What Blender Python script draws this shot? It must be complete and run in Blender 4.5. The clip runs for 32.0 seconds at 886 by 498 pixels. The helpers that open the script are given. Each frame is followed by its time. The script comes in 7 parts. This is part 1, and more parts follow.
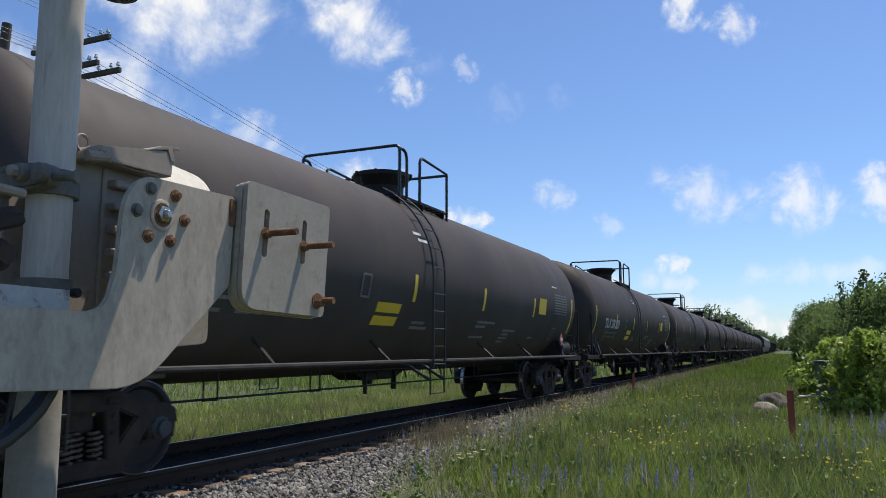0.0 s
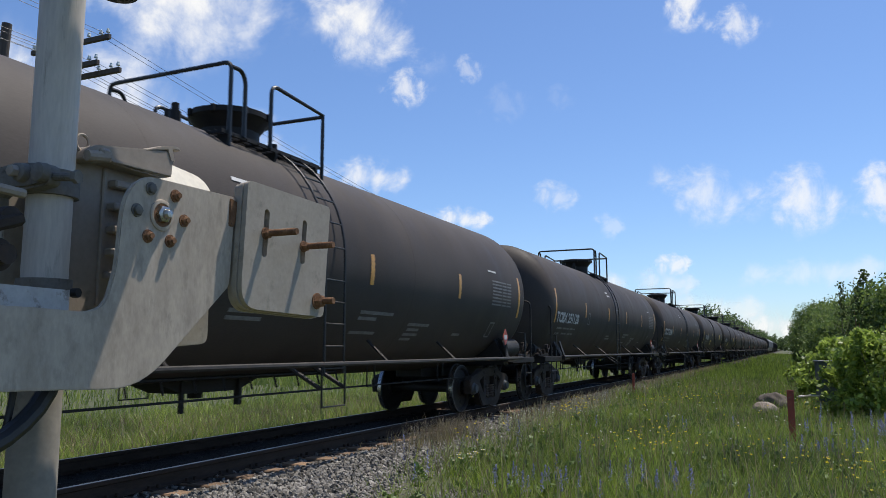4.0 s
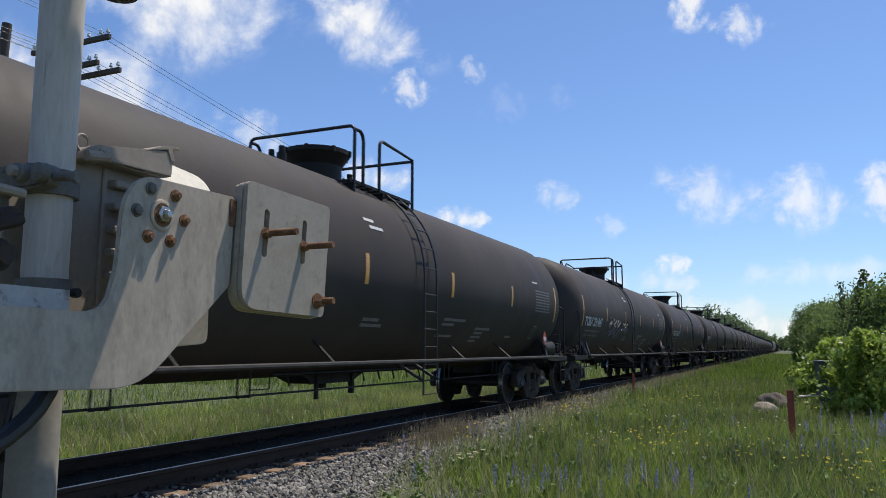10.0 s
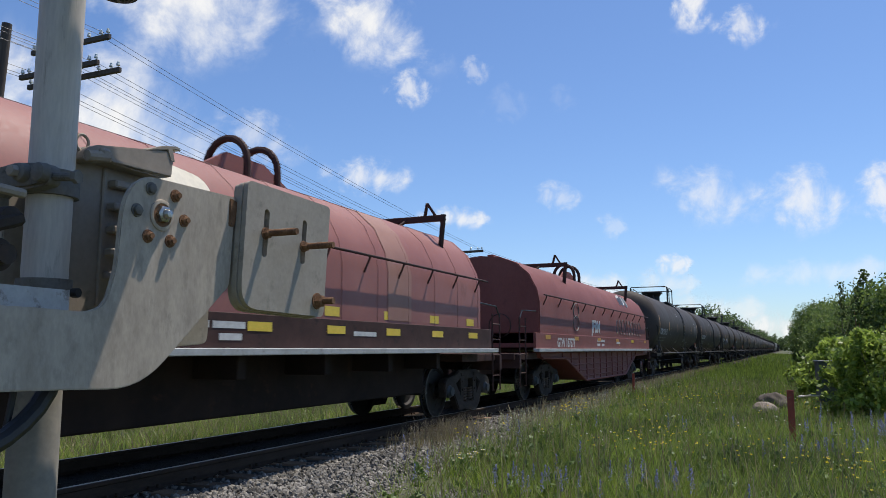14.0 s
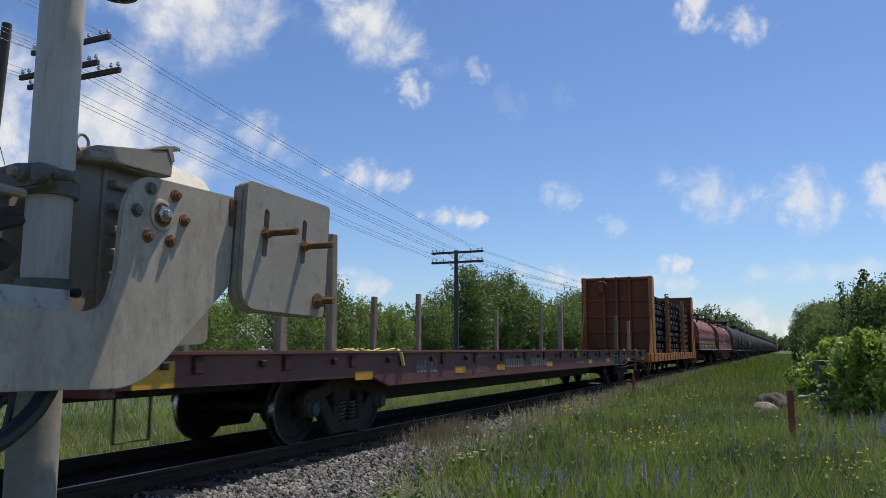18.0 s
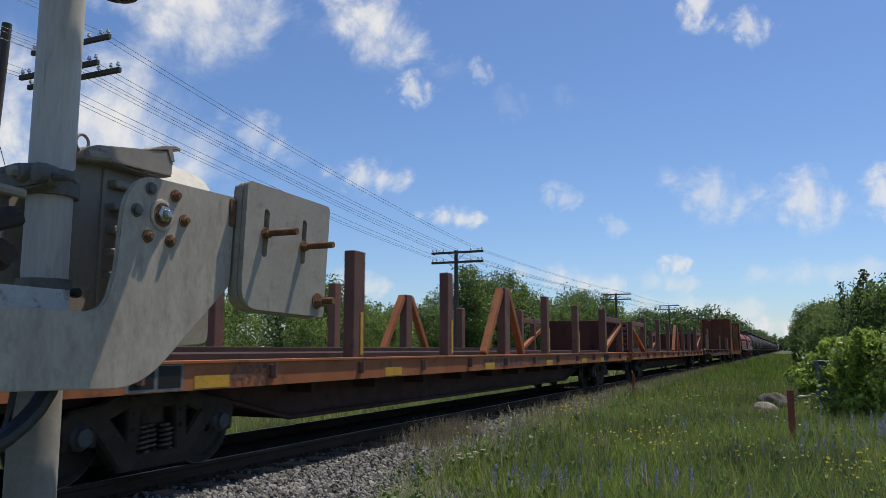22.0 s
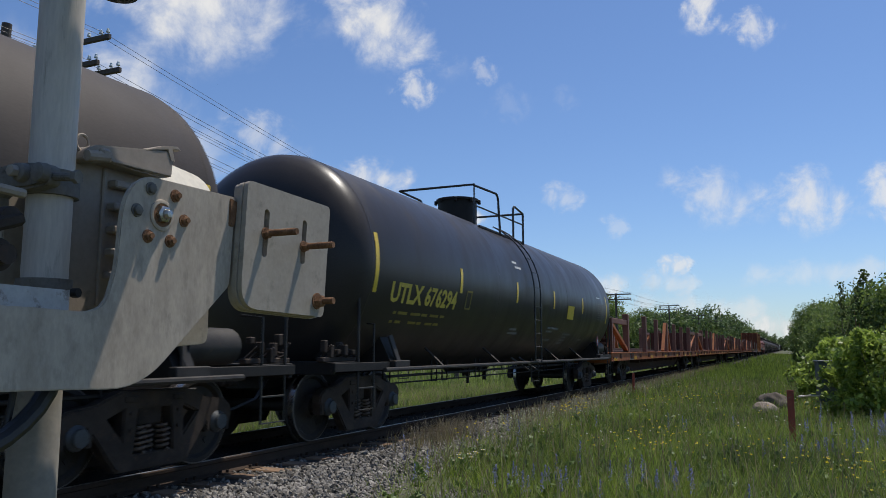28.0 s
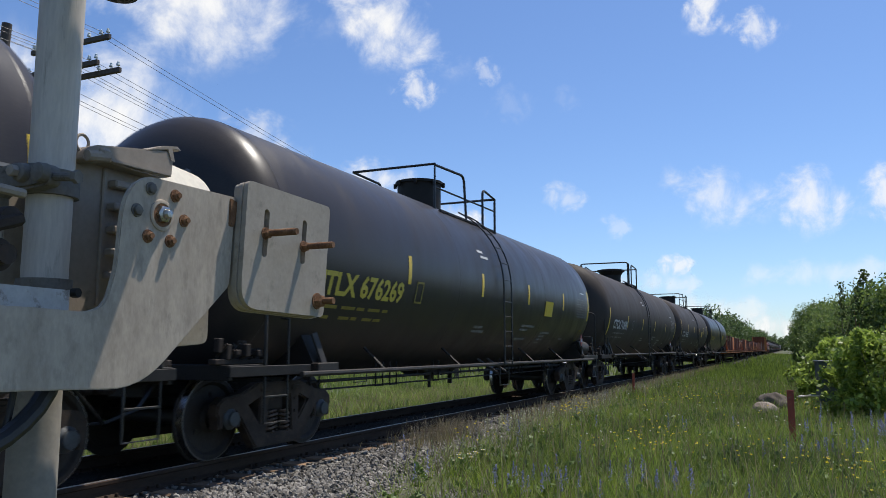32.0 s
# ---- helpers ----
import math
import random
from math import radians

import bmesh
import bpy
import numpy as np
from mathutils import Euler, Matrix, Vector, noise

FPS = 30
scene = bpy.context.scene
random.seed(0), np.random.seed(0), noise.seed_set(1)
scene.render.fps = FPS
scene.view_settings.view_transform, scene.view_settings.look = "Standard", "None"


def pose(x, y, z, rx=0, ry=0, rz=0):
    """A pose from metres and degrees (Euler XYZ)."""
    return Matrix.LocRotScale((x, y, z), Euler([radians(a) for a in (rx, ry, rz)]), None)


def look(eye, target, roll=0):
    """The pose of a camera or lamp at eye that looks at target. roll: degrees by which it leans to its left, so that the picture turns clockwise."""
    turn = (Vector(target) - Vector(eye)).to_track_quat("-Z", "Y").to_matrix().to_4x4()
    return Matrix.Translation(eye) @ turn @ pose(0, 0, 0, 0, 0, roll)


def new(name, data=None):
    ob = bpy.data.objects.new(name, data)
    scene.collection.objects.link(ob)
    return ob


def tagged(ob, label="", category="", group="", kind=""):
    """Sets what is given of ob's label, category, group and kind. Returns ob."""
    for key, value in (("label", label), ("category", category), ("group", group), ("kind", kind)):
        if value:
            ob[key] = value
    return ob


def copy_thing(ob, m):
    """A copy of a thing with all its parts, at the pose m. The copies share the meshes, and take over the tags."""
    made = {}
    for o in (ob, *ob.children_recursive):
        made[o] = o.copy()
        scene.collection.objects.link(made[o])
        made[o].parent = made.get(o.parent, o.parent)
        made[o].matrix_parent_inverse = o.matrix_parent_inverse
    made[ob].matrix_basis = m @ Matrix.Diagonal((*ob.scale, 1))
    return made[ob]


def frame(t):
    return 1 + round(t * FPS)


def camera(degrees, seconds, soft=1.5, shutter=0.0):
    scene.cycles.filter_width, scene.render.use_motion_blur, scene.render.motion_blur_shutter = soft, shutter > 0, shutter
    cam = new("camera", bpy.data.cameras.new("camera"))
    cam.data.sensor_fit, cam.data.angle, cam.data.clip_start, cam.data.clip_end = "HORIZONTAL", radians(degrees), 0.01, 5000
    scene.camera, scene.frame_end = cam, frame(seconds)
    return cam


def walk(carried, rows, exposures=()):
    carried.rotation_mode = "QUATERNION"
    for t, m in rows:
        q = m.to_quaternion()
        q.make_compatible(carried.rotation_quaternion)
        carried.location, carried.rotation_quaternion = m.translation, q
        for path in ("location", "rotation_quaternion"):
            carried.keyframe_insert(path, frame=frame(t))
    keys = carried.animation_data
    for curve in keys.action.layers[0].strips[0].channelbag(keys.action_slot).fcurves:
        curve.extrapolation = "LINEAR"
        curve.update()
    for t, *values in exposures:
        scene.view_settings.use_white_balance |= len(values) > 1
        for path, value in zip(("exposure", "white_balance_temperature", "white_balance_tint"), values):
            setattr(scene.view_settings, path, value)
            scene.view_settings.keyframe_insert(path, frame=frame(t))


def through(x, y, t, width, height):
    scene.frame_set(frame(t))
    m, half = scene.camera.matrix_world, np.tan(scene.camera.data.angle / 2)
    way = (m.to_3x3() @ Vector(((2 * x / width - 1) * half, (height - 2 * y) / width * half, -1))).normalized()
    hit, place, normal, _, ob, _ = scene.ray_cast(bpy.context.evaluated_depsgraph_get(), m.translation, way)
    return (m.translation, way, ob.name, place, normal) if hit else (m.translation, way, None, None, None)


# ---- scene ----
# ---- camera: it stands on a tripod beside the crossing gate ----
EYE = Vector((0.0, 0.0, 1.212))
YAW, PITCH = radians(24.012), radians(7.43)
AIM = Vector((-math.sin(YAW) * math.cos(PITCH), math.cos(YAW) * math.cos(PITCH), math.sin(PITCH)))
cam = camera(60.0, 32.0, soft=0.82, shutter=0.08)
walk(cam, [(0.0, look(EYE, EYE + AIM)), (32.0, look(EYE, EYE + AIM))], exposures=[(0.0, 0.0), (13.0, 0.0), (14.0, -0.06), (17.0, -0.10), (18.0, -0.24), (19.0, -0.28), (27.5, -0.30), (28.3, -0.25), (29.0, -0.02), (32.0, 0.0)])

# ---- sun and sky ----
TO_SUN = Vector((0.17, 0.37, 1.0)).normalized()
sun = new("sun", bpy.data.lights.new("sun", "SUN"))
sun.data.energy, sun.data.angle, sun.data.color = 5.0, radians(0.5), (1.0, 0.94, 0.85)
sun.matrix_world = look((0, 0, 60), Vector((0, 0, 60)) - TO_SUN)
world = bpy.data.worlds.new("world")
scene.world = world
world.use_nodes = True
wn = world.node_tree
wn.nodes.clear()
sky = wn.nodes.new("ShaderNodeTexSky")
sky.sky_type, sky.sun_disc = "NISHITA", False
sky.sun_elevation = math.asin(TO_SUN.z)
sky.sun_rotation = math.atan2(TO_SUN.x, TO_SUN.y)
sky.air_density, sky.dust_density, sky.ozone_density, sky.altitude = 1.0, 0.4, 1.6, 100
bg = wn.nodes.new("ShaderNodeBackground")
bg.inputs["Strength"].default_value = 0.118
wout = wn.nodes.new("ShaderNodeOutputWorld")
deep = wn.nodes.new("ShaderNodeMix")
deep.data_type, deep.blend_type = "RGBA", "MULTIPLY"
deep.inputs[0].default_value = 1.0
deep.inputs[7].default_value = (0.82, 0.98, 1.235, 1)
wn.links.new(sky.outputs[0], deep.inputs[6])
wn.links.new(deep.outputs[2], bg.inputs[0])
wn.links.new(bg.outputs[0], wout.inputs[0])

# ---- plan ----
TRACK_X = -6.63       # centre line of the track, rail tops at z = 0
SPEED = 12.63         # metres a second, away along +y


# ---- materials ----
def nodes_of(name):
    m = bpy.data.materials.new(name)
    m.use_nodes = True
    nt = m.node_tree
    nt.nodes.clear()
    out = nt.nodes.new("ShaderNodeOutputMaterial")
    b = nt.nodes.new("ShaderNodeBsdfPrincipled")
    nt.links.new(b.outputs[0], out.inputs[0])
    return m, nt, b, out


def noise_node(nt, scale, detail=4.0, stretch=(1, 1, 1), rough=0.6, coord="Object"):
    tc = nt.nodes.new("ShaderNodeTexCoord")
    mp = nt.nodes.new("ShaderNodeMapping")
    mp.inputs["Scale"].default_value = stretch
    nz = nt.nodes.new("ShaderNodeTexNoise")
    nz.inputs["Scale"].default_value, nz.inputs["Detail"].default_value, nz.inputs["Roughness"].default_value = scale, detail, rough
    nt.links.new(tc.outputs[coord], mp.inputs[0])
    nt.links.new(mp.outputs[0], nz.inputs["Vector"])
    return nz.outputs["Fac"]


def ramp(nt, fac, stops):
    r = nt.nodes.new("ShaderNodeValToRGB")
    while len(r.color_ramp.elements) < len(stops):
        r.color_ramp.elements.new(0.5)
    for e, (p, c) in zip(r.color_ramp.elements, stops):
        e.position, e.color = p, (*c, 1)
    nt.links.new(fac, r.inputs[0])
    return r.outputs[0]


def blend(nt, fac, a, b, mode="MIX"):
    x = nt.nodes.new("ShaderNodeMix")
    x.data_type, x.blend_type = "RGBA", mode
    for sock, v in ((x.inputs[0], fac), (x.inputs[6], a), (x.inputs[7], b)):
        if isinstance(v, (int, float)):
            sock.default_value = v
        elif isinstance(v, tuple):
            sock.default_value = (*v, 1)
        else:
            nt.links.new(v, sock)
    return x.outputs[2]


def surface(name, base, other, rough=0.6, metal=0.0, scale=3.0, fine=40.0, bump=0.15, stretch=(1, 1, 1), spot=None,
            vary=0.0, island=False, spot_at=(0.56, 0.68), depth=0.01, spec=0.5):
    """Two-scale procedural surface: patches of base and other, fine grain, optional stains or rust spots."""
    m, nt, b, out = nodes_of(name)
    big = noise_node(nt, scale, 5.0, stretch)
    small = noise_node(nt, fine, 3.0, stretch)
    col = ramp(nt, big, [(0.36, base), (0.64, other)])
    dark = tuple(c * 0.72 for c in base)
    col = blend(nt, 0.28, col, ramp(nt, small, [(0.35, dark), (0.65, other)]))
    if spot:
        mask = ramp(nt, noise_node(nt, scale * 2.3, 7.0, stretch, 0.7), [(spot_at[0], (0, 0, 0)), (spot_at[1], (1, 1, 1))])
        col = blend(nt, mask, col, spot)
    if vary:
        if island:
            rnd = nt.nodes.new("ShaderNodeNewGeometry").outputs["Random Per Island"]
        else:
            rnd = nt.nodes.new("ShaderNodeObjectInfo").outputs["Random"]
        mult = ramp(nt, rnd, [(0.0, (1 - vary,) * 3), (1.0, (1 + vary,) * 3)])
        col = blend(nt, 1.0, col, mult, "MULTIPLY")
    nt.links.new(col, b.inputs["Base Color"])
    rr = ramp(nt, small, [(0.3, (max(0.05, rough - 0.12),) * 3), (0.7, (min(1.0, rough + 0.1),) * 3)])
    nt.links.new(rr, b.inputs["Roughness"])
    b.inputs["Metallic"].default_value = metal
    b.inputs["Specular IOR Level"].default_value = spec
    if bump:
        bp = nt.nodes.new("ShaderNodeBump")
        bp.inputs["Strength"].default_value, bp.inputs["Distance"].default_value = bump, depth
        nt.links.new(small, bp.inputs["Height"])
        nt.links.new(bp.outputs[0], b.inputs["Normal"])
    return m


def leaf_material(name, a, b_, through=0.35, rough=0.5):
    m, nt, b, out = nodes_of(name)
    rnd = nt.nodes.new("ShaderNodeNewGeometry").outputs["Random Per Island"]
    col = ramp(nt, rnd, [(0.0, a), (0.6, b_), (1.0, tuple(min(1, c * 1.35) for c in b_))])
    patch = noise_node(nt, 0.45, 4.0, coord="Object")
    col = blend(nt, 1.0, col, ramp(nt, patch, [(0.34, (0.50, 0.52, 0.52)), (0.66, (1.25, 1.20, 1.0))]), "MULTIPLY")
    nt.links.new(col, b.inputs["Base Color"])
    b.inputs["Roughness"].default_value = rough
    tr = nt.nodes.new("ShaderNodeBsdfTranslucent")
    nt.links.new(col, tr.inputs[0])
    mx = nt.nodes.new("ShaderNodeMixShader")
    mx.inputs[0].default_value = through
    nt.links.new(b.outputs[0], mx.inputs[1])
    nt.links.new(tr.outputs[0], mx.inputs[2])
    nt.links.new(mx.outputs[0], out.inputs[0])
    return m


def tank_paint(name, base, dust, rough, spec=0.5):
    """Black tank paint: road dust on the upper faces, faint vertical streaks, film of grime."""
    m, nt, b, out = nodes_of(name)
    streak = noise_node(nt, 1.3, 6.0, (1.0, 1.6, 0.6), 0.6)
    broad = noise_node(nt, 0.45, 4.0)
    grain = noise_node(nt, 60.0, 2.0)
    col = ramp(nt, broad, [(0.3, base), (0.72, dust)])
    col = blend(nt, 0.25, col, ramp(nt, streak, [(0.42, base), (0.62, dust)]))
    col = blend(nt, 0.12, col, ramp(nt, grain, [(0.4, (0.0, 0.0, 0.0)), (0.6, dust)]))
    rnd = nt.nodes.new("ShaderNodeObjectInfo").outputs["Random"]
    col = blend(nt, 1.0, col, ramp(nt, rnd, [(0.0, (0.9, 0.88, 0.86)), (1.0, (1.1, 1.1, 1.12))]), "MULTIPLY")
    nt.links.new(col, b.inputs["Base Color"])
    nt.links.new(ramp(nt, streak, [(0.3, (rough - 0.08,) * 3), (0.7, (rough + 0.1,) * 3)]), b.inputs["Roughness"])
    bp = nt.nodes.new("ShaderNodeBump")
    b.inputs["Specular IOR Level"].default_value = spec
    bp.inputs["Strength"].default_value, bp.inputs["Distance"].default_value = 0.10, 0.01
    nt.links.new(broad, bp.inputs["Height"])
    nt.links.new(bp.outputs[0], b.inputs["Normal"])
    return m


M_TANK = tank_paint("dusty_black_paint", (0.045, 0.0378, 0.0325), (0.081, 0.0680, 0.0580), 0.60, 0.14)
M_TANK_GLOSS = tank_paint("satin_black_paint", (0.029, 0.0248, 0.0218), (0.052, 0.0445, 0.0390), 0.36, 0.26)
M_BLACK = surface("black_steel", (0.012, 0.0108, 0.0095), (0.023, 0.0195, 0.0165), 0.65, spec=0.3, scale=4, bump=0.1)
M_RAIL_PAINT = surface("black_pipe_paint", (0.010, 0.010, 0.010), (0.018, 0.018, 0.018), 0.45, scale=5, bump=0.05)
M_SILL = surface("greyed_sill_paint", (0.021, 0.0190, 0.0170), (0.050, 0.044, 0.038), 0.65, spec=0.3, scale=3, spot=(0.10, 0.06, 0.04), spot_at=(0.62, 0.74))
M_TRUCK = surface("grimy_cast_steel", (0.016, 0.0117, 0.0088), (0.054, 0.0385, 0.0280), 0.8, scale=5, fine=60, bump=0.3, spot=(0.055, 0.034, 0.022), vary=0.25, spec=0.35)
M_BEARING = surface("blue_grey_bearing_cap", (0.026, 0.031, 0.034), (0.058, 0.066, 0.072), 0.6, scale=9, spot=(0.03, 0.025, 0.02), bump=0.2)
M_RIM = surface("scraped_wheel_rim", (0.13, 0.115, 0.10), (0.22, 0.20, 0.18), 0.5, 0.4, scale=9, bump=0.1)
M_TAPE = surface("grimy_orange_yellow_tape", (0.52, 0.25, 0.015), (0.66, 0.36, 0.025), 0.55, scale=7, spot=(0.20, 0.10, 0.025), spot_at=(0.58, 0.72), bump=0.03)
# bed between the rails: the train's shade is put into this oily black
M_BEDSHADE = surface("oil_black_ballast_bed", (0.008, 0.007, 0.006), (0.020, 0.017, 0.014), 0.95, scale=9, fine=45, bump=0.8, depth=0.03, spec=0.1)
M_CLAMP = surface("dirty_cast_clamp", (0.13, 0.118, 0.10), (0.20, 0.18, 0.155), 0.75, scale=14, fine=80, spot=(0.075, 0.066, 0.055), bump=0.25, depth=0.004, spec=0.25)
M_WHEEL = surface("rusty_wheel_steel", (0.011, 0.009, 0.0075), (0.024, 0.018, 0.014), 0.7, scale=6, bump=0.2)
M_TREAD = surface("polished_tread", (0.35, 0.34, 0.33), (0.48, 0.46, 0.44), 0.3, 1.0, scale=8, bump=0.05)
M_SPRING = surface("rusty_spring_steel", (0.07, 0.05, 0.04), (0.14, 0.10, 0.07), 0.7, scale=9, bump=0.2)
M_AMBER = surface("amber_reflective_tape", (0.55, 0.26, 0.04), (0.62, 0.32, 0.06), 0.4, scale=8, spot=(0.25, 0.13, 0.04), bump=0.03)
M_YELLOW = surface("yellow_reflective_tape", (0.70, 0.48, 0.03), (0.78, 0.55, 0.05), 0.4, scale=8, spot=(0.40, 0.26, 0.05), spot_at=(0.66, 0.76), bump=0.03)
M_WHITE = surface("white_lettering", (0.48, 0.47, 0.445), (0.62, 0.61, 0.58), 0.65, scale=12, spot=(0.20, 0.19, 0.175), spot_at=(0.60, 0.75), bump=0.02)
M_DULLWHITE = surface("worn_white_lettering", (0.135, 0.130, 0.122), (0.23, 0.222, 0.21), 0.7, scale=12, spot=(0.06, 0.058, 0.054), spot_at=(0.58, 0.75), bump=0.02)
M_CREAMTEXT = surface("worn_cream_lettering", (0.24, 0.205, 0.16), (0.34, 0.30, 0.24), 0.65, scale=12, spot=(0.11, 0.10, 0.085), spot_at=(0.56, 0.72), bump=0.02)
M_YTEXT = surface("yellow_lettering", (0.55, 0.42, 0.05), (0.66, 0.52, 0.08), 0.55, scale=12, spot=(0.2, 0.15, 0.03), spot_at=(0.62, 0.75), bump=0.02)
M_DULLYELLOW = surface("worn_yellow_lettering", (0.20, 0.155, 0.025), (0.30, 0.235, 0.04), 0.6, scale=12, spot=(0.07, 0.055, 0.02), spot_at=(0.58, 0.75), bump=0.02)
M_PLACARD = surface("red_placard", (0.36, 0.07, 0.05), (0.44, 0.10, 0.07), 0.5, scale=10, bump=0.02)
M_DARKROCK = surface("dark_weathered_granite", (0.085, 0.070, 0.056), (0.17, 0.142, 0.116), 0.9, scale=4, fine=50, spot=(0.045, 0.038, 0.032), bump=0.6, spec=0.2)
M_BRACKET = surface("dull_zinc_bracket", (0.30, 0.292, 0.275), (0.44, 0.43, 0.41), 0.5, 0.15, scale=12, spot=(0.14, 0.115, 0.09), bump=0.08, depth=0.002)
M_COIL = surface("faded_red_brown_paint", (0.180, 0.050, 0.039), (0.245, 0.082, 0.066), 0.65, scale=0.8, fine=30, bump=0.06, stretch=(1, 1, 0.6), spot=(0.135, 0.046, 0.038), spot_at=(0.6, 0.72), spec=0.35)
M_COIL2 = surface("faded_pink_brown_paint", (0.25, 0.085, 0.068), (0.32, 0.125, 0.10), 0.6, scale=0.8, fine=30, bump=0.06, stretch=(1, 1, 0.6), spot=(0.20, 0.075, 0.06), spot_at=(0.6, 0.72))
M_PATCH = surface("tan_paint_patch", (0.29, 0.135, 0.095), (0.34, 0.17, 0.125), 0.6, scale=2, bump=0.03)
M_COILDARK = surface("dark_brown_steel", (0.045, 0.022, 0.018), (0.075, 0.038, 0.031), 0.75, scale=3, spot=(0.028, 0.018, 0.015), spec=0.25)
M_GREYSTRIP = surface("weathered_grey_ledge", (0.34, 0.34, 0.32), (0.46, 0.46, 0.44), 0.6, scale=4, spot=(0.2, 0.17, 0.15))
M_ORANGE = surface("orange_brown_paint", (0.37, 0.128, 0.024), (0.45, 0.172, 0.040), 0.6, scale=1.4, fine=35, spot=(0.24, 0.085, 0.03), bump=0.08, spot_at=(0.55, 0.70))
M_ORANGEDARK = surface("rust_stained_orange", (0.150, 0.037, 0.012), (0.215, 0.060, 0.017), 0.65, scale=1.5, spot=(0.15, 0.055, 0.025), bump=0.1)
M_FLAT = surface("rusty_orange_brown_steel", (0.295, 0.090, 0.032), (0.400, 0.140, 0.048), 0.7, scale=1.2, fine=30, spot=(0.14, 0.055, 0.032), bump=0.1, spot_at=(0.55, 0.68), spec=0.3)
M_FLATPOST = surface("rusty_brown_steel", (0.135, 0.055, 0.035), (0.20, 0.085, 0.052), 0.7, scale=2.0, spot=(0.08, 0.04, 0.03), bump=0.15, vary=0.2)
M_RUSTWALL = surface("dark_rusty_wall_sheet", (0.075, 0.028, 0.020), (0.115, 0.045, 0.031), 0.8, scale=1.6, spot=(0.045, 0.022, 0.017), bump=0.1, stretch=(1, 1, 0.4), spec=0.25)
M_MAROON = surface("worn_maroon_paint", (0.118, 0.035, 0.029), (0.165, 0.056, 0.045), 0.65, scale=1.2, spot=(0.085, 0.042, 0.036), bump=0.08)
M_DECK = surface("weathered_deck_planks", (0.10, 0.065, 0.048), (0.17, 0.115, 0.085), 0.9, scale=2, fine=25, stretch=(6, 1, 1), bump=0.3, spec=0.15)
M_STAKE = surface("grey_weathered_timber", (0.17, 0.125, 0.088), (0.29, 0.225, 0.165), 0.85, scale=5, fine=40, stretch=(4, 4, 0.6), bump=0.3, vary=0.35, spec=0.2)
M_TIELOAD = surface("creosoted_tie_ends", (0.012, 0.011, 0.011), (0.030, 0.027, 0.026), 0.8, scale=6, vary=0.4, bump=0.2)
M_TIEEND = surface("grey_tie_ends", (0.060, 0.055, 0.052), (0.12, 0.112, 0.104), 0.8, scale=9, vary=0.45, bump=0.2)
M_STRAP = surface("yellow_webbing", (0.62, 0.52, 0.10), (0.70, 0.60, 0.16), 0.7, scale=10)
M_GREYCAR = surface("pale_grey_car_paint", (0.40, 0.39, 0.36), (0.52, 0.51, 0.48), 0.6, scale=1, spot=(0.2, 0.17, 0.14))

M_RAILSIDE = surface("rusty_rail_steel", (0.036, 0.025, 0.018), (0.070, 0.047, 0.033), 0.9, scale=3, fine=50, bump=0.2, stretch=(1, 0.3, 1), spec=0.15)
M_RAILTOP = surface("worn_rail_top", (0.22, 0.19, 0.165), (0.36, 0.32, 0.285), 0.42, 0.9, scale=4, bump=0.03, stretch=(1, 0.2, 1))
M_TIE = surface("weathered_timber_tie", (0.15, 0.092, 0.055), (0.30, 0.19, 0.11), 0.9, scale=4, fine=35, stretch=(0.5, 5, 5), spot=(0.06, 0.042, 0.032), bump=0.4, vary=0.3)
M_STONE = surface("crushed_grey_stone", (0.090, 0.081, 0.068), (0.27, 0.248, 0.215), 0.9, scale=7, fine=60, bump=0.3, vary=0.55, island=True, depth=0.004, spec=0.3)
M_STONE1 = surface("crushed_grey_stone_piece", (0.090, 0.081, 0.068), (0.27, 0.248, 0.215), 0.9, scale=7, fine=60, bump=0.3, vary=0.55, depth=0.004, spec=0.3)
# dark copy of the crushed stone: shade under the train in the colour, some oil
M_STONESHADE = surface("oil_stained_stone", (0.020, 0.018, 0.016), (0.045, 0.040, 0.034), 0.9, scale=7, fine=60, bump=0.3, vary=0.4, island=True, depth=0.004, spec=0.2)
M_BALLASTBED = surface("ballast_bed", (0.030, 0.026, 0.022), (0.085, 0.076, 0.064), 0.95, scale=9, fine=45, bump=0.8, depth=0.03, spot=(0.022, 0.019, 0.016), spec=0.2)
M_GROUND = surface("meadow_soil_and_thatch", (0.050, 0.060, 0.022), (0.085, 0.092, 0.036), 0.95, scale=0.35, fine=14, bump=0.6, depth=0.05, spot=(0.085, 0.076, 0.045), spot_at=(0.56, 0.70))
M_GRASS = leaf_material("meadow_grass", (0.075, 0.130, 0.018), (0.225, 0.305, 0.058), 0.42, 0.6)
M_GRASSTALL = leaf_material("tall_fresh_grass", (0.135, 0.205, 0.034), (0.265, 0.330, 0.088), 0.42, 0.55)
M_BROWNHEAD = leaf_material("dusty_brown_plumes", (0.13, 0.105, 0.085), (0.24, 0.20, 0.165), 0.3, 0.8)
M_PALEWEED = leaf_material("dusty_pale_weed_leaves", (0.17, 0.19, 0.11), (0.32, 0.33, 0.23), 0.3, 0.7)
M_SEED = leaf_material("pale_seed_heads", (0.30, 0.25, 0.17), (0.46, 0.40, 0.29), 0.3, 0.7)
M_STRAW = leaf_material("seeding_straw_grass", (0.20, 0.165, 0.095), (0.33, 0.28, 0.18), 0.3, 0.7)
M_HERB = leaf_material("broad_herb_leaves", (0.090, 0.150, 0.040), (0.150, 0.220, 0.065), 0.3, 0.5)
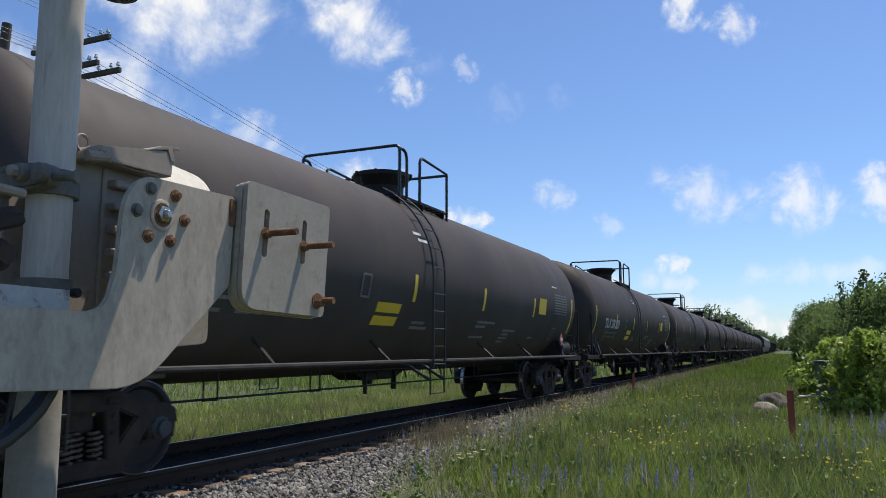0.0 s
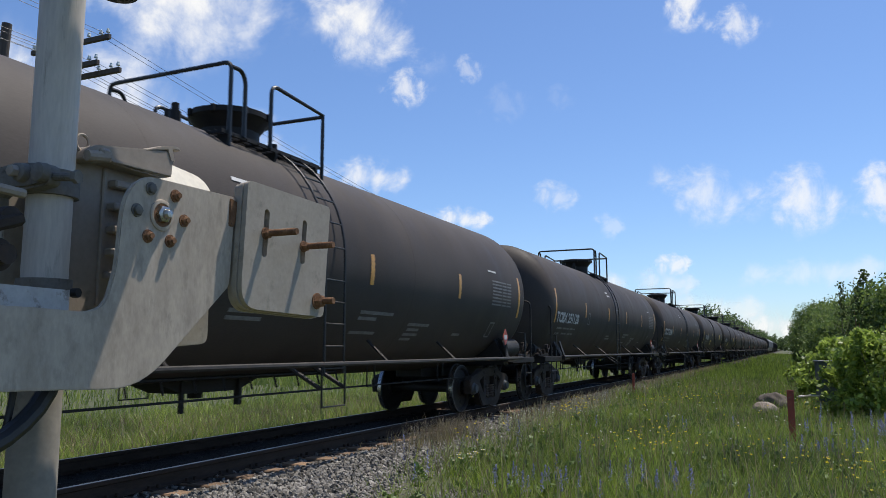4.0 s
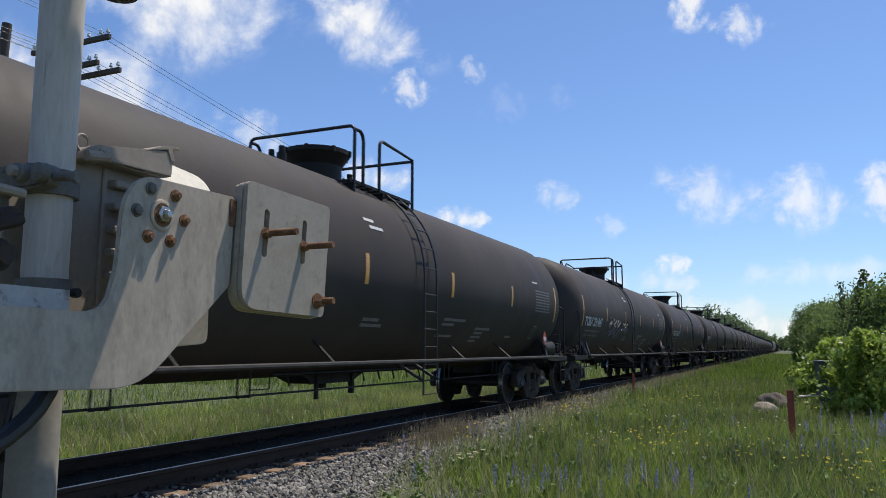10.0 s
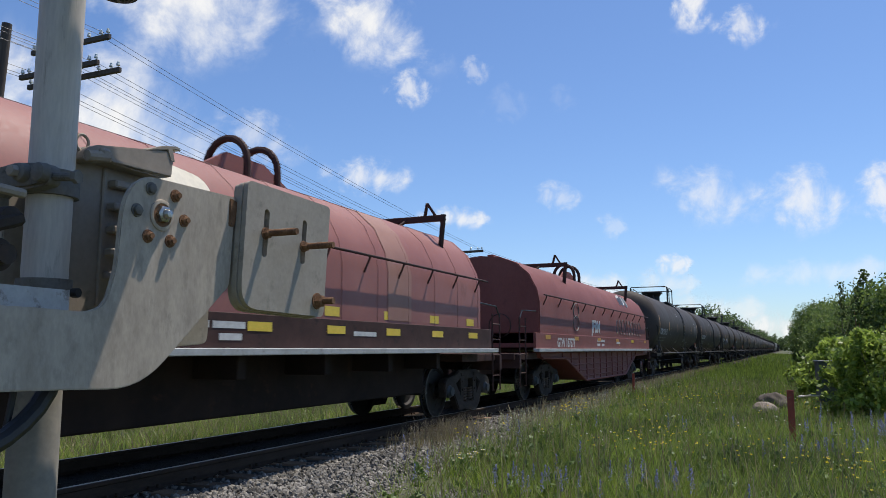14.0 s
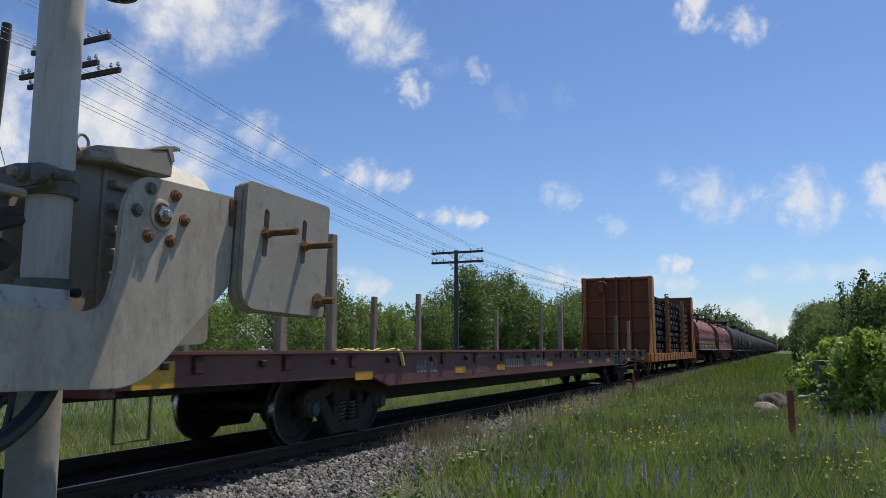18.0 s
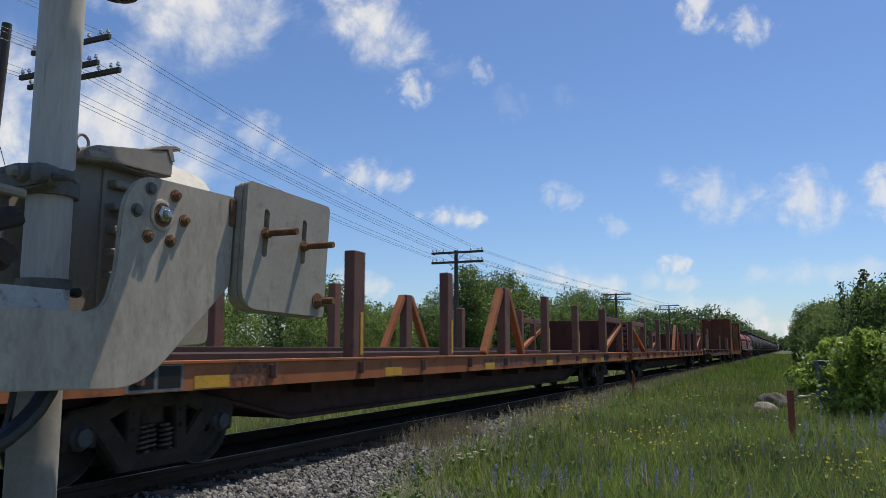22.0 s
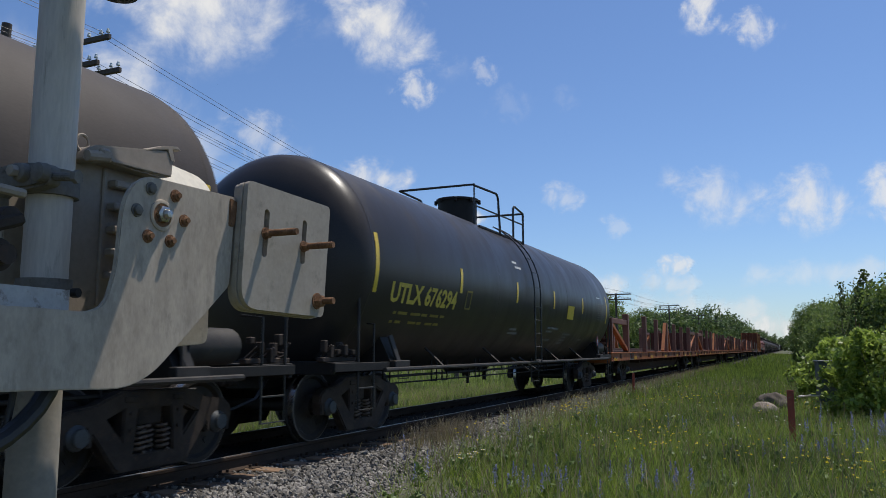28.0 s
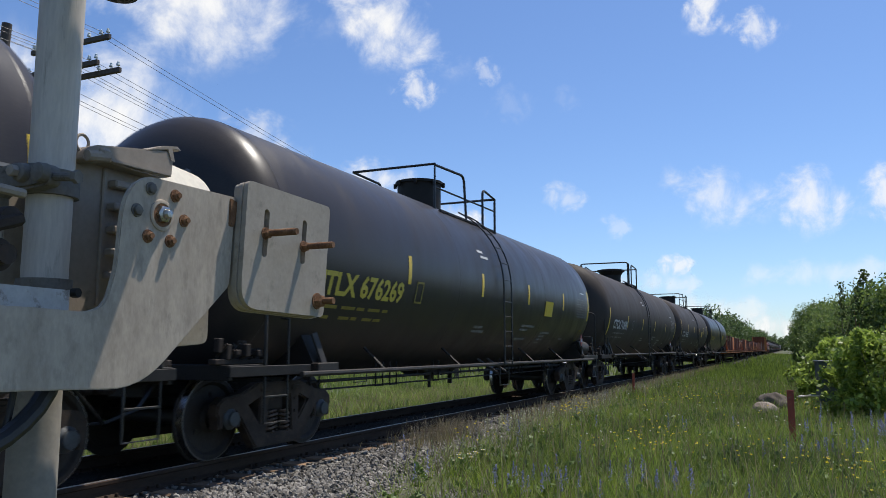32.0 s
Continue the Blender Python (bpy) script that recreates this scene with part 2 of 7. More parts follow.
M_FL_BLUE = leaf_material("violet_blue_petals", (0.13, 0.14, 0.30), (0.21, 0.23, 0.42), 0.3, 0.6)
M_FL_YELLOW = leaf_material("yellow_petals", (0.70, 0.52, 0.02), (0.80, 0.64, 0.04), 0.3, 0.6)
M_FL_WHITE = leaf_material("white_petals", (0.78, 0.78, 0.74), (0.85, 0.85, 0.82), 0.3, 0.6)
M_LEAF_A = leaf_material("bright_bush_leaves", (0.185, 0.275, 0.046), (0.380, 0.480, 0.105), 0.55, 0.45)
M_LEAF_B = leaf_material("broadleaf_crown", (0.088, 0.142, 0.036), (0.165, 0.235, 0.066), 0.5, 0.5)
M_LEAF_Y = leaf_material("young_tree_leaves", (0.125, 0.190, 0.042), (0.245, 0.325, 0.085), 0.5, 0.5)
M_LEAF_C = leaf_material("dark_conifer_needles", (0.080, 0.122, 0.040), (0.145, 0.192, 0.068), 0.5, 0.6)
M_LEAF_D = leaf_material("far_wood_foliage", (0.070, 0.115, 0.036), (0.118, 0.175, 0.060), 0.4, 0.6)
M_BARK = surface("grey_brown_bark", (0.10, 0.080, 0.062), (0.17, 0.14, 0.115), 0.9, scale=5, fine=30, stretch=(3, 3, 0.5), bump=0.5)
M_POLE = surface("weathered_pole_timber", (0.060, 0.048, 0.040), (0.115, 0.092, 0.076), 0.9, scale=4, fine=30, stretch=(4, 4, 0.4), bump=0.3)
M_GLASSINS = surface("pale_glass_insulator", (0.55, 0.60, 0.58), (0.68, 0.72, 0.70), 0.15, scale=20, bump=0)
M_WIRE = surface("dull_line_wire", (0.05, 0.05, 0.05), (0.09, 0.09, 0.09), 0.5, 0.6, scale=20, bump=0)
M_GALV = surface("galvanised_mast_pipe", (0.50, 0.443, 0.375), (0.655, 0.59, 0.51), 0.55, 0.0, scale=5, fine=45, stretch=(2, 2, 0.3), spot=(0.25, 0.222, 0.185), bump=0.08, depth=0.004, spot_at=(0.57, 0.72), spec=0.4)
# mast base: weathered grey, lowered in tone to hold the shade down there
M_MASTSHADE = surface("weathered_base_casting", (0.22, 0.195, 0.16), (0.30, 0.27, 0.225), 0.75, 0.0, scale=5, fine=45, spot=(0.16, 0.14, 0.11), bump=0.1, depth=0.004, spec=0.2)
M_ALU = surface("cast_aluminium_housing", (0.280, 0.234, 0.184), (0.354, 0.298, 0.238), 0.75, 0.0, scale=4, fine=50, spot=(0.175, 0.152, 0.124), bump=0.08, depth=0.003, spec=0.3)
M_PLATE = surface("galvanised_gate_arm_plate", (0.362, 0.303, 0.236), (0.478, 0.406, 0.320), 0.65, 0.0, scale=9, fine=60, stretch=(1, 1.6, 0.7), spot=(0.27, 0.232, 0.184), bump=0.08, depth=0.003, spec=0.25, spot_at=(0.52, 0.74))
M_WEIGHT = surface("grey_painted_counterweight", (0.315, 0.273, 0.216), (0.385, 0.336, 0.270), 0.65, 0.0, scale=7, fine=70, spot=(0.235, 0.210, 0.168), bump=0.12, depth=0.003, spec=0.3)
M_RUST = surface("orange_brown_rust", (0.13, 0.066, 0.036), (0.27, 0.145, 0.078), 0.9, scale=25, fine=140, spot=(0.085, 0.05, 0.034), bump=0.5, depth=0.003, spec=0.2)
M_ZINC = surface("zinc_plated_nut", (0.36, 0.35, 0.32), (0.46, 0.45, 0.41), 0.3, 0.9, scale=25, bump=0.1, depth=0.002)
M_CREAM = surface("cream_fibreglass_cover", (0.68, 0.61, 0.48), (0.75, 0.69, 0.56), 0.6, scale=5, bump=0.03)
M_RUBBER = surface("black_cable_rubber", (0.010, 0.010, 0.010), (0.020, 0.020, 0.020), 0.5, scale=20)
M_HOODBELL = surface("matte_black_lamp_hood", (0.010, 0.010, 0.011), (0.020, 0.020, 0.022), 0.6, scale=9)
M_STAKERED = surface("faded_red_stake_paint", (0.25, 0.045, 0.028), (0.36, 0.080, 0.045), 0.75, scale=8, spot=(0.20, 0.12, 0.08), bump=0.2)
M_ROCK = surface("pinkish_granite_boulder", (0.22, 0.172, 0.135), (0.35, 0.29, 0.235), 0.85, scale=4, fine=50, spot=(0.12, 0.10, 0.085), bump=0.6, spec=0.25)
M_CABINET = surface("grey_green_cabinet_paint", (0.060, 0.074, 0.064), (0.092, 0.108, 0.096), 0.6, scale=3, bump=0.05)
M_WALLDARK = surface("dark_oily_steel", (0.020, 0.014, 0.012), (0.040, 0.026, 0.020), 0.85, scale=2, spot=(0.06, 0.03, 0.02), spot_at=(0.6, 0.75), spec=0.2)


# ---- mesh helpers ----
def part(name, bm, material, parent=None, label="", at=None, smooth=35):
    me = bpy.data.meshes.new(name)
    if isinstance(bm, bmesh.types.BMesh):
        bm.to_mesh(me)
        bm.free()
    else:
        me.from_pydata(bm[0], [], bm[1])
    me.materials.append(material)
    if smooth:
        me.shade_smooth()
        me.set_sharp_from_angle(angle=radians(smooth))
    ob = new(name, me)
    ob.parent = parent
    if at is not None:
        ob.matrix_basis = at
    return tagged(ob, label) if label else ob


def again(ob, parent, m):
    """One more part on the same mesh."""
    o = new(ob.name.split(".")[0], ob.data)
    o.parent, o.matrix_basis = parent, m
    return o


def B():
    return bmesh.new()


def box(bm, c, s, rot=None, bevel=0.0):
    m = Matrix.Translation(c) @ (rot.to_4x4() if rot else Matrix.Identity(4)) @ Matrix.Diagonal((*s, 1))
    vs = bmesh.ops.create_cube(bm, size=1.0, matrix=m)["verts"]
    if bevel:
        es = list({e for v in vs for e in v.link_edges})
        bmesh.ops.bevel(bm, geom=es, offset=bevel, segments=1, affect="EDGES")
    return bm


def rod(bm, p, q, r, seg=8, r2=None):
    p, q = Vector(p), Vector(q)
    d = q - p
    m = Matrix.Translation((p + q) / 2) @ d.to_track_quat("Z", "Y").to_matrix().to_4x4()
    bmesh.ops.create_cone(bm, cap_ends=True, segments=seg, radius1=r, radius2=r if r2 is None else r2, depth=d.length, matrix=m)
    return bm


def pipe(bm, pts, r, seg=8):
    """A bent pipe along points."""
    pts = [Vector(p) for p in pts]
    rings = []
    up = Vector((0.123, 0.456, 0.88)).normalized()
    for i, p in enumerate(pts):
        t = (pts[min(i + 1, len(pts) - 1)] - pts[max(i - 1, 0)]).normalized()
        n = up - t * up.dot(t)
        n = n.normalized() if n.length > 1e-4 else t.orthogonal().normalized()
        b = t.cross(n)
        up = n
        rings.append([bm.verts.new(p + r * (math.cos(a) * n + math.sin(a) * b)) for a in (2 * math.pi * k / seg for k in range(seg))])
    for a, b in zip(rings, rings[1:]):
        for k in range(seg):
            bm.faces.new((a[k], a[(k + 1) % seg], b[(k + 1) % seg], b[k]))
    bm.faces.new(rings[0][::-1])
    bm.faces.new(rings[-1])
    return bm


def bend(p, c, q, n=4):
    """Points of a rounded corner from p by c to q."""
    p, c, q = Vector(p), Vector(c), Vector(q)
    return [(1 - t) ** 2 * p + 2 * t * (1 - t) * c + t * t * q for t in (i / n for i in range(n + 1))]


def slab(bm, outline, axis, a, b, bevel=0.0):
    """A plate with the given outline: axis 'x' takes (y, z) pairs, 'y' (x, z), 'z' (x, y); it reaches from a to b."""
    put = {"x": lambda u, v, w: (w, u, v), "y": lambda u, v, w: (u, w, v), "z": lambda u, v, w: (u, v, w)}[axis]
    lo = [bm.verts.new(put(u, v, a)) for u, v in outline]
    hi = [bm.verts.new(put(u, v, b)) for u, v in outline]
    n = len(outline)
    fs = [bm.faces.new(lo[::-1]), bm.faces.new(hi)]
    fs += [bm.faces.new((lo[i], lo[(i + 1) % n], hi[(i + 1) % n], hi[i])) for i in range(n)]
    bmesh.ops.recalc_face_normals(bm, faces=fs)
    if bevel:
        es = [e for e in {e for f in fs[:2] for e in f.edges}]
        bmesh.ops.bevel(bm, geom=es, offset=bevel, segments=2, affect="EDGES")
    return bm


def rounded(corners, r, n=4):
    """Outline with rounded corners; r may be one number or one a corner."""
    out = []
    k = len(corners)
    for i, c in enumerate(corners):
        rad = r[i] if isinstance(r, (list, tuple)) else r
        p, c, q = Vector(corners[i - 1]), Vector(c), Vector(corners[(i + 1) % k])
        if rad <= 0:
            out.append(tuple(c))
            continue
        a = c + (p - c).normalized() * min(rad, (p - c).length * 0.49)
        b = c + (q - c).normalized() * min(rad, (q - c).length * 0.49)
        for j in range(n + 1):
            t = j / n
            out.append(tuple((1 - t) ** 2 * a + 2 * t * (1 - t) * c + t * t * b))
    return out


def lathe(bm, profile, seg=24, axis="y", centre=(0, 0, 0), caps=True):
    """Turn (along, radius) pairs round an axis through centre."""
    c = Vector(centre)
    rings = []
    for s, r in profile:
        ring = []
        for k in range(seg):
            a = 2 * math.pi * k / seg
            u, v = r * math.cos(a), r * math.sin(a)
            ring.append(bm.verts.new(c + Vector({"y": (u, s, v), "x": (s, u, v), "z": (u, v, s)}[axis])))
        rings.append(ring)
    fs = []
    for a, b in zip(rings, rings[1:]):
        for k in range(seg):
            fs.append(bm.faces.new((a[k], a[(k + 1) % seg], b[(k + 1) % seg], b[k])))
    if caps:
        fs += [bm.faces.new(rings[0][::-1]), bm.faces.new(rings[-1])]
    bmesh.ops.recalc_face_normals(bm, faces=fs)
    return bm


def thing(name, label, category, group="", kind=""):
    return tagged(new(name), label, category, group, kind)


def lettering(words, height, wide=1.0):
    """Flat letters of the built-in font as (points, faces): u to the right, v up, starting at 0, 0."""
    cu = bpy.data.curves.new("letters", "FONT")
    cu.body, cu.size, cu.resolution_u, cu.offset = words, height * 1.38, 2, height * 0.045
    ob = bpy.data.objects.new("letters", cu)
    me = bpy.data.meshes.new_from_object(ob)
    pts = [(v.co.x * wide, v.co.y) for v in me.vertices]
    faces = [tuple(p.vertices) for p in me.polygons]
    bpy.data.objects.remove(ob)
    bpy.data.curves.remove(cu)
    bpy.data.meshes.remove(me)
    return pts, faces


def bars(rows, height, gap):
    """Rows of plain bars for unreadable writing: each row is a list of (start, end)."""
    pts, faces = [], []
    for i, row in enumerate(rows):
        v = -i * (height + gap)
        for a, b in row:
            n = max(2, int((b - a) / 0.12))
            k = len(pts)
            for j in range(n + 1):
                u = a + (b - a) * j / n
                pts += [(u, v), (u, v + height)]
            faces += [(k + 2 * j, k + 2 * j + 2, k + 2 * j + 3, k + 2 * j + 1) for j in range(n)]
    return pts, faces


def on_tank(flat, u0, v0, R, zc, out=0.006):
    """Lay flat marks on the tank's near side: u0 along the car, v0 the height of their foot."""
    t0 = math.asin((v0 - zc) / R)
    return [((R + out) * math.cos(t0 + v / R), u0 + u, zc + (R + out) * math.sin(t0 + v / R)) for u, v in flat[0]], flat[1]


def on_head(flat, x0, z0, R, zc, seam, apex):
    """Lay flat marks on the head that faces backwards."""
    out = []
    for u, v in flat[0]:
        x, z = x0 + u, z0 + v
        a = math.asin(min(1.0, (math.hypot(x, z - zc) / R) ** (1 / 0.86)))
        out.append((x, -seam - (apex - seam) * math.cos(a) ** 0.94 - 0.012, z))
    return out, flat[1]


def on_side(flat, u0, v0, x):
    return [(x, u0 + u, v0 + v) for u, v in flat[0]], flat[1]


# ---- rolling stock: x towards the camera, y forwards, z from the rail tops ----
WHEELSETS = []          # (wheelset, car) pairs that turn


def build_truck():
    """Three-piece freight truck: bolster, two side frames, spring nests, wheelsets, brake beams."""
    bm = B()
    box(bm, (0, 0, 0.60), (2.0, 0.34, 0.24), bevel=0.03)
    lathe(bm, [(0.70, 0.36), (0.80, 0.34)], 16, "z")
    for y in (-0.42, 0.42):
        box(bm, (0, y, 0.42), (1.5, 0.09, 0.12), bevel=0.01)
    root = part("truck", bm, M_TRUCK)
    for sx in (1, -1):
        bm = B()
        x0, x1 = sx * 0.93, sx * 1.07
        top = [(-1.12, 0.50), (-1.10, 0.62), (-1.00, 0.69), (-0.72, 0.72), (-0.42, 0.83), (0.42, 0.83), (0.72, 0.72), (1.00, 0.69), (1.10, 0.62), (1.12, 0.50),
               (0.80, 0.52), (0.66, 0.55), (0.38, 0.66), (-0.38, 0.66), (-0.66, 0.55), (-0.80, 0.52)]
        slab(bm, top, "x", min(x0, x1), max(x0, x1), 0.018)
        for s in (1, -1):
            slab(bm, [(s * 0.84, 0.60), (s * 0.60, 0.62), (s * 0.27, 0.26), (s * 0.27, 0.10), (s * 0.46, 0.12)], "x", min(x0, x1), max(x0, x1), 0.018)
            slab(bm, [(s * 0.20, 0.70), (s * 0.38, 0.70), (s * 0.40, 0.26), (s * 0.25, 0.20)], "x", min(x0, x1), max(x0, x1), 0.014)
            slab(bm, [(s * 0.70, 0.62), (s * 0.72, 0.36), (s * 0.78, 0.36), (s * 0.80, 0.56), (s * 0.98, 0.56), (s * 1.01, 0.36), (s * 1.08, 0.36), (s * 1.10, 0.62)], "x", min(x0, x1), max(x0, x1), 0.014)
            box(bm, (sx * 1.075, s * 0.30, 0.75), (0.02, 0.16, 0.06), bevel=0.008)
            for q in (0.47, 0.62):
                rod(bm, (sx * 1.06, s * 0.30, q), (sx * 1.085, s * 0.30, q), 0.022, 6)
        slab(bm, [(-0.46, 0.10), (0.46, 0.10), (0.36, 0.25), (-0.36, 0.25)], "x", min(x0, x1), max(x0, x1), 0.012)
        part("side_frame", bm, M_TRUCK, root)
        bm = B()
        for yy in (-0.15, 0.0, 0.15):
            pts = [(sx * (1.02 if yy else 0.96) + 0.055 * math.cos(a), yy + 0.055 * math.sin(a), 0.25 + 0.24 * a / 31.4) for a in (i * 0.785 for i in range(41))]
            pipe(bm, pts, 0.016, 5)
        part("spring_nest", bm, M_SPRING, root)
        part("spring_plank", box(B(), (sx * 0.86, 0, 0.36), (0.05, 0.56, 0.30), bevel=0.02), M_BLACK, root)
        for yy in (-0.889, 0.889):
            bm = B()
            lathe(bm, [(0.0, 0.115), (0.05, 0.115), (0.08, 0.085), (0.11, 0.08), (0.115, 0.03)], 14, "x")
            part("bearing_cap", bm, M_BEARING, root, at=pose(sx * 1.02, yy, 0.457) if sx > 0 else pose(sx * 1.02, yy, 0.457, 0, 0, 180))
    wheel = [(-0.055, 0.12), (-0.02, 0.16), (-0.01, 0.36), (-0.045, 0.395), (-0.045, 0.442), (-0.040, 0.454), (0.04, 0.457), (0.045, 0.458), (0.05, 0.482), (0.075, 0.482), (0.08, 0.40), (0.035, 0.36), (0.03, 0.16), (0.08, 0.12)]
    for yy in (-0.889, 0.889):
        bm = B()
        lathe(bm, [(-0.95, 0.075), (-0.72, 0.08), (0.72, 0.08), (0.95, 0.075)], 12, "x")
        for sx in (1, -1):
            lathe(bm, [(sx * (0.765 - s), r) for s, r in wheel], 32, "x", caps=False)
            for k in range(3):
                a = 2.1 * k
                box(bm, (sx * 0.79, 0.26 * math.cos(a), 0.26 * math.sin(a)), (0.012, 0.05, 0.05))
        w = part("wheelset", bm, M_WHEEL, root, at=pose(0, yy, 0.457))
        w.data.materials.append(M_TREAD)
        w.data.materials.append(M_RIM)
        for f in w.data.polygons:
            if 0.44 < f.center.yz.length < 0.458:
                f.material_index = 1 if abs(abs(f.center.x) - 0.767) < 0.03 else 2
    bm = B()
    for y in (-0.30, 0.30):
        rod(bm, (-0.7, y, 0.38), (0.7, y, 0.38), 0.035, 6)
        rod(bm, (0.0, y, 0.38), (0.0, y * 0.3, 0.62), 0.03, 6)
    part("brake_beam", bm, M_BLACK, root)
    return root


TRUCK = build_truck()


def fit_trucks(car, half, rear=None):
    for y, turn in ((half, 0), (-(rear or half), 0)):
        t = copy_thing(TRUCK, pose(0, y, 0, 0, 0, turn))
        t.parent = car
        t.name = "truck"


def coupler(car, y, s, z=0.88):
    bm = B()
    box(bm, (0, y - s * 0.35, z), (0.15, 0.75, 0.16), bevel=0.02)
    box(bm, (-0.05 * s, y, z), (0.26, 0.24, 0.28), bevel=0.04)
    box(bm, (0.09 * s, y + s * 0.12, z), (0.09, 0.16, 0.27), bevel=0.03)
    part("coupler", bm, M_TRUCK, car)
    bm = B()
    pipe(bm, [(0.35, y - s * 0.45, z - 0.05), (0.36, y - s * 0.2, z - 0.30), (0.2, y + s * 0.05, z - 0.42), (0.05, y + s * 0.2, z - 0.44)], 0.022, 6)
    part("brake_hose", bm, M_RUBBER, car)


def grab(car, pts, r=0.013, mat=None):
    return part("grab_iron", pipe(B(), pts, r, 6), mat or M_RAIL_PAINT, car)


def tank_car(style, marks, mark_colour, label, extras=(), L=18.25, low=0.0, ladder_y=None, u0=-7.50, tape=None, size=None, bonnet=0.05, cut=0.0):
    """Tank car with stub sills. style 'board': twin running boards and looped rails; 'dome': bonnet and square rails on one side. cut: how much shorter the shell is at its front."""
    car = thing("tank_car", label, "tank car", "tank cars of the freight train")
    R, zc = size or ((1.51, 2.33) if style == "board" else (1.60, 2.41))
    paint = M_TANK if style == "board" or marks.startswith("CTCX") else M_TANK_GLOSS
    seam, apex = (L / 2 - 1.27, L / 2 - 0.62) if style == "board" else (L / 2 - 1.16, L / 2 - 0.52)
    prof = [(-apex, 0.02)]
    for k in range(1, 10):
        a = k / 9 * math.pi / 2
        prof.append((-seam - (apex - seam) * math.cos(a) ** 0.94, R * math.sin(a) ** 0.86))
    prof += [(-seam / 3 * i, R) for i in (2, 1, 0)]
    prof += [(-s - (cut if -s > 0.9 * seam else 0.0), r) for s, r in prof[-2::-1]]
    tank = part("tank", lathe(B(), prof, 64, "y", (0, 0, zc)), paint, car, smooth=50)
    for y in (-seam, -seam / 3, seam / 3, seam - cut):
        bm = lathe(B(), [(y - 0.010, R + 0.0005), (y - 0.004, R + 0.002), (y + 0.004, R + 0.002), (y + 0.010, R + 0.0005)], 64, "y", (0, 0, zc), caps=False)
        part("weld_seam", bm, paint, tank)
    # reflective strips: long ones at both ends, short ones between
    tape = tape or (M_AMBER if style == "board" else M_YELLOW)
    ys = (-7.80, -4.75, -1.68, 1.25, 4.34, 7.55) if style == "board" else (-7.48, -4.5, -1.5, 1.25, 4.05, 7.05 - 0.56 * cut)
    for i, y in enumerate(ys):
        long = i in (0, len(ys) - 1)
        n = 10
        z0, z1 = (1.86 - 1.5 * low, 2.71 - 1.2 * low) if long else (2.08 - low, 2.50 - low)
        flat = ([(u, v) for j in range(n + 1) for v in ((z1 - z0) * j / n,) for u in (0, 0.10)], [(2 * j, 2 * j + 1, 2 * j + 3, 2 * j + 2) for j in range(n)])
        part("reflective_strip", on_tank(flat, y, z0, R, zc, 0.004), tape, tank)
    if style == "dome":
        flat = bars([[(0, 0.62)]], 0.34, 0.1)
        part("warning_panel", on_tank(flat, 2.55, 1.97, R, zc, 0.018), M_YELLOW, tank)
    ink = M_YTEXT if mark_colour == "yellow" else M_WHITE
    dull = M_DULLYELLOW if mark_colour == "yellow" else M_DULLWHITE
    if marks:
        flat = lettering(marks, 0.29, 1.02) if marks[:4] not in ("TCBX", "TGOX") else lettering(marks, 0.255, 1.13 if marks[:4] == "TGOX" else 1.06)
        part("reporting_mark", on_tank(flat, u0, 1.89, R, zc), ink, tank, "painted car number")
        part("reporting_mark", on_head(lettering(marks, 0.17, 1.0), -0.68, 3.04, R, zc, seam, apex), M_DULLWHITE, tank, "painted car number")
    tagged(part("small_lettering", on_head(bars([[(0, 0.12), (0.18, 0.36)], [(0.05, 0.3)], [(0, 0.2), (0.24, 0.34)], [(0.08, 0.34)], [(0, 0.3)], [(0.1, 0.3)]], 0.032, 0.06), 0.42, 2.42, R, zc, seam, apex), M_DULLWHITE, tank), kind="stuff")
    flat = bars([[(0.05, 0.14), (0.2, 0.5), (0.62, 0.95), (1.0, 1.2), (1.3, 1.62), (1.7, 1.85)], [(0.05, 0.14), (0.22, 0.4), (0.65, 0.9), (0.95, 1.1), (1.25, 1.5), (1.55, 1.75)]], 0.045, 0.10)
    tagged(part("small_lettering", on_tank(flat, u0 + 0.2, 1.72, R, zc), dull, tank), kind="stuff")
    for u, v, rows in ((-1.45, 1.60, [[(0, 0.45)], [(0, 0.6)]]), (1.2, 1.69, [[(0, 0.95)], [(0, 0.5)]]), (2.75, 1.57, [[(0, 0.75)], [(0.05, 0.45)], [(0, 0.5)], [(0, 0.35)]]), (1.15, 1.42, [[(0, 0.7)]]), (4.6, 1.45, [[(0, 0.35)]])):
        part("small_lettering", on_tank(bars(rows, 0.05, 0.04), u, v, R, zc), M_DULLWHITE, tank)
    flat = bars([[(0, 0.52), (0.56, 0.80), (0.84, 1.08)]] * 8, 0.030, 0.034)
    tagged(part("test_table", on_tank(flat, 6.0 if style == "board" else 5.9 - 0.6 * cut, 2.50, R, zc), M_DULLWHITE, tank, "white stencilled table of dates"), kind="stuff")
    part("small_lettering", on_tank(bars([[(0, 0.28)]], 0.05, 0.0), -1.5, 2.98, R, zc), M_WHITE, tank)
    part("small_lettering", on_tank(bars([[(0.05, 0.43)]], 0.05, 0.0), -1.45, 2.88, R, zc), M_WHITE, tank)
    part("small_lettering", on_tank(bars([[(0, 0.42)]], 0.035, 0.0), 5.85, 2.68, R, zc), M_WHITE, tank)
    for u in (u0 + (3.2 if style == "board" else 2.75), 6.15):
        ring = ([], [])
        for a, b, c, d in ((0, 0, 0.24, 0.03), (0, 0.3, 0.24, 0.33), (0, 0, 0.03, 0.33), (0.21, 0, 0.24, 0.33)):
            k = len(ring[0])
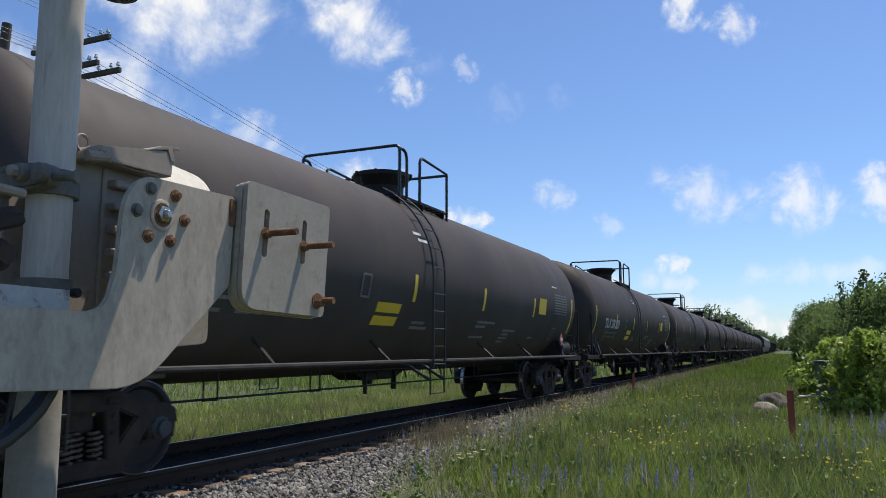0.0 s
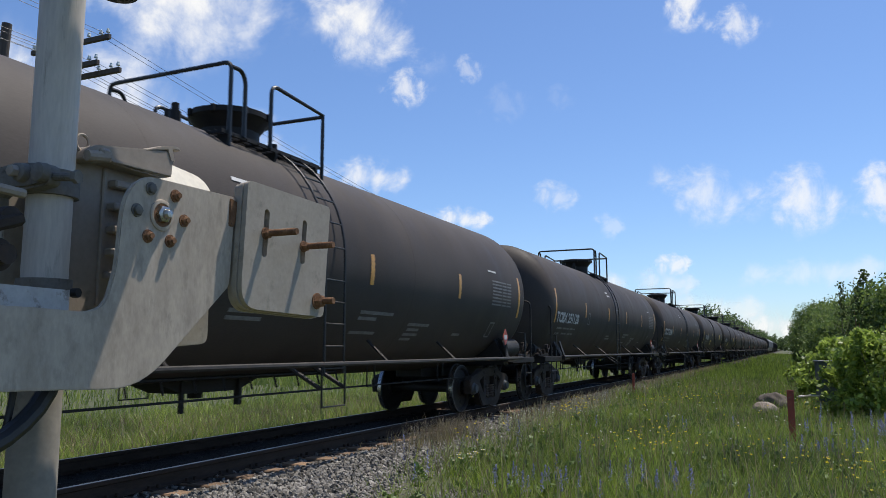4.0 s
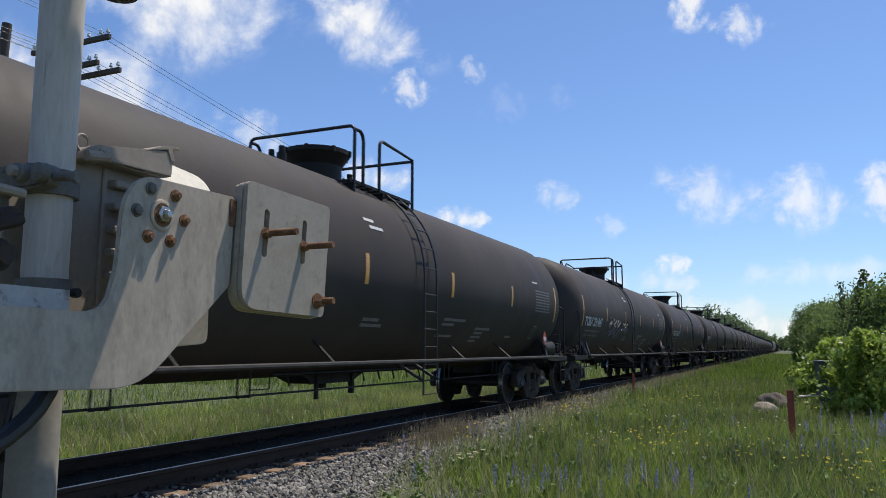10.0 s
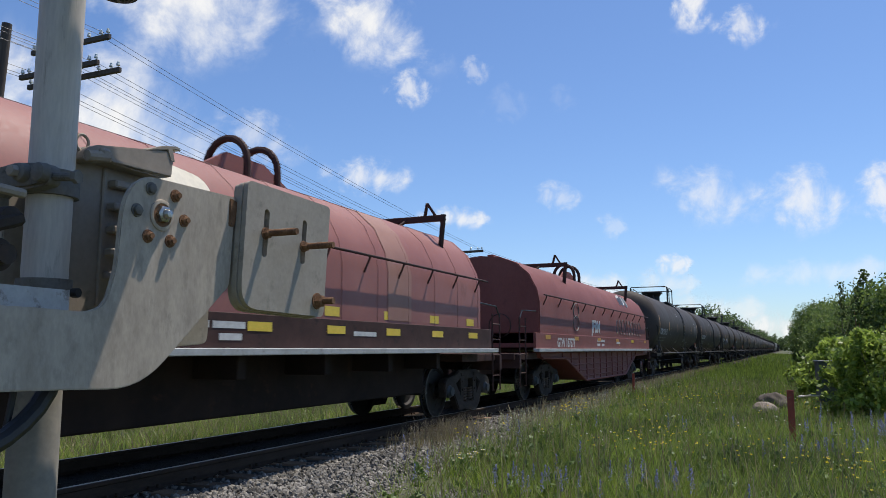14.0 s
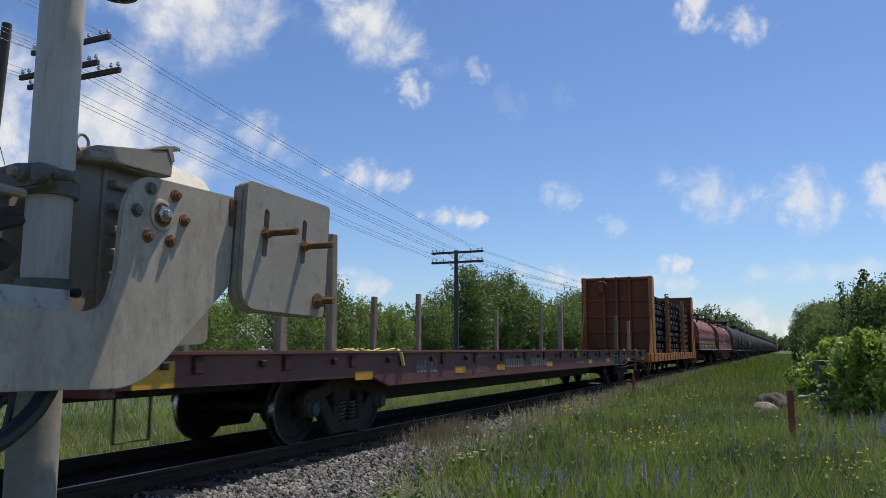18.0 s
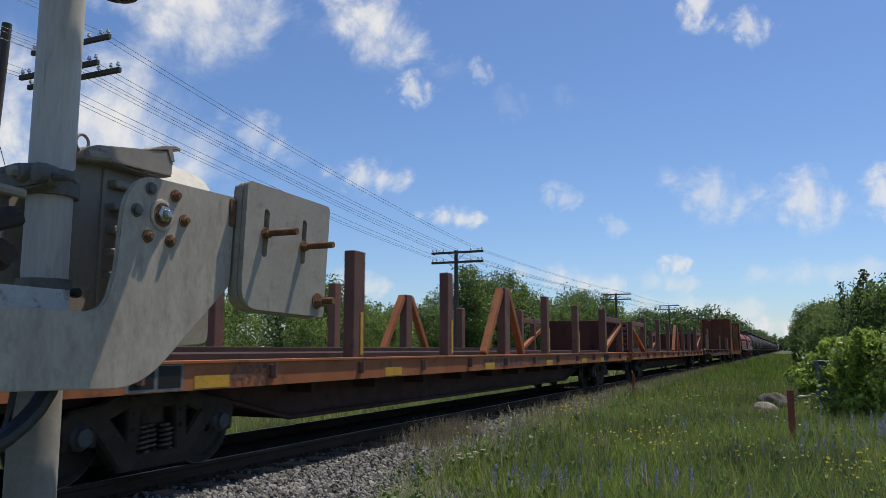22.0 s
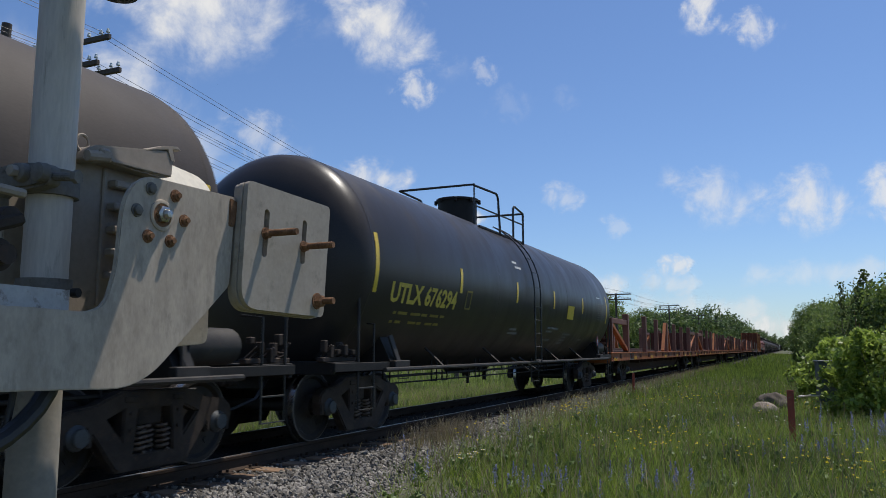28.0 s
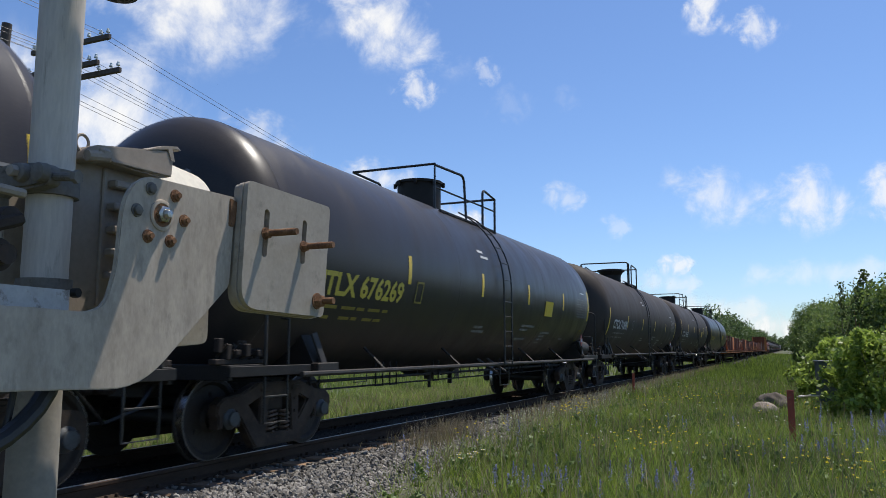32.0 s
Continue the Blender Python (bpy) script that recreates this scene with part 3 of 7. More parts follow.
            ring[0].extend([(a, b), (c, b), (c, d), (a, d)])
            ring[1].append((k, k + 1, k + 2, k + 3))
        part("stencil_frame", on_tank(ring, u, 1.90 if u < 0 else 1.45, R, zc, 0.018), dull, tank)
    for name, u, v, w, hgt in extras:
        part(name, on_tank(bars([[(0, w)]], hgt, 0.1), u, v, R, zc, 0.018 if hgt > 0.2 else 0.006), M_YELLOW, tank)
    # ladder up the near and far side
    ly = ladder_y if ladder_y is not None else 0.20 if style == "board" else -0.35
    for sx in (1, -1):
        ladder = None
        for dy in (-0.22, 0.22):
            pts = [(sx * (R + 0.09), ly + dy, 0.92), (sx * (R + 0.09), ly + dy, zc - 0.2)]
            for k in range(9):
                a = radians(64) * k / 8
                pts.append((sx * (R + 0.09) * math.cos(a), ly + dy, zc + (R + 0.09) * math.sin(a)))
            o = part("ladder_rail", pipe(B(), pts, 0.016, 6), M_RAIL_PAINT, ladder or car)
            ladder = ladder or o
        for k in range(11):
            if k < 5:
                x, z = R + 0.09, 0.98 + (zc - 1.1) * k / 4.6
            else:
                a = radians(62) * (k - 4.6) / 5.4
                x, z = (R + 0.09) * math.cos(a), zc + (R + 0.09) * math.sin(a)
            part("rung", rod(B(), (sx * x, ly - 0.22, z), (sx * x, ly + 0.22, z), 0.011, 6), M_SILL if k < 4 else M_RAIL_PAINT, ladder)
        bm = pipe(B(), [(sx * 1.60, ly - 0.26, 1.03), (sx * 1.60, ly - 0.26, 0.53), (sx * 1.60, ly + 0.26, 0.53), (sx * 1.60, ly + 0.26, 1.03)], 0.015, 6)
        part("step", bm, M_RAIL_PAINT, car)
        for dy in (-0.42, 0.10):
            part("step_brace", rod(B(), (sx * 1.20, ly + dy, 1.02), (sx * 1.58, ly + dy + 0.18, 0.74), 0.026, 6), M_SILL, car)
    # manway and top fittings
    lift = R + zc - 3.84 if style == "board" else 0.0
    fwd = 0.40 if style == "dome" and marks.startswith("CTCX") else 0.0
    bm = B()
    if style == "board":
        my, mr, mz = bonnet, 0.50, 4.30 + 1.4 * lift
        lathe(bm, [(3.7, mr - 0.10), (mz - 0.26, mr - 0.10), (mz - 0.11, mr + 0.01), (mz - 0.09, mr + 0.03), (mz - 0.02, mr + 0.03), (mz, mr - 0.04), (mz + 0.02, 0.1)], 24, "z", (0, my, 0))
    else:
        my, mr, mz = -0.86 + fwd, 0.46, 4.54 - 0.25 * fwd
        lathe(bm, [(3.8, mr - 0.02), (mz - 0.05, mr - 0.02), (mz - 0.05, mr + 0.02), (mz, mr + 0.02), (mz + 0.02, 0.2)], 24, "z", (0, my, 0))
        box(bm, (0.30, my + 0.22, mz + 0.03), (0.16, 0.10, 0.06), bevel=0.01)
    manway = part("manway", bm, M_BLACK, car, "black steel manway bonnet")
    for k in range(8):
        a = k * math.pi / 4 + 0.3
        part("eye_bolt", box(B(), ((mr + 0.03) * math.cos(a), my + (mr + 0.03) * math.sin(a), mz - 0.06), (0.06, 0.06, 0.10), bevel=0.01), M_BLACK, manway)
    for x, y, h in ((-0.15, my - 0.95, 4.12), (0.25, my - 1.25, 4.06), (0.1, my + 0.85, 4.10)):
        part("valve", rod(rod(B(), (x, y, 3.7), (x, y, h - 0.1), 0.07, 8), (x, y, h - 0.1), (x, y, h), 0.045, 8), M_BLACK, car)
    # platform and rails
    r = 0.026
    zb = 3.66 + lift if style == "board" else 3.74
    ya, yb = (-1.20, 0.78) if style == "board" else (-1.90, 0.98)
    for sx in (1, -1) if style == "board" else (1,):
        bm = B()
        x0 = sx * 0.74
        for k in range(5):
            box(bm, (x0 + sx * (k - 2) * 0.095, (ya + yb) / 2, zb), (0.03, yb - ya, 0.045))
        k = ya
        while k < yb + 0.01:
            box(bm, (x0, k, zb - 0.015), (0.44, 0.025, 0.03))
            k += (yb - ya) / 9
        part("running_board", bm, M_BLACK, car, "black steel grating")
        for y in (ya + 0.1, (ya + yb) / 2, yb - 0.1):
            part("board_bracket", slab(B(), [(sx * 0.60, zb - 0.03), (sx * 0.97, zb - 0.03), (sx * 0.97, zb - 0.09), (sx * 0.90, zb - 0.22), (sx * 0.7, zb - 0.12)], "y", y - 0.02, y + 0.02), M_BLACK, car)
        X = sx * 0.95
        if style == "board":
            part("guard_rail", pipe(B(), [(X, -1.08, 3.5), (X, -1.08, 4.38 + lift)] + bend((X, -1.08, 4.40 + lift), (X, -1.08, 4.50 + lift), (X - sx * 0.10, -1.08, 4.50 + lift)) + [(0, -1.08, 4.50 + lift)], r), M_RAIL_PAINT, car)
            part("guard_rail", pipe(B(), [(X, -1.08, 4.44 + lift)] + bend((X, -0.96, 4.45 + lift), (X, -0.84, 4.45 + lift), (X, -0.82, 4.30 + lift)) + [(X, -0.82, zb)], r), M_RAIL_PAINT, car)
            part("guard_rail", pipe(B(), [(X, -0.32, zb), (X, -0.32, 4.30 + lift)] + bend((X, -0.32, 4.34 + lift), (X, -0.32, 4.46 + lift), (X, -0.20, 4.46 + lift)) + [(X, 0.84, 4.40 + lift), (X, 0.84, 3.5)], r), M_RAIL_PAINT, car)
            part("guard_rail", pipe(B(), [(X, 0.84, 4.38 + lift), (0, 0.84, 4.38 + lift)], r), M_RAIL_PAINT, car)
        else:
            part("guard_rail", pipe(B(), [(X - 0.15, -1.85 + fwd, 3.6), (X - 0.15, -1.85 + fwd, 4.64 - 0.25 * fwd), (-0.95, -1.85 + fwd, 4.64 - 0.25 * fwd)], r), M_RAIL_PAINT, car)
            part("guard_rail", pipe(B(), [(-0.95, -1.85 + fwd, 4.64 - 0.25 * fwd), (-0.95, -0.95, 4.62 - 0.25 * fwd)] + bend((-0.95, -0.85, 4.62 - 0.25 * fwd), (-0.95, -0.7, 4.62 - 0.25 * fwd), (-0.95, -0.7, 4.4)) + [(-0.95, -0.7, 3.6)], r), M_RAIL_PAINT, car)
            part("guard_rail", pipe(B(), [(X - 0.15, -1.85 + fwd, 4.62 - 0.25 * fwd), (X - 0.05, -0.95, 4.62 - 0.25 * fwd)] + bend((X - 0.04, -0.85, 4.62 - 0.25 * fwd), (X - 0.03, -0.70, 4.61), (X - 0.03, -0.70, 4.4)) + [(X, -0.68, zb)], r), M_RAIL_PAINT, car)
            part("guard_rail", pipe(B(), [(X, 0.22, zb), (X, 0.22, 4.38)] + bend((X, 0.22, 4.40), (X, 0.22, 4.52), (X, 0.34, 4.52)) + [(X, 0.95, 4.45), (X, 0.95, 3.55)], r), M_RAIL_PAINT, car)
            part("guard_rail", pipe(B(), [(X - 0.15, -1.85 + fwd, 4.20), (X, 0.95, 4.18)], 0.018), M_RAIL_PAINT, car)
            part("guard_rail", pipe(B(), [(X, 0.95, 4.45), (-0.6, 0.95, 4.45), (-0.6, 0.95, 3.7)], r), M_RAIL_PAINT, car)
    # side handrail at sill height with its struts to the tank
    hz = 1.03 if style == "board" else 0.93
    for sx in (1, -1):
        part("side_handrail", pipe(B(), [(sx * 1.60, -seam + 0.35, hz), (sx * 1.60, seam - 0.35, hz)], 0.032, 8), M_SILL, car)
        for y in (-5.2, -2.55, 1.6, 3.97):
            part("handrail_strut", rod(B(), (sx * 1.60, y, hz), (sx * 1.22, y + 0.08, hz + 0.30), 0.022, 6), M_SILL, car)
    # under the tank: stub sills, bolster saddles, outlet, brake rigging
    for s in (1, -1):
        bm = B()
        box(bm, (0, s * (L / 2 - 2.1), 0.86), (0.56, 3.2, 0.36), bevel=0.02)
        part("stub_sill", bm, M_BLACK, car)
        bm = B()
        ty = s * (L / 2 - 2.15)
        slab(bm, [(-1.42, 0.90), (1.42, 0.90), (1.42, 1.02), (1.22, 1.40), (1.05, 1.22), (0.6, 0.96), (0, 0.84), (-0.6, 0.96), (-1.05, 1.22), (-1.22, 1.40), (-1.42, 1.02)], "y", ty - 0.13, ty + 0.13)
        part("bolster_saddle", bm, M_BLACK, car)
        bm = B()
        box(bm, (1.40, ty, 1.22), (0.035, 0.12, 0.40), Euler((radians(14), radians(-14), 0)).to_matrix(), bevel=0.008)
        box(bm, (1.50, ty, 1.00), (0.10, 0.46, 0.10), bevel=0.01)
        part("jacking_pad", bm, M_SILL, car)
        bm = B()
        box(bm, (0, s * (L / 2 - 0.75), 1.03), (2.9, 0.62, 0.04), bevel=0.006)
        for x in (1.45, -1.45):
            box(bm, (x, s * (L / 2 - 1.15), 0.98), (0.06, 1.45, 0.11), bevel=0.006)
        box(bm, (0, s * (L / 2 - 0.47), 0.96), (2.9, 0.06, 0.14), bevel=0.006)
        part("end_platform", bm, M_BLACK, car)
        ye = s * (L / 2 - (0.60 if s > 0 else 1.02))
        part("end_handrail", pipe(B(), [(-1.46, ye, 1.03), (-1.46, ye, 2.12)] + bend((-1.46, ye, 2.14), (-1.46, ye, 2.27), (-1.33, ye, 2.27)) + bend((1.33, ye, 2.27), (1.46, ye, 2.27), (1.46, ye, 2.14)) + [(1.46, ye, 1.03)], 0.020, 6), M_SILL, car)
        for x in (1.46, -1.46):
            bm = pipe(B(), [(x, ye, 1.0), (x, ye, 0.42), (x, ye - s * 0.42, 0.42), (x, ye - s * 0.42, 1.0)], 0.014, 6)
            rod(bm, (x, ye, 0.70), (x, ye - s * 0.42, 0.70), 0.012, 6)
            part("sill_step", bm, M_RAIL_PAINT, car)
            part("ladder_post", pipe(B(), [(x, ye - s * 0.42, 1.0), (x, ye - s * 0.42, 1.55), (x - 0.3 * (1 if x > 0 else -1), ye - s * 0.42, 1.58)], 0.015, 6), M_RAIL_PAINT, car)
        bm = B()
        rng = random.Random(int(L * 10) + s)
        for k in range(7):
            y = s * (L / 2 - 0.45 - 0.10 * k)
            box(bm, (1.32 + rng.uniform(-0.08, 0.1), y, 1.10 + rng.uniform(0, 0.22)), (0.07, 0.08, rng.uniform(0.06, 0.18)), bevel=0.01)
            rod(bm, (1.2, y, 1.06), (1.38, y + 0.05, 1.12 + rng.uniform(0, 0.2)), 0.016, 5)
        box(bm, (1.30, s * (L / 2 - 0.75), 1.08), (0.10, 0.80, 0.06), bevel=0.01)
        part("brake_valve", bm, M_TRUCK, car)
        coupler(car, s * (L / 2 - 0.12), s)
        if s < 0:
            continue
        bm = B()
        slab(bm, [(0, -0.17), (0.15, 0), (0, 0.17), (-0.15, 0)], "x", -0.006, 0.006)
        pl = part("placard", bm, M_PLACARD, car, "red diamond placard", at=pose(1.43, L / 2 - 2.20, 1.45))
        part("placard_panel", box(B(), (0, 0, 0), (0.016, 0.17, 0.09)), M_WHITE, pl)
        part("placard_post", rod(B(), (1.43, L / 2 - 2.21, 1.30), (1.43, L / 2 - 2.18, 1.02), 0.02, 6), M_SILL, car)
    part("brake_reservoir", lathe(B(), [(-0.42, 0.05), (-0.38, 0.19), (0.38, 0.19), (0.42, 0.05)], 16, "y", (1.25, L / 2 - 1.72, 1.24)), M_SILL, car)
    part("brake_cylinder", lathe(B(), [(-0.3, 0.06), (-0.28, 0.17), (0.2, 0.17), (0.24, 0.06)], 14, "y", (0.9, -(L / 2 - 1.25), 1.22)), M_BLACK, car)
    bm = B()
    if style == "dome":
        rod(bm, (0.95, -seam + 0.3, 0.79), (0.95, seam - 0.3, 0.79), 0.022, 6)
    rod(bm, (0.95, -seam + 0.3, 0.68), (0.95, seam - 0.3, 0.68), 0.013, 6)
    part("brake_pipe", bm, M_BLACK, car)
    for y in (-6.1, -4.35, -3.9, -2.3, 1.9, 2.4, 4.2, 6.0) if style == "dome" else (-5.6, -3.6, 2.1, 4.6):
        part("pipe_hanger", pipe(B(), [(0.98, y, 1.02), (0.98, y, 0.665), (0.98, y + 0.22, 0.665), (0.98, y + 0.22, 1.02)], 0.013, 5), M_BLACK, car)
    bm = B()
    for k in range(9):
        y = -2.0 + 0.5 * k
        rod(bm, (0.55, y, 0.72), (0.5, y, 0.90), 0.014, 5)
    rod(bm, (0.5, -2.3, 0.88), (0.5, 2.0, 0.88), 0.02, 6)
    part("brake_rigging", bm, M_BLACK, car)
    bm = B()
    lathe(bm, [(0.62, 0.09), (0.80, 0.10), (0.95, 0.16), (1.25, 0.20)], 14, "z", (0, -0.4, 0))
    slab(bm, [(-1.3, 0.84), (0.5, 0.84), (0.1, 0.70), (-0.9, 0.70)], "x", -0.25, 0.25)
    box(bm, (0.25, -0.9, 0.68), (0.05, 0.05, 0.4))
    box(bm, (0.25, 0.1, 0.70), (0.08, 0.06, 0.36))
    part("bottom_outlet", bm, M_BLACK, car)
    fit_trucks(car, L / 2 - 2.12, 7.2 if style == "dome" and marks.startswith("CTCX") else L / 2 - 1.96 if style == "board" else L / 2 - 1.85)
    return car


def place(car, centre):
    """Put a car on the track, its middle at this station at the clip's start."""
    car.matrix_basis = pose(TRACK_X, centre, 0)
    return car


CARS = []


def add_car(car, centre):
    CARS.append((place(car, centre), centre))
    return car


# tank cars, from the near ones backwards
BOARD = "dusty dark grey tank car with amber strips"
GAPS = [39.45, 21.2, 2.95, -15.3, -33.55, -51.8, -70.05, -88.3, -106.55, -124.8, -143.0]
EARLY = ["TILX 281529", "TILX 281392", "CTCX 726344", "TCBX 251120", "", "TCBX 251199", "TGOX 155108", "TCBX 251047", "TGOX 155156", "TCBX 251115"]
for i, words in enumerate(EARLY):
    extra = ()
    if i < 2:
        extra = (("yellow_panel", -2.70, 1.73, 0.72, 0.15), ("yellow_panel", -2.70, 1.55, 0.72, 0.15), ("yellow_panel", 4.72, 2.0, 0.55, 0.36))
    car = tank_car("board", words, "white", BOARD + (f" marked {words}" if words else ""), extra, low=0.16 if i < 3 else 0.0, ladder_y=-1.0 if i < 2 else -0.75 if i in (3, 5, 7) else None, u0=-6.45 if i < 2 else -7.62 if i in (3, 5) else -7.50, tape=M_YELLOW if i < 2 else None, size=(1.545, 2.355) if i < 2 else None, bonnet=0.55 if i == 2 else 0.25 if i in (3, 5, 7) else -0.65 if i in (6, 8) else 0.05)
    add_car(car, (GAPS[i] + GAPS[i + 1]) / 2)
bm = B()
rng = random.Random(14)
for k in range(15):
    u = -4.25 + 0.17 * k + (0.45 if k > 9 else 0.0)
    tall = rng.uniform(0.36, 0.62) if k < 10 else rng.uniform(0.20, 0.30)
    mid = 1.88 + rng.uniform(-0.06, 0.06) + (0.06 if k > 9 else 0.0)
    pts = []
    for j in range(9):
        z = mid + tall * (j / 8 - 0.5)
        a = math.asin((z - 2.33) / 1.51)
        pts.append((1.522 * math.cos(a), u + 0.13 * math.sin(j * 0.9 + 1.7 * k) + 0.02 * j, z))
    pipe(bm, pts, 0.018, 4)
tagged(part("graffiti", bm, M_DULLWHITE, [c for c in CARS[7][0].children if c.name.startswith("tank")][0], "white scribbled paint tag"), kind="stuff")
PLAIN_CAR = CARS[4][0]
for k in range(8):
    far = copy_thing(PLAIN_CAR, pose(TRACK_X, 0, 0))
    add_car(far, 39.45 + 18.25 * (k + 0.5))
DOME = "satin black tank car with a tall bonnet"
LATE = [("dome", "UTLX 676294", "yellow", -337.1, 17.4), ("dome", "CTCX 743552", "white", -354.5, 17.4),
        ("board", "CTCX 716991", "white", -372.2, 18.05), ("dome", "UTLX 676269", "yellow", -389.6, 17.4), ("dome", "", "white", -406.9, 17.4)]
for i, (style, words, colour, centre, L) in enumerate(LATE):
    name = "dusty black tank car with yellow strips" if i in (1, 2) else DOME
    car = tank_car(style, words, colour, name + (f" marked {words}" if words else ""), L=L, low=0.14 if i == 2 else -0.08, u0=(-6.95, -6.77, -7.06, -6.95, -6.95)[i], tape=M_YELLOW, size=(1.60, 2.40) if i == 2 else None, ladder_y=-0.85 if i == 2 else None, bonnet=0.30 if i == 2 else 0.05, cut=0.75 if i == 3 else 0.90 if i in (1, 4) else 0.0)
    add_car(car, centre)


def coil_car(L, label, paint, marks, fishbelly):
    """Covered coil car: one arched hood over a trough body."""
    car = thing("coil_car", label, "coil car", "coil cars of the freight train")
    hl = L / 2 - 1.75
    # hood: flat sides leaning in, round top
    prof = [(1.46, 1.58), (1.46, 2.30), (1.40, 2.60), (1.22, 2.95), (0.92, 3.22), (0.5, 3.38), (0.0, 3.43)]
    prof = prof + [(-x, z) for x, z in prof[-2::-1]]
    bm = slab(B(), prof, "y", -hl, hl, 0.02)
    hood = part("hood", bm, paint, car, smooth=30)
    for k in range(0 if fishbelly else 13):
        y = -hl + 0.15 + (2 * hl - 0.3) * k / 12
        bm = B()
        pts = [(x * 1.004, y, z + 0.004) for x, z in prof]
        pipe(bm, pts, 0.003, 4)
        part("hood_seam", bm, paint, hood)
    bm = B()
    box(bm, (0, 0, 3.48), (0.16, 2 * hl - 1.4, 0.12), bevel=0.01)
    for k in range(14):
        box(bm, (0, -hl + 0.9 + (2 * hl - 1.8) * k / 13, 3.45), (0.34, 0.05, 0.10))
    part("ridge_beam", bm, M_COILDARK if paint is M_COIL2 else paint, hood)
    # central lifting loops
    for y in (0.40, 1.05):
        pts = [(0, y, 3.45)] + [(-0.34 * math.cos(a), y, 3.62 + 0.36 * math.sin(a)) for a in (math.pi * k / 10 for k in range(11))]
        pts = [(-0.34, y, 3.35)] + pts[1:] + [(0.34, y, 3.35)]
        part("lifting_loop", pipe(B(), pts, 0.05, 8), M_COILDARK, hood)
    bm = B()
    slab(bm, [(-0.3, 3.42), (2.05, 3.42), (1.15, 3.78), (0.35, 3.78)], "x", -0.03, 0.03)
    part("loop_gusset", bm, paint, hood)
    # stacking brackets near both ends
    for y in (-3.95, 4.70):
        bm = B()
        box(bm, (0.0, y, 3.50), (2.5, 0.09, 0.11), bevel=0.01)
        for s in (1, -1):
            rod(bm, (s * 1.22, y, 3.56), (s * 1.16, y, 2.96), 0.05, 6)
            rod(bm, (s * 0.5, y, 3.50), (s * 0.4, y - 0.25, 3.32), 0.03, 6)
        rod(bm, (0.85, y, 3.52), (0.95, y - 0.1, 3.76), 0.03, 6)
        rod(bm, (0.95, y - 0.1, 3.76), (1.08, y, 3.52), 0.025, 6)
        part("stacking_bracket", bm, M_COILDARK, hood)
    for sx in (1, -1):
        part("hood_handrail", pipe(B(), [(sx * 1.56, -hl + 0.05, 2.46), (sx * 1.56, hl + 0.1, 2.46)], 0.018, 6), M_COILDARK, hood)
        for k in range(12):
            y = -hl + 0.3 + (2 * hl - 0.6) * k / 11
            part("handrail_hook", pipe(B(), [(sx * 1.56, y, 2.46), (sx * 1.52, y, 2.36), (sx * 1.46, y, 2.24)], 0.016, 5), M_COILDARK, hood)
    # body: side band, grey ledge, belly
    bm = B()
    for sx in (1, -1):
        box(bm, (sx * 1.47, 0, 1.40), (0.06, L - 2.6, 0.36), bevel=0.006)
    box(bm, (0, 0, 1.30), (2.86, L - 2.9, 0.10))
    part("side_band", bm, paint if fishbelly else M_COILDARK, car)
    bm = B()
    for sx in (1, -1):
        box(bm, (sx * 1.54, 0, 1.185), (0.14, L - 2.4, 0.075), bevel=0.008)
    part("ledge", bm, M_GREYSTRIP, car)
    if fishbelly:
        lo = [(-hl + 0.2, 1.14), (hl - 0.2, 1.14), (hl - 0.3, 1.0), (5.0, 0.98), (3.0, 0.35), (-2.75, 0.35), (-4.9, 0.98), (-hl + 0.3, 1.0)]
        bm = slab(B(), lo, "x", -1.40, 1.40, 0.01)
        belly = part("belly", bm, paint, car)
        for k in range(-6, 7):
            y = k * 0.86
            foot = 0.38 if abs(y) < 2.8 else min(1.0, 0.38 + (abs(y) - 2.8) * 0.30)
            part("belly_rib", box(B(), (1.415, y, (1.12 + foot) / 2), (0.03, 0.07, 1.12 - foot), bevel=0.004), paint, belly)
        for z in (0.48, 0.64, 0.80, 0.96):
            hw = 2.85 + (z - 0.35) * 3.1
            part("belly_crease", pipe(B(), [(1.402, y, z + 0.02 * math.sin(y * 7)) for y in (-hw + 2 * hw * j / 40 for j in range(41))], 0.024, 5), paint, belly)
        bm = B()
        pipe(bm, [(1.42, -hl + 0.3, 1.0), (1.42, -4.9, 0.98), (1.42, -2.75, 0.35), (1.42, 3.0, 0.35), (1.42, 5.0, 0.98), (1.42, hl - 0.3, 1.0)], 0.03, 6)
        part("belly_edge", bm, paint, belly)
    else:
        bm = box(B(), (0, 0, 0.80), (1.5, L - 5.4, 0.72), bevel=0.02)
        part("belly", bm, M_WALLDARK, car)
        for k in range(6):
            part("cross_bearer", box(B(), (0, -4.2 + 1.68 * k, 1.02), (2.7, 0.14, 0.26), bevel=0.01), M_WALLDARK, car)
    for s in (1, -1):
        bm = B()
        box(bm, (0, s * (L / 2 - 1.3), 1.05), (2.6, 1.9, 0.14), bevel=0.01)
        box(bm, (0, s * (L / 2 - 0.5), 0.95), (2.8, 0.12, 0.30), bevel=0.01)
        box(bm, (0, s * (L / 2 - 1.6), 0.80), (0.5, 2.8, 0.34))
        part("end_sill", bm, M_COILDARK, car)
        coupler(car, s * (L / 2 - 0.1), s)
        for x in (1.38, -1.38):
            ye = s * (L / 2 - 0.5)
            bm = pipe(B(), [(x, ye, 1.9), (x, ye, 0.42), (x, ye - s * 0.42, 0.42), (x, ye - s * 0.42, 1.9)], 0.016, 6)
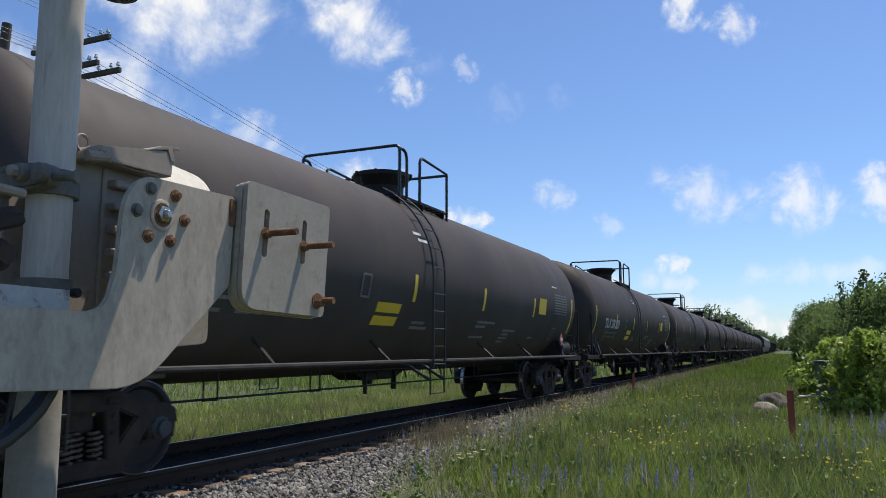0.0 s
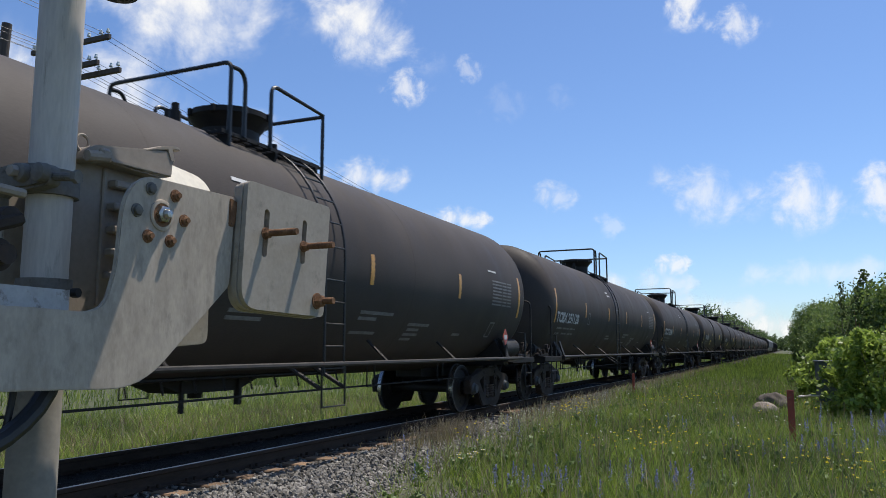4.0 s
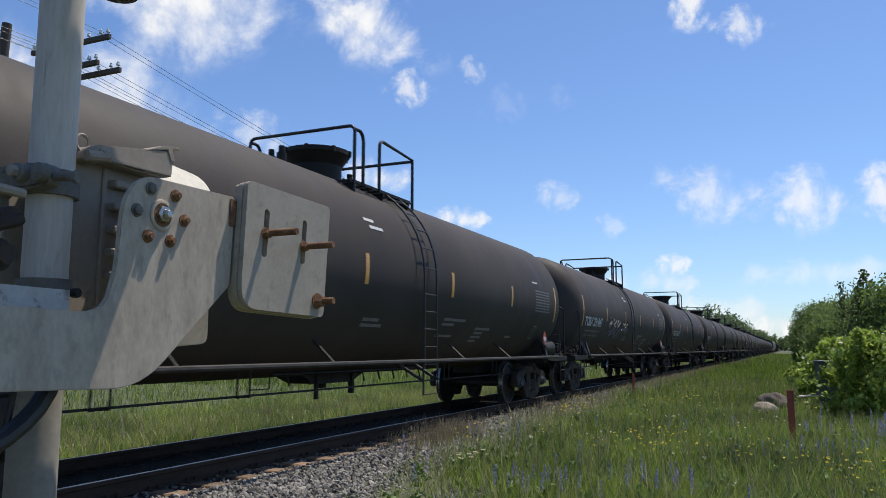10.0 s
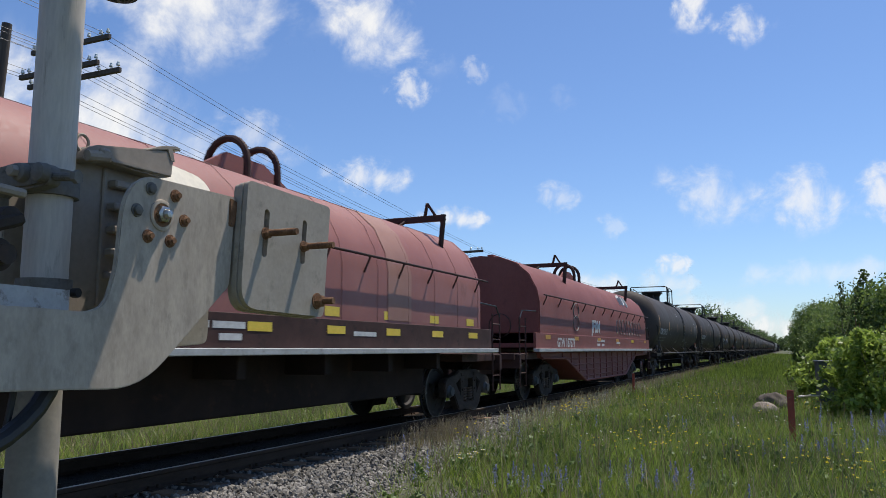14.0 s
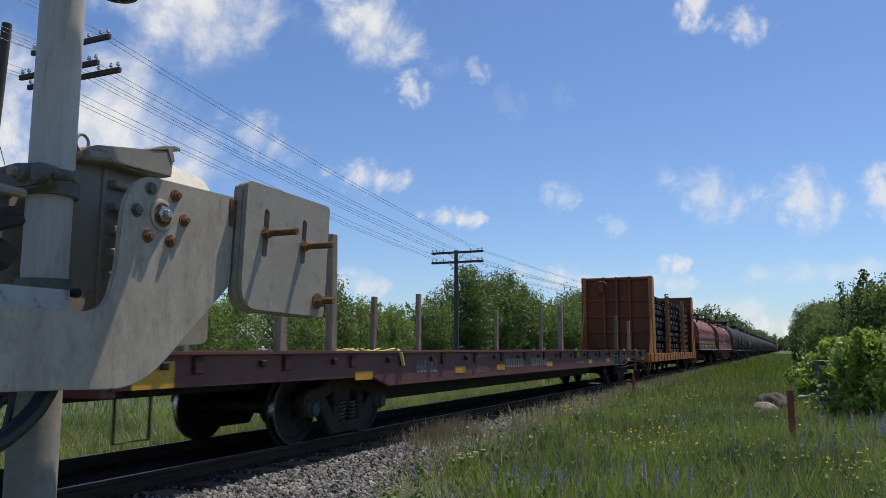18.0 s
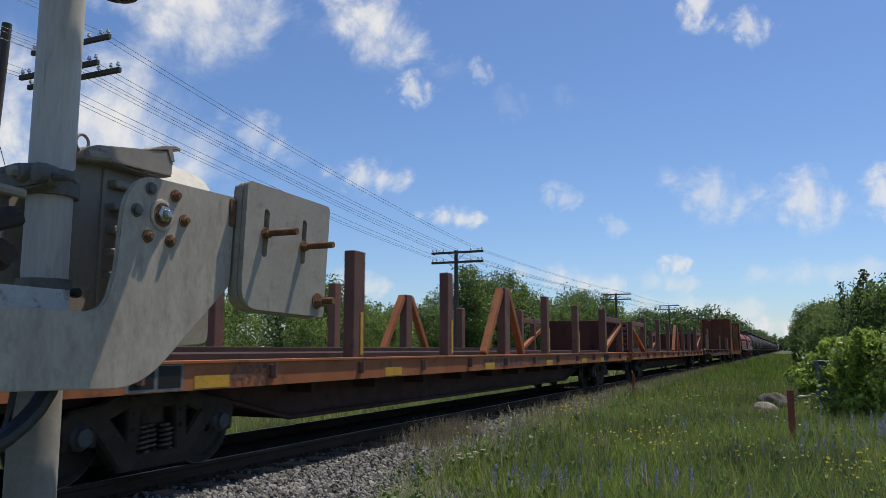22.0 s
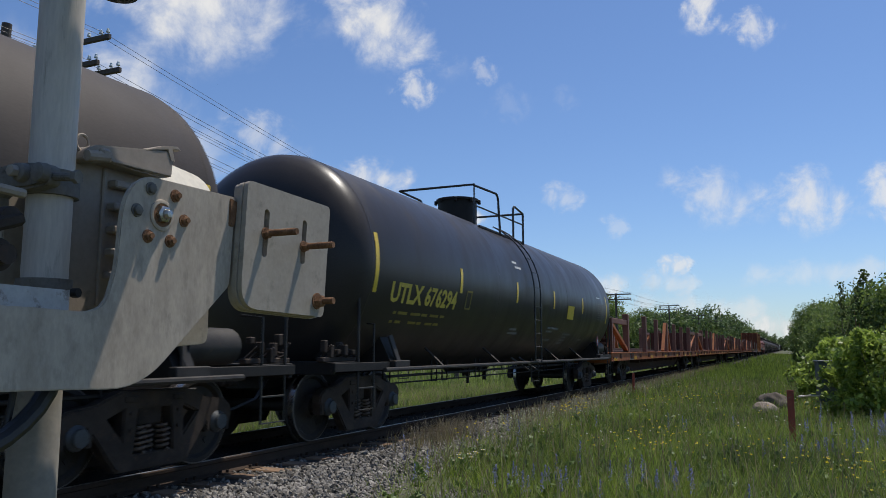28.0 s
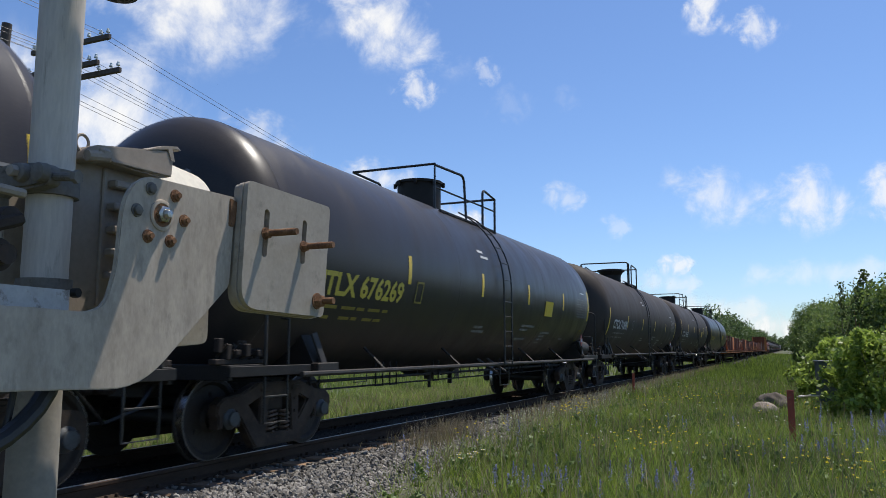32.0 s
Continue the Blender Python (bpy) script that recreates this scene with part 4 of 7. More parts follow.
            for z in (0.7, 1.1, 1.4, 1.7):
                rod(bm, (x, ye, z), (x, ye - s * 0.42, z), 0.012, 6)
            part("end_ladder", bm, M_COILDARK, car)
            grab(car, [(x, ye, 1.85), (x, ye - s * 0.2, 2.05), (x, s * (hl + 0.05), 2.08)], 0.016)
        part("hand_brake", lathe(B(), [(0, 0.26), (0.03, 0.28), (0.05, 0.26)], 20, "y", (0.6, s * (hl + 0.35), 1.75), caps=False), M_COILDARK, car)
    # lettering and strips
    if marks:
        part("reporting_mark", on_side(lettering(marks, 0.22, 1.0), -5.95 if fishbelly else -hl + 0.75, 1.27, 1.504), M_WHITE if fishbelly else M_DULLWHITE, car, "painted car number")
    part("small_lettering", on_side(bars([[(0, 0.45), (0.5, 1.0)], [(0, 0.35), (0.6, 0.95)]], 0.07, 0.05), -1.6 if fishbelly else -2.0, 1.42, 1.504), M_WHITE, car)
    part("small_lettering", on_side(bars([[(0, 0.6)]], 0.06, 0.0), 1.2, 1.38, 1.504), M_WHITE, car)
    n = 6 if fishbelly else 8
    for k in range(n):
        y = -hl + 0.3 + (2 * hl - 1.0) * k / (n - 1)
        part("reflective_strip", on_side(bars([[(0, 0.42)]], 0.10, 0), y, 1.44 if fishbelly else 1.40, 1.505), M_AMBER if fishbelly and k != 4 else M_YELLOW, car)
        if not fishbelly:
            part("reflective_strip", on_side(bars([[(0, 0.34)]], 0.12, 0), y, 1.62, 1.4635), M_YELLOW, car)
    fit_trucks(car, 5.75 if fishbelly else 6.2, 5.5 if fishbelly else None)
    return car, hood, hl


coil, hood, hl = coil_car(18.0, "faded red-brown covered coil car marked GTW 187577 with a deep belly", M_COIL, "GTW 187577", True)
# painted logo and tags on the hood
LOGO = [(1.335, 4.25, 2.74), (1.23, 4.20, 2.96), (1.15, 4.45, 3.06), (1.14, 4.62, 3.06), (1.32, 4.72, 2.74), (1.30, 4.95, 2.80), (1.16, 4.98, 3.04), (1.16, 5.08, 3.04), (1.33, 5.35, 2.72), (1.30, 5.50, 2.76), (1.14, 5.48, 3.05)]
part("logo", pipe(B(), [(x, y - 1.35, z) for x, y, z in LOGO], 0.055, 5), M_WHITE, hood, "white ribbon-shaped logo")
part("graffiti", on_side(lettering("JFBM", 0.36, 1.05), -2.1, 1.70, 1.466), M_WHITE, hood, "white painted tag letters")
bm = B()
rng = random.Random(5)
for k in range(9):
    y, w = 1.6 + 0.52 * k, 0.16 + 0.07 * (k % 3)
    pipe(bm, [(1.466, y + w * math.cos(a), 1.95 + 0.24 * math.sin(a) + 0.03 * math.sin(3 * a + k)) for a in (i * 0.45 for i in range(13))], 0.010, 4)
part("graffiti", bm, M_DULLWHITE, hood, "thin looping chalk graffiti")
bm = B()
for k in range(2):
    pipe(bm, [(1.466, -3.9 + 0.30 * math.cos(a), 1.90 + 0.34 * k + 0.2 * math.sin(a)) for a in (i * 0.42 for i in range(16))], 0.012, 4)
part("graffiti", bm, M_DULLWHITE, hood, "thin looping chalk graffiti")
part("warning_triangle", on_side(([(0, 0), (0.1, 0), (0.05, 0.18)], [(0, 1, 2)]), 1.55, 1.32, 1.506), M_YELLOW, coil)
part("warning_triangle", on_side(([(0.05, 0), (0.1, 0.14), (0, 0.14)], [(0, 1, 2)]), 1.5, 1.63, 1.466), M_YELLOW, hood)
add_car(coil, -152.5)
coil2, hood2, hl2 = coil_car(15.2, "faded pinkish-red covered coil car marked 380548 on a black frame", M_COIL2, "SSW 380548", False)
for y, w in ((2.2, 0.75),):
    prof = [(1.464, 1.62), (1.464, 2.30), (1.404, 2.605), (1.224, 2.956), (0.923, 3.226), (0.5, 3.386)]
    pts = [(x + 0.002, yy, z) for x, z in prof for yy in (y, y + w)]
    part("paint_patch", (pts, [(2 * j, 2 * j + 1, 2 * j + 3, 2 * j + 2) for j in range(len(prof) - 1)]), M_PATCH, hood2, "tan overpainted patch")
add_car(coil2, -169.35)


def bulkhead_load_car():
    """Orange bulkhead flat car loaded with bundled ties between tall end walls."""
    L = 18.4
    car = thing("tie_car", "orange bulkhead flat car stacked with dark timber ties", "flat car")
    for sx in (1, -1):
        ch = [(1.32, 1.03), (1.49, 1.03), (1.49, 0.69), (1.32, 0.69), (1.32, 0.71), (1.43, 0.72), (1.43, 1.0), (1.32, 1.0)]
        part("side_sill", slab(B(), [(sx * x, z) for x, z in ch], "y", -L / 2 + 0.8, L / 2 - 0.8), M_ORANGE, car)
    part("deck", box(B(), (0, 0, 0.98), (2.8, L - 1.6, 0.09)), M_ORANGEDARK, car)
    part("centre_sill", box(B(), (0, 0, 0.75), (0.6, L - 1.0, 0.44)), M_BLACK, car)
    for sx in (1, -1):
        for k in range(17):
            y = -L / 2 + 1.6 + (L - 3.2) * k / 16
            part("stake_pocket", box(B(), (sx * 1.50, y, 0.88), (0.05, 0.13, 0.28), bevel=0.008), M_ORANGE, car)
    for s in (1, -1):
        yb = s * (L / 2 - 1.7)
        bm = B()
        box(bm, (0, yb, 2.66), (2.95, 0.08, 3.30), bevel=0.01)
        wall = part("bulkhead", bm, M_ORANGEDARK, car, "rust-stained orange end wall")
        for x in (-1.42, -0.55, 0.0, 0.55, 1.42):
            wdt = 0.16 if abs(x) > 1 else 0.10
            part("bulkhead_post", box(B(), (x, yb + s * 0.14, 2.66), (wdt, 0.22, 3.30), bevel=0.01), M_ORANGE if abs(x) > 1 else M_ORANGEDARK, wall)
        for z in (1.30, 1.95, 2.6, 3.3, 4.22):
            part("bulkhead_rail", box(B(), (0, yb + s * 0.10, z), (2.85, 0.12, 0.09), bevel=0.008), M_ORANGEDARK, wall)
        for sx in (1, -1):
            bm = slab(B(), [(yb - s * 0.05, 4.30), (yb - s * 0.42, 4.30), (yb - s * 0.50, 1.02), (yb - s * 0.05, 1.02)], "x", sx * 1.42, sx * 1.48)
            part("bulkhead_wing", bm, M_ORANGE, wall)
            bm = slab(B(), [(yb + s * 0.1, 3.0), (yb + s * 1.05, 1.02), (yb + s * 0.1, 1.02)], "x", sx * 1.42, sx * 1.47)
            part("brace_gusset", bm, M_ORANGE, wall)
        bm = B()
        for z in (1.4 + 0.3 * k for k in range(9)):
            rod(bm, (-1.5, yb + s * 0.28, z), (-1.08, yb + s * 0.28, z), 0.012, 6)
        rod(bm, (-1.5, yb + s * 0.28, 1.1), (-1.5, yb + s * 0.28, 4.3), 0.014, 6)
        part("ladder", bm, M_ORANGEDARK, wall)
        bm = B()
        lathe(bm, [(0, 0.28), (0.03, 0.30), (0.06, 0.28)], 20, "y", (-0.65, yb + s * 0.32, 3.85), caps=False)
        box(bm, (-0.65, yb + s * 0.26, 3.85), (0.2, 0.12, 0.35))
        part("hand_brake", bm, M_ORANGEDARK, wall)
        coupler(car, s * (L / 2 - 0.1), s)
        part("end_sill", box(B(), (0, s * (L / 2 - 0.55), 0.86), (2.9, 0.16, 0.34), bevel=0.01), M_ORANGE, car)
        for x in (1.4, -1.4):
            bm = pipe(B(), [(x, s * (L / 2 - 0.6), 0.9), (x, s * (L / 2 - 0.6), 0.42), (x, s * (L / 2 - 1.0), 0.42), (x, s * (L / 2 - 1.0), 0.9)], 0.016, 6)
            part("sill_step", bm, M_ORANGE, car)
    for y in (-2.9, 2.9):
        for sx in (1, -1):
            bm = B()
            for dy in (-0.17, 0.17):
                box(bm, (sx * 1.44, y + dy, 2.36), (0.14, 0.05, 2.72), bevel=0.006)
            box(bm, (sx * 1.37, y, 2.42), (0.03, 0.32, 2.85))
            for k in range(8):
                box(bm, (sx * 1.44, y, 1.15 + k * 0.38), (0.13, 0.30, 0.03))
            part("side_stanchion", bm, M_ORANGE, car)
    # ties stacked crosswise in three bays, ends towards the side
    rng = random.Random(8)
    tie_meshes = []
    for v in range(4):
        bm = box(B(), (0, 0, 0), (2.52, 0.228 - 0.006 * v, 0.176), bevel=0.012)
        me = bpy.data.meshes.new("stacked_tie")
        bm.to_mesh(me)
        bm.free()
        me.materials.append(M_TIELOAD)
        me.materials.append(M_TIEEND if v == 3 else M_TIELOAD)
        for f in me.polygons:
            f.material_index = 1 if abs(f.normal.x) > 0.9 else 0
        tie_meshes.append(me)
    rest = ([], [])
    for bay, (ya, yb) in enumerate(((-6.9, -3.2), (-2.6, 2.6), (3.2, 6.9))):
        n = int((yb - ya) / 0.262)
        for row in range(9):
            z = 1.12 + row * 0.245 + 0.10 * (row // 2)
            for k in range(n):
                y = ya + 0.13 + k * (yb - ya - 0.02) / n
                if row == 8 and rng.random() < 0.25:
                    continue
                m = pose(rng.uniform(-0.04, 0.04), y, z, rng.uniform(-2, 2), 0, rng.uniform(-0.6, 0.6))
                if bay < 2:
                    o = new("stacked_tie", tie_meshes[rng.randrange(4)])
                    o.parent, o.matrix_basis = car, m
                else:
                    q = len(rest[0])
                    rest[0].extend([(sx, y + u, z + w) for sx in (1.25, -1.25) for u, w in ((-0.113, -0.088), (0.113, -0.088), (0.113, 0.088), (-0.113, 0.088))])
                    rest[1].extend([(q, q + 1, q + 2, q + 3), (q + 4, q + 7, q + 6, q + 5), (q, q + 4, q + 5, q + 1), (q + 3, q + 2, q + 6, q + 7), (q, q + 3, q + 7, q + 4), (q + 1, q + 5, q + 6, q + 2)])
        for row in range(5):
            part("dunnage", box(B(), (0, (ya + yb) / 2, 1.02 + row * 0.59), (2.30, yb - ya, 0.07)), M_TIELOAD, car)
    tagged(part("stacked_timber", rest, M_TIELOAD, car, "stacked creosoted timber", smooth=0), kind="stuff")
    part("small_lettering", on_side(bars([[(0, 0.6)], [(0, 0.5)]], 0.08, 0.05), -6.0, 0.86, 1.528), M_DULLWHITE, car)
    fit_trucks(car, L / 2 - 2.45)
    return car


add_car(bulkhead_load_car(), -186.3)


def long_flat(L=27.5):
    """Maroon 89-foot flat car, empty but for timber stakes and straps."""
    car = thing("long_flat_car", "empty maroon flat car with grey timber side stakes", "flat car")
    part("deck", box(B(), (0, 0, 1.14), (2.86, L - 1.2, 0.08), bevel=0.01), M_DECK, car, "weathered deck")
    bm = B()
    for sx in (1, -1):
        slab(bm, [(-L / 2 + 0.6, 1.16), (L / 2 - 0.6, 1.16), (L / 2 - 0.6, 0.86), (L / 2 - 5.0, 0.84), (L / 2 - 5.5, 0.70), (-L / 2 + 5.5, 0.70), (-L / 2 + 5.0, 0.84), (-L / 2 + 0.6, 0.86)], "x", sx * 1.46 - 0.03, sx * 1.46 + 0.03, 0.006)
        box(bm, (sx * 1.46, 0, 1.175), (0.16, L - 1.2, 0.03))
    part("side_sill", bm, M_MAROON, car)
    bm = slab(B(), [(-L / 2 + 0.6, 1.08), (L / 2 - 0.6, 1.08), (L / 2 - 0.6, 0.72), (L / 2 - 5.0, 0.72), (L / 2 - 6.6, 0.40), (-L / 2 + 6.6, 0.40), (-L / 2 + 5.0, 0.72), (-L / 2 + 0.6, 0.72)], "x", -0.55, 0.55)
    part("centre_sill", bm, M_BLACK, car)
    for sx in (1, -1):
        for k in range(18):
            y = -L / 2 + 1.6 + (L - 3.2) * k / 17
            o = part("stake_pocket", box(B(), (sx * 1.503, y, 1.06), (0.05, 0.13, 0.17), bevel=0.01), M_COILDARK, car)
            bm = box(B(), (sx * 1.515, y - 0.45, 1.06), (0.05, 0.09, 0.07), bevel=0.01)
            part("rope_hook", bm, M_BLACK, car)
    for y, sx, hgt, lean in ((-10.69, 1, 1.05, 0), (-9.62, 1, 1.5, 1), (-1.4, -1, 1.35, 0), (-9.2, -1, 1.1, 0), (-3.6, -1, 1.15, -2), (1.2, 1, 1.15, 0), (4.0, -1, 1.2, 0), (8.6, -1, 1.5, -1), (8.12, 1, 1.15, 0), (11.0, -1, 1.1, -4), (10.37, 1, 1.05, -3)):
        o = part("timber_stake", box(B(), (0, 0, hgt / 2), (0.10, 0.13, hgt), bevel=0.01), M_STAKE, car, at=pose(sx * 1.38, y, 1.17, lean, 0, 0))
    for y in (-8.0, 2.3, 8.9, 11.2):
        part("strap", pipe(B(), [(1.47, y, 1.20), (1.52, y + 0.03, 1.16), (1.53, y + 0.10, 0.98)], 0.03, 4), M_STRAP, car, "yellow webbing strap")
    bm = B()
    for k in range(5):
        pipe(bm, [(1.1 + 0.12 * math.cos(a + k), -8.9 + 0.3 * k + 0.2 * math.sin(a * 1.3), 1.20 + 0.02 * math.sin(a * 2 + k)) for a in (0.6 * j for j in range(9))], 0.012, 4)
    part("strap", bm, M_STRAP, car, "heap of yellow webbing")
    part("reporting_mark", on_side(lettering("668182", 0.20, 0.90), -7.4, 0.86, 1.494), M_DULLWHITE, car, "painted car number")
    for u0, n in ((-3.34, 8), (-1.65, 8)):
        tagged(part("owner_lettering", on_side(bars([[(0.152 * k, 0.152 * k + 0.10) for k in range(n)]], 0.17, 0), u0, 0.85, 1.494), M_CREAMTEXT, car), kind="stuff")
    part("small_lettering", on_side(bars([[(0, 0.5), (0.55, 0.9)]], 0.04, 0), 2.2, 0.84, 1.494), M_DULLWHITE, car)
    part("stencil_frame", on_side(bars([[(0, 0.42)]], 0.30, 0), -4.85, 0.80, 1.4935), M_DULLWHITE, car)
    part("stencil_box", on_side(bars([[(0.03, 0.39)]], 0.25, 0), -4.85, 0.825, 1.4955), M_MAROON, car)
    for u in (7.18, 7.71):
        o = part("panel_frame", box(B(), (1.493, u + 0.255, 0.855), (0.010, 0.51, 0.31), bevel=0.004), M_GREYSTRIP, car, "thin grey frame")
        part("data_panel", box(B(), (1.498, u + 0.255, 0.855), (0.010, 0.47, 0.27), bevel=0.003), M_BLACK, o, "dull black panel")
    part("small_lettering", on_side(bars([[(0, 0.16)]], 0.06, 0), 8.62, 0.93, 1.494), M_DULLWHITE, car)
    part("small_lettering", on_side(bars([[(0, 0.1), (0.14, 0.3), (0.34, 0.6)]], 0.05, 0), 10.9, 0.93, 1.494), M_DULLWHITE, car)
    part("train_line", pipe(B(), [(1.35, 8.0, 0.60), (1.46, 8.3, 0.60), (1.48, 9.3, 0.62), (1.48, 11.2, 0.66), (1.48, 12.8, 0.70)], 0.020, 6), M_SILL, car)
    part("train_line", pipe(B(), [(1.47, 8.3, 0.68), (1.48, 9.0, 0.70), (1.48, 9.5, 0.78), (1.48, 10.2, 0.80), (1.48, 12.6, 0.80)], 0.020, 6), M_SILL, car)
    for y in (-9.2, -5.9, -3.86, -0.46, 3.65, 6.02, 9.36, 12.3):
        part("reflective_strip", on_side(bars([[(0, 0.45)]], 0.11, 0), y, 0.81, 1.495), M_TAPE, car)
    part("reflective_strip", on_side(bars([[(0, 0.50)]], 0.24, 0), -12.95, 0.86, 1.496), M_TAPE, car)
    for s in (1, -1):
        coupler(car, s * (L / 2 - 0.1), s)
        part("end_sill", box(B(), (0, s * (L / 2 - 0.6), 0.98), (2.9, 0.16, 0.36), bevel=0.01), M_MAROON, car)
        for x in (1.42, -1.42):
            bm = pipe(B(), [(x, s * (L / 2 - 0.7), 0.9), (x, s * (L / 2 - 0.7), 0.42), (x, s * (L / 2 - 1.1), 0.42), (x, s * (L / 2 - 1.1), 0.9)], 0.016, 6)
            part("sill_step", bm, M_BLACK, car)
    grab(car, [(1.5, 10.4, 0.88), (1.52, 10.6, 0.80), (1.52, 12.2, 0.84), (1.5, 12.6, 0.92)], 0.02, M_BLACK)
    fit_trucks(car, L / 2 - 3.4, 8.65)
    return car


add_car(long_flat(), -209.4)


def rail_flat(taped, L=26.6):
    """Rusty orange flat car with braced end bulkheads, stakes and A-frames for carrying rail."""
    car = thing("bulkhead_flat_car", "rusty orange-brown flat car with braced end walls and stakes", "flat car", "bulkhead flat cars of the freight train")
    part("deck", box(B(), (0, 0, 1.05), (2.8, L - 1.1, 0.07), bevel=0.01), M_DECK, car, "weathered deck")
    for sx in (1, -1):
        ch = [(1.40, 1.075), (1.49, 1.075), (1.49, 0.825), (1.36, 0.825), (1.36, 0.845), (1.45, 0.85), (1.45, 1.055), (1.40, 1.055)]
        part("side_sill", slab(B(), [(sx * x, z) for x, z in ch], "y", -L / 2 + 0.5, L / 2 - 0.5), M_FLAT, car)
        part("sill_cap", box(B(), (sx * 1.44, 0, 1.09), (0.15, L - 1.0, 0.03), bevel=0.004), M_FLAT, car)
    bm = slab(B(), [(-L / 2 + 0.6, 1.0), (L / 2 - 0.6, 1.0), (L / 2 - 0.6, 0.70), (L / 2 - 5.2, 0.70), (L / 2 - 6.8, 0.36), (-L / 2 + 6.8, 0.36), (-L / 2 + 5.2, 0.70), (-L / 2 + 0.6, 0.70)], "x", -0.9, 0.9, 0.01)
    part("centre_sill", bm, M_COILDARK, car)
    bm = B()
    for sx in (1, -1):
        pipe(bm, [(sx * 0.95, -L / 2 + 5.2, 0.74), (sx * 0.95, -L / 2 + 6.8, 0.38), (sx * 0.95, L / 2 - 6.8, 0.38), (sx * 0.95, L / 2 - 5.2, 0.74)], 0.035, 6)
    part("sill_flange", bm, M_COILDARK, car)
    for k in range(9):
        part("cross_bearer", box(B(), (0, -6.4 + 1.6 * k, 0.80), (2.5, 0.12, 0.24), bevel=0.01), M_COILDARK, car)
    # low dark rail racks on the deck
    for x in (-0.95, -0.35, 0.35, 0.95):
        part("deck_rack", box(B(), (x, 0, 1.125), (0.14, L - 5.2, 0.09), bevel=0.01), M_COILDARK, car)
    part("deck_side_board", box(B(), (-1.30, 0, 1.17), (0.08, L - 6.2, 0.16), bevel=0.01), M_COILDARK, car)
    for sx in (1, -1):
        for k in range(13):
            y = -L / 2 + 1.9 + (L - 3.8) * k / 12
            bm = box(B(), (sx * 1.505, y, 0.98), (0.05, 0.09, 0.15), bevel=0.01)
            rod(bm, (sx * 1.53, y, 0.90), (sx * 1.53, y, 1.06), 0.03, 6)
            part("rope_hook", bm, M_FLATPOST, car)
    # stakes: (station, height, width)
    for sx in (1, -1):
        for y, hgt, w in ((-5.65, 1.42, 0.30), (-2.6, 1.40, 0.22), (3.26, 1.36, 0.20), (6.16, 1.30, 0.20)) if sx > 0 else ((-5.2, 1.35, 0.22), (-1.8, 1.38, 0.22), (4.55, 1.20, 0.22), (11.0, 1.2, 0.2)):
            st = part("stake", box(B(), (sx * 1.36, y, 1.10 + hgt / 2), (0.16, w, hgt), bevel=0.012), M_FLATPOST, car)
            if taped and sx > 0 and y > -9:
                part("reflective_strip", box(B(), (sx * 1.445, y + 0.06, 1.42), (0.008, 0.07, 0.56)), M_TAPE, st)
        for y in ((0.30,) if sx > 0 else (1.28,)):
            fr = part("frame_post", box(B(), (sx * 1.36, y, 1.77), (0.18, 0.30, 1.36), bevel=0.012), M_FLATPOST, car)
            if y > -5:
                for s in (1, -1):
                    bm = B()
                    p, q = Vector((sx * 1.36, y + s * 1.15, 1.12)), Vector((sx * 1.36, y + s * 0.2, 2.40))
                    box(bm, (p + q) / 2, (0.14, 0.14, (q - p).length), (q - p).to_track_quat("Z", "X").to_matrix(), bevel=0.012)
                    part("frame_brace", bm, M_FLAT, fr)
    for s in (1, -1):
        yb, yp = s * (L / 2 - 1.0), s * (L / 2 - 3.72)
        wall = part("bulkhead", box(B(), (0, yb, 1.66), (2.46, 0.07, 1.10), bevel=0.01), M_RUSTWALL, car, "dark rusty end wall")
        for k in range(6):
            part("bulkhead_rib", box(B(), (0, yb + s * 0.07, 1.20 + 0.19 * k), (2.42, 0.09, 0.11), bevel=0.015), M_FLATPOST, wall)
        for sx in (1, -1):
            X = sx * 1.36
            part("bulkhead_post", box(B(), (X, yb, 1.66), (0.16, 0.16, 1.14), bevel=0.01), M_FLATPOST, wall)
            part("corner_post", box(B(), (X, yp, 1.78), (0.20, 0.24, 1.36), bevel=0.012), M_FLATPOST, wall)
            part("top_beam", box(B(), (X, (yb + yp) / 2, 2.15), (0.13, abs(yb - yp) - 0.2, 0.17), bevel=0.01), M_FLATPOST, wall)
            bm = B()
            p, q = Vector((X, yp + s * 0.12, 1.20)), Vector((X, yb - s * 0.1, 2.02))
            box(bm, (p + q) / 2, (0.12, 0.15, (q - p).length), (q - p).to_track_quat("Z", "X").to_matrix(), bevel=0.01)
            part("diagonal_brace", bm, M_FLAT, wall)
            part("lashing_cable", pipe(B(), [(X, yp + (yb - yp) * j / 8, 2.26 + 0.03 * math.sin(j * 1.9)) for j in range(9)], 0.012, 5), M_BLACK, wall)
            if taped and sx > 0:
                part("reflective_strip", box(B(), (X + 0.107, yp + 0.07, 1.40), (0.008, 0.07, 0.56)), M_TAPE, wall)
                part("reflective_strip", box(B(), (X + 0.087, yb + 0.03, 1.40), (0.008, 0.06, 0.50)), M_TAPE, wall)
        coupler(car, s * (L / 2 - 0.1), s)
        part("end_sill", box(B(), (0, s * (L / 2 - 0.5), 0.93), (2.86, 0.16, 0.34), bevel=0.01), M_FLAT, car)
        for x in (1.42, -1.42):
            bm = pipe(B(), [(x, s * (L / 2 - 0.55), 0.9), (x, s * (L / 2 - 0.55), 0.42), (x, s * (L / 2 - 0.95), 0.42), (x, s * (L / 2 - 0.95), 0.9)], 0.016, 6)
            part("sill_step", bm, M_BLACK, car)
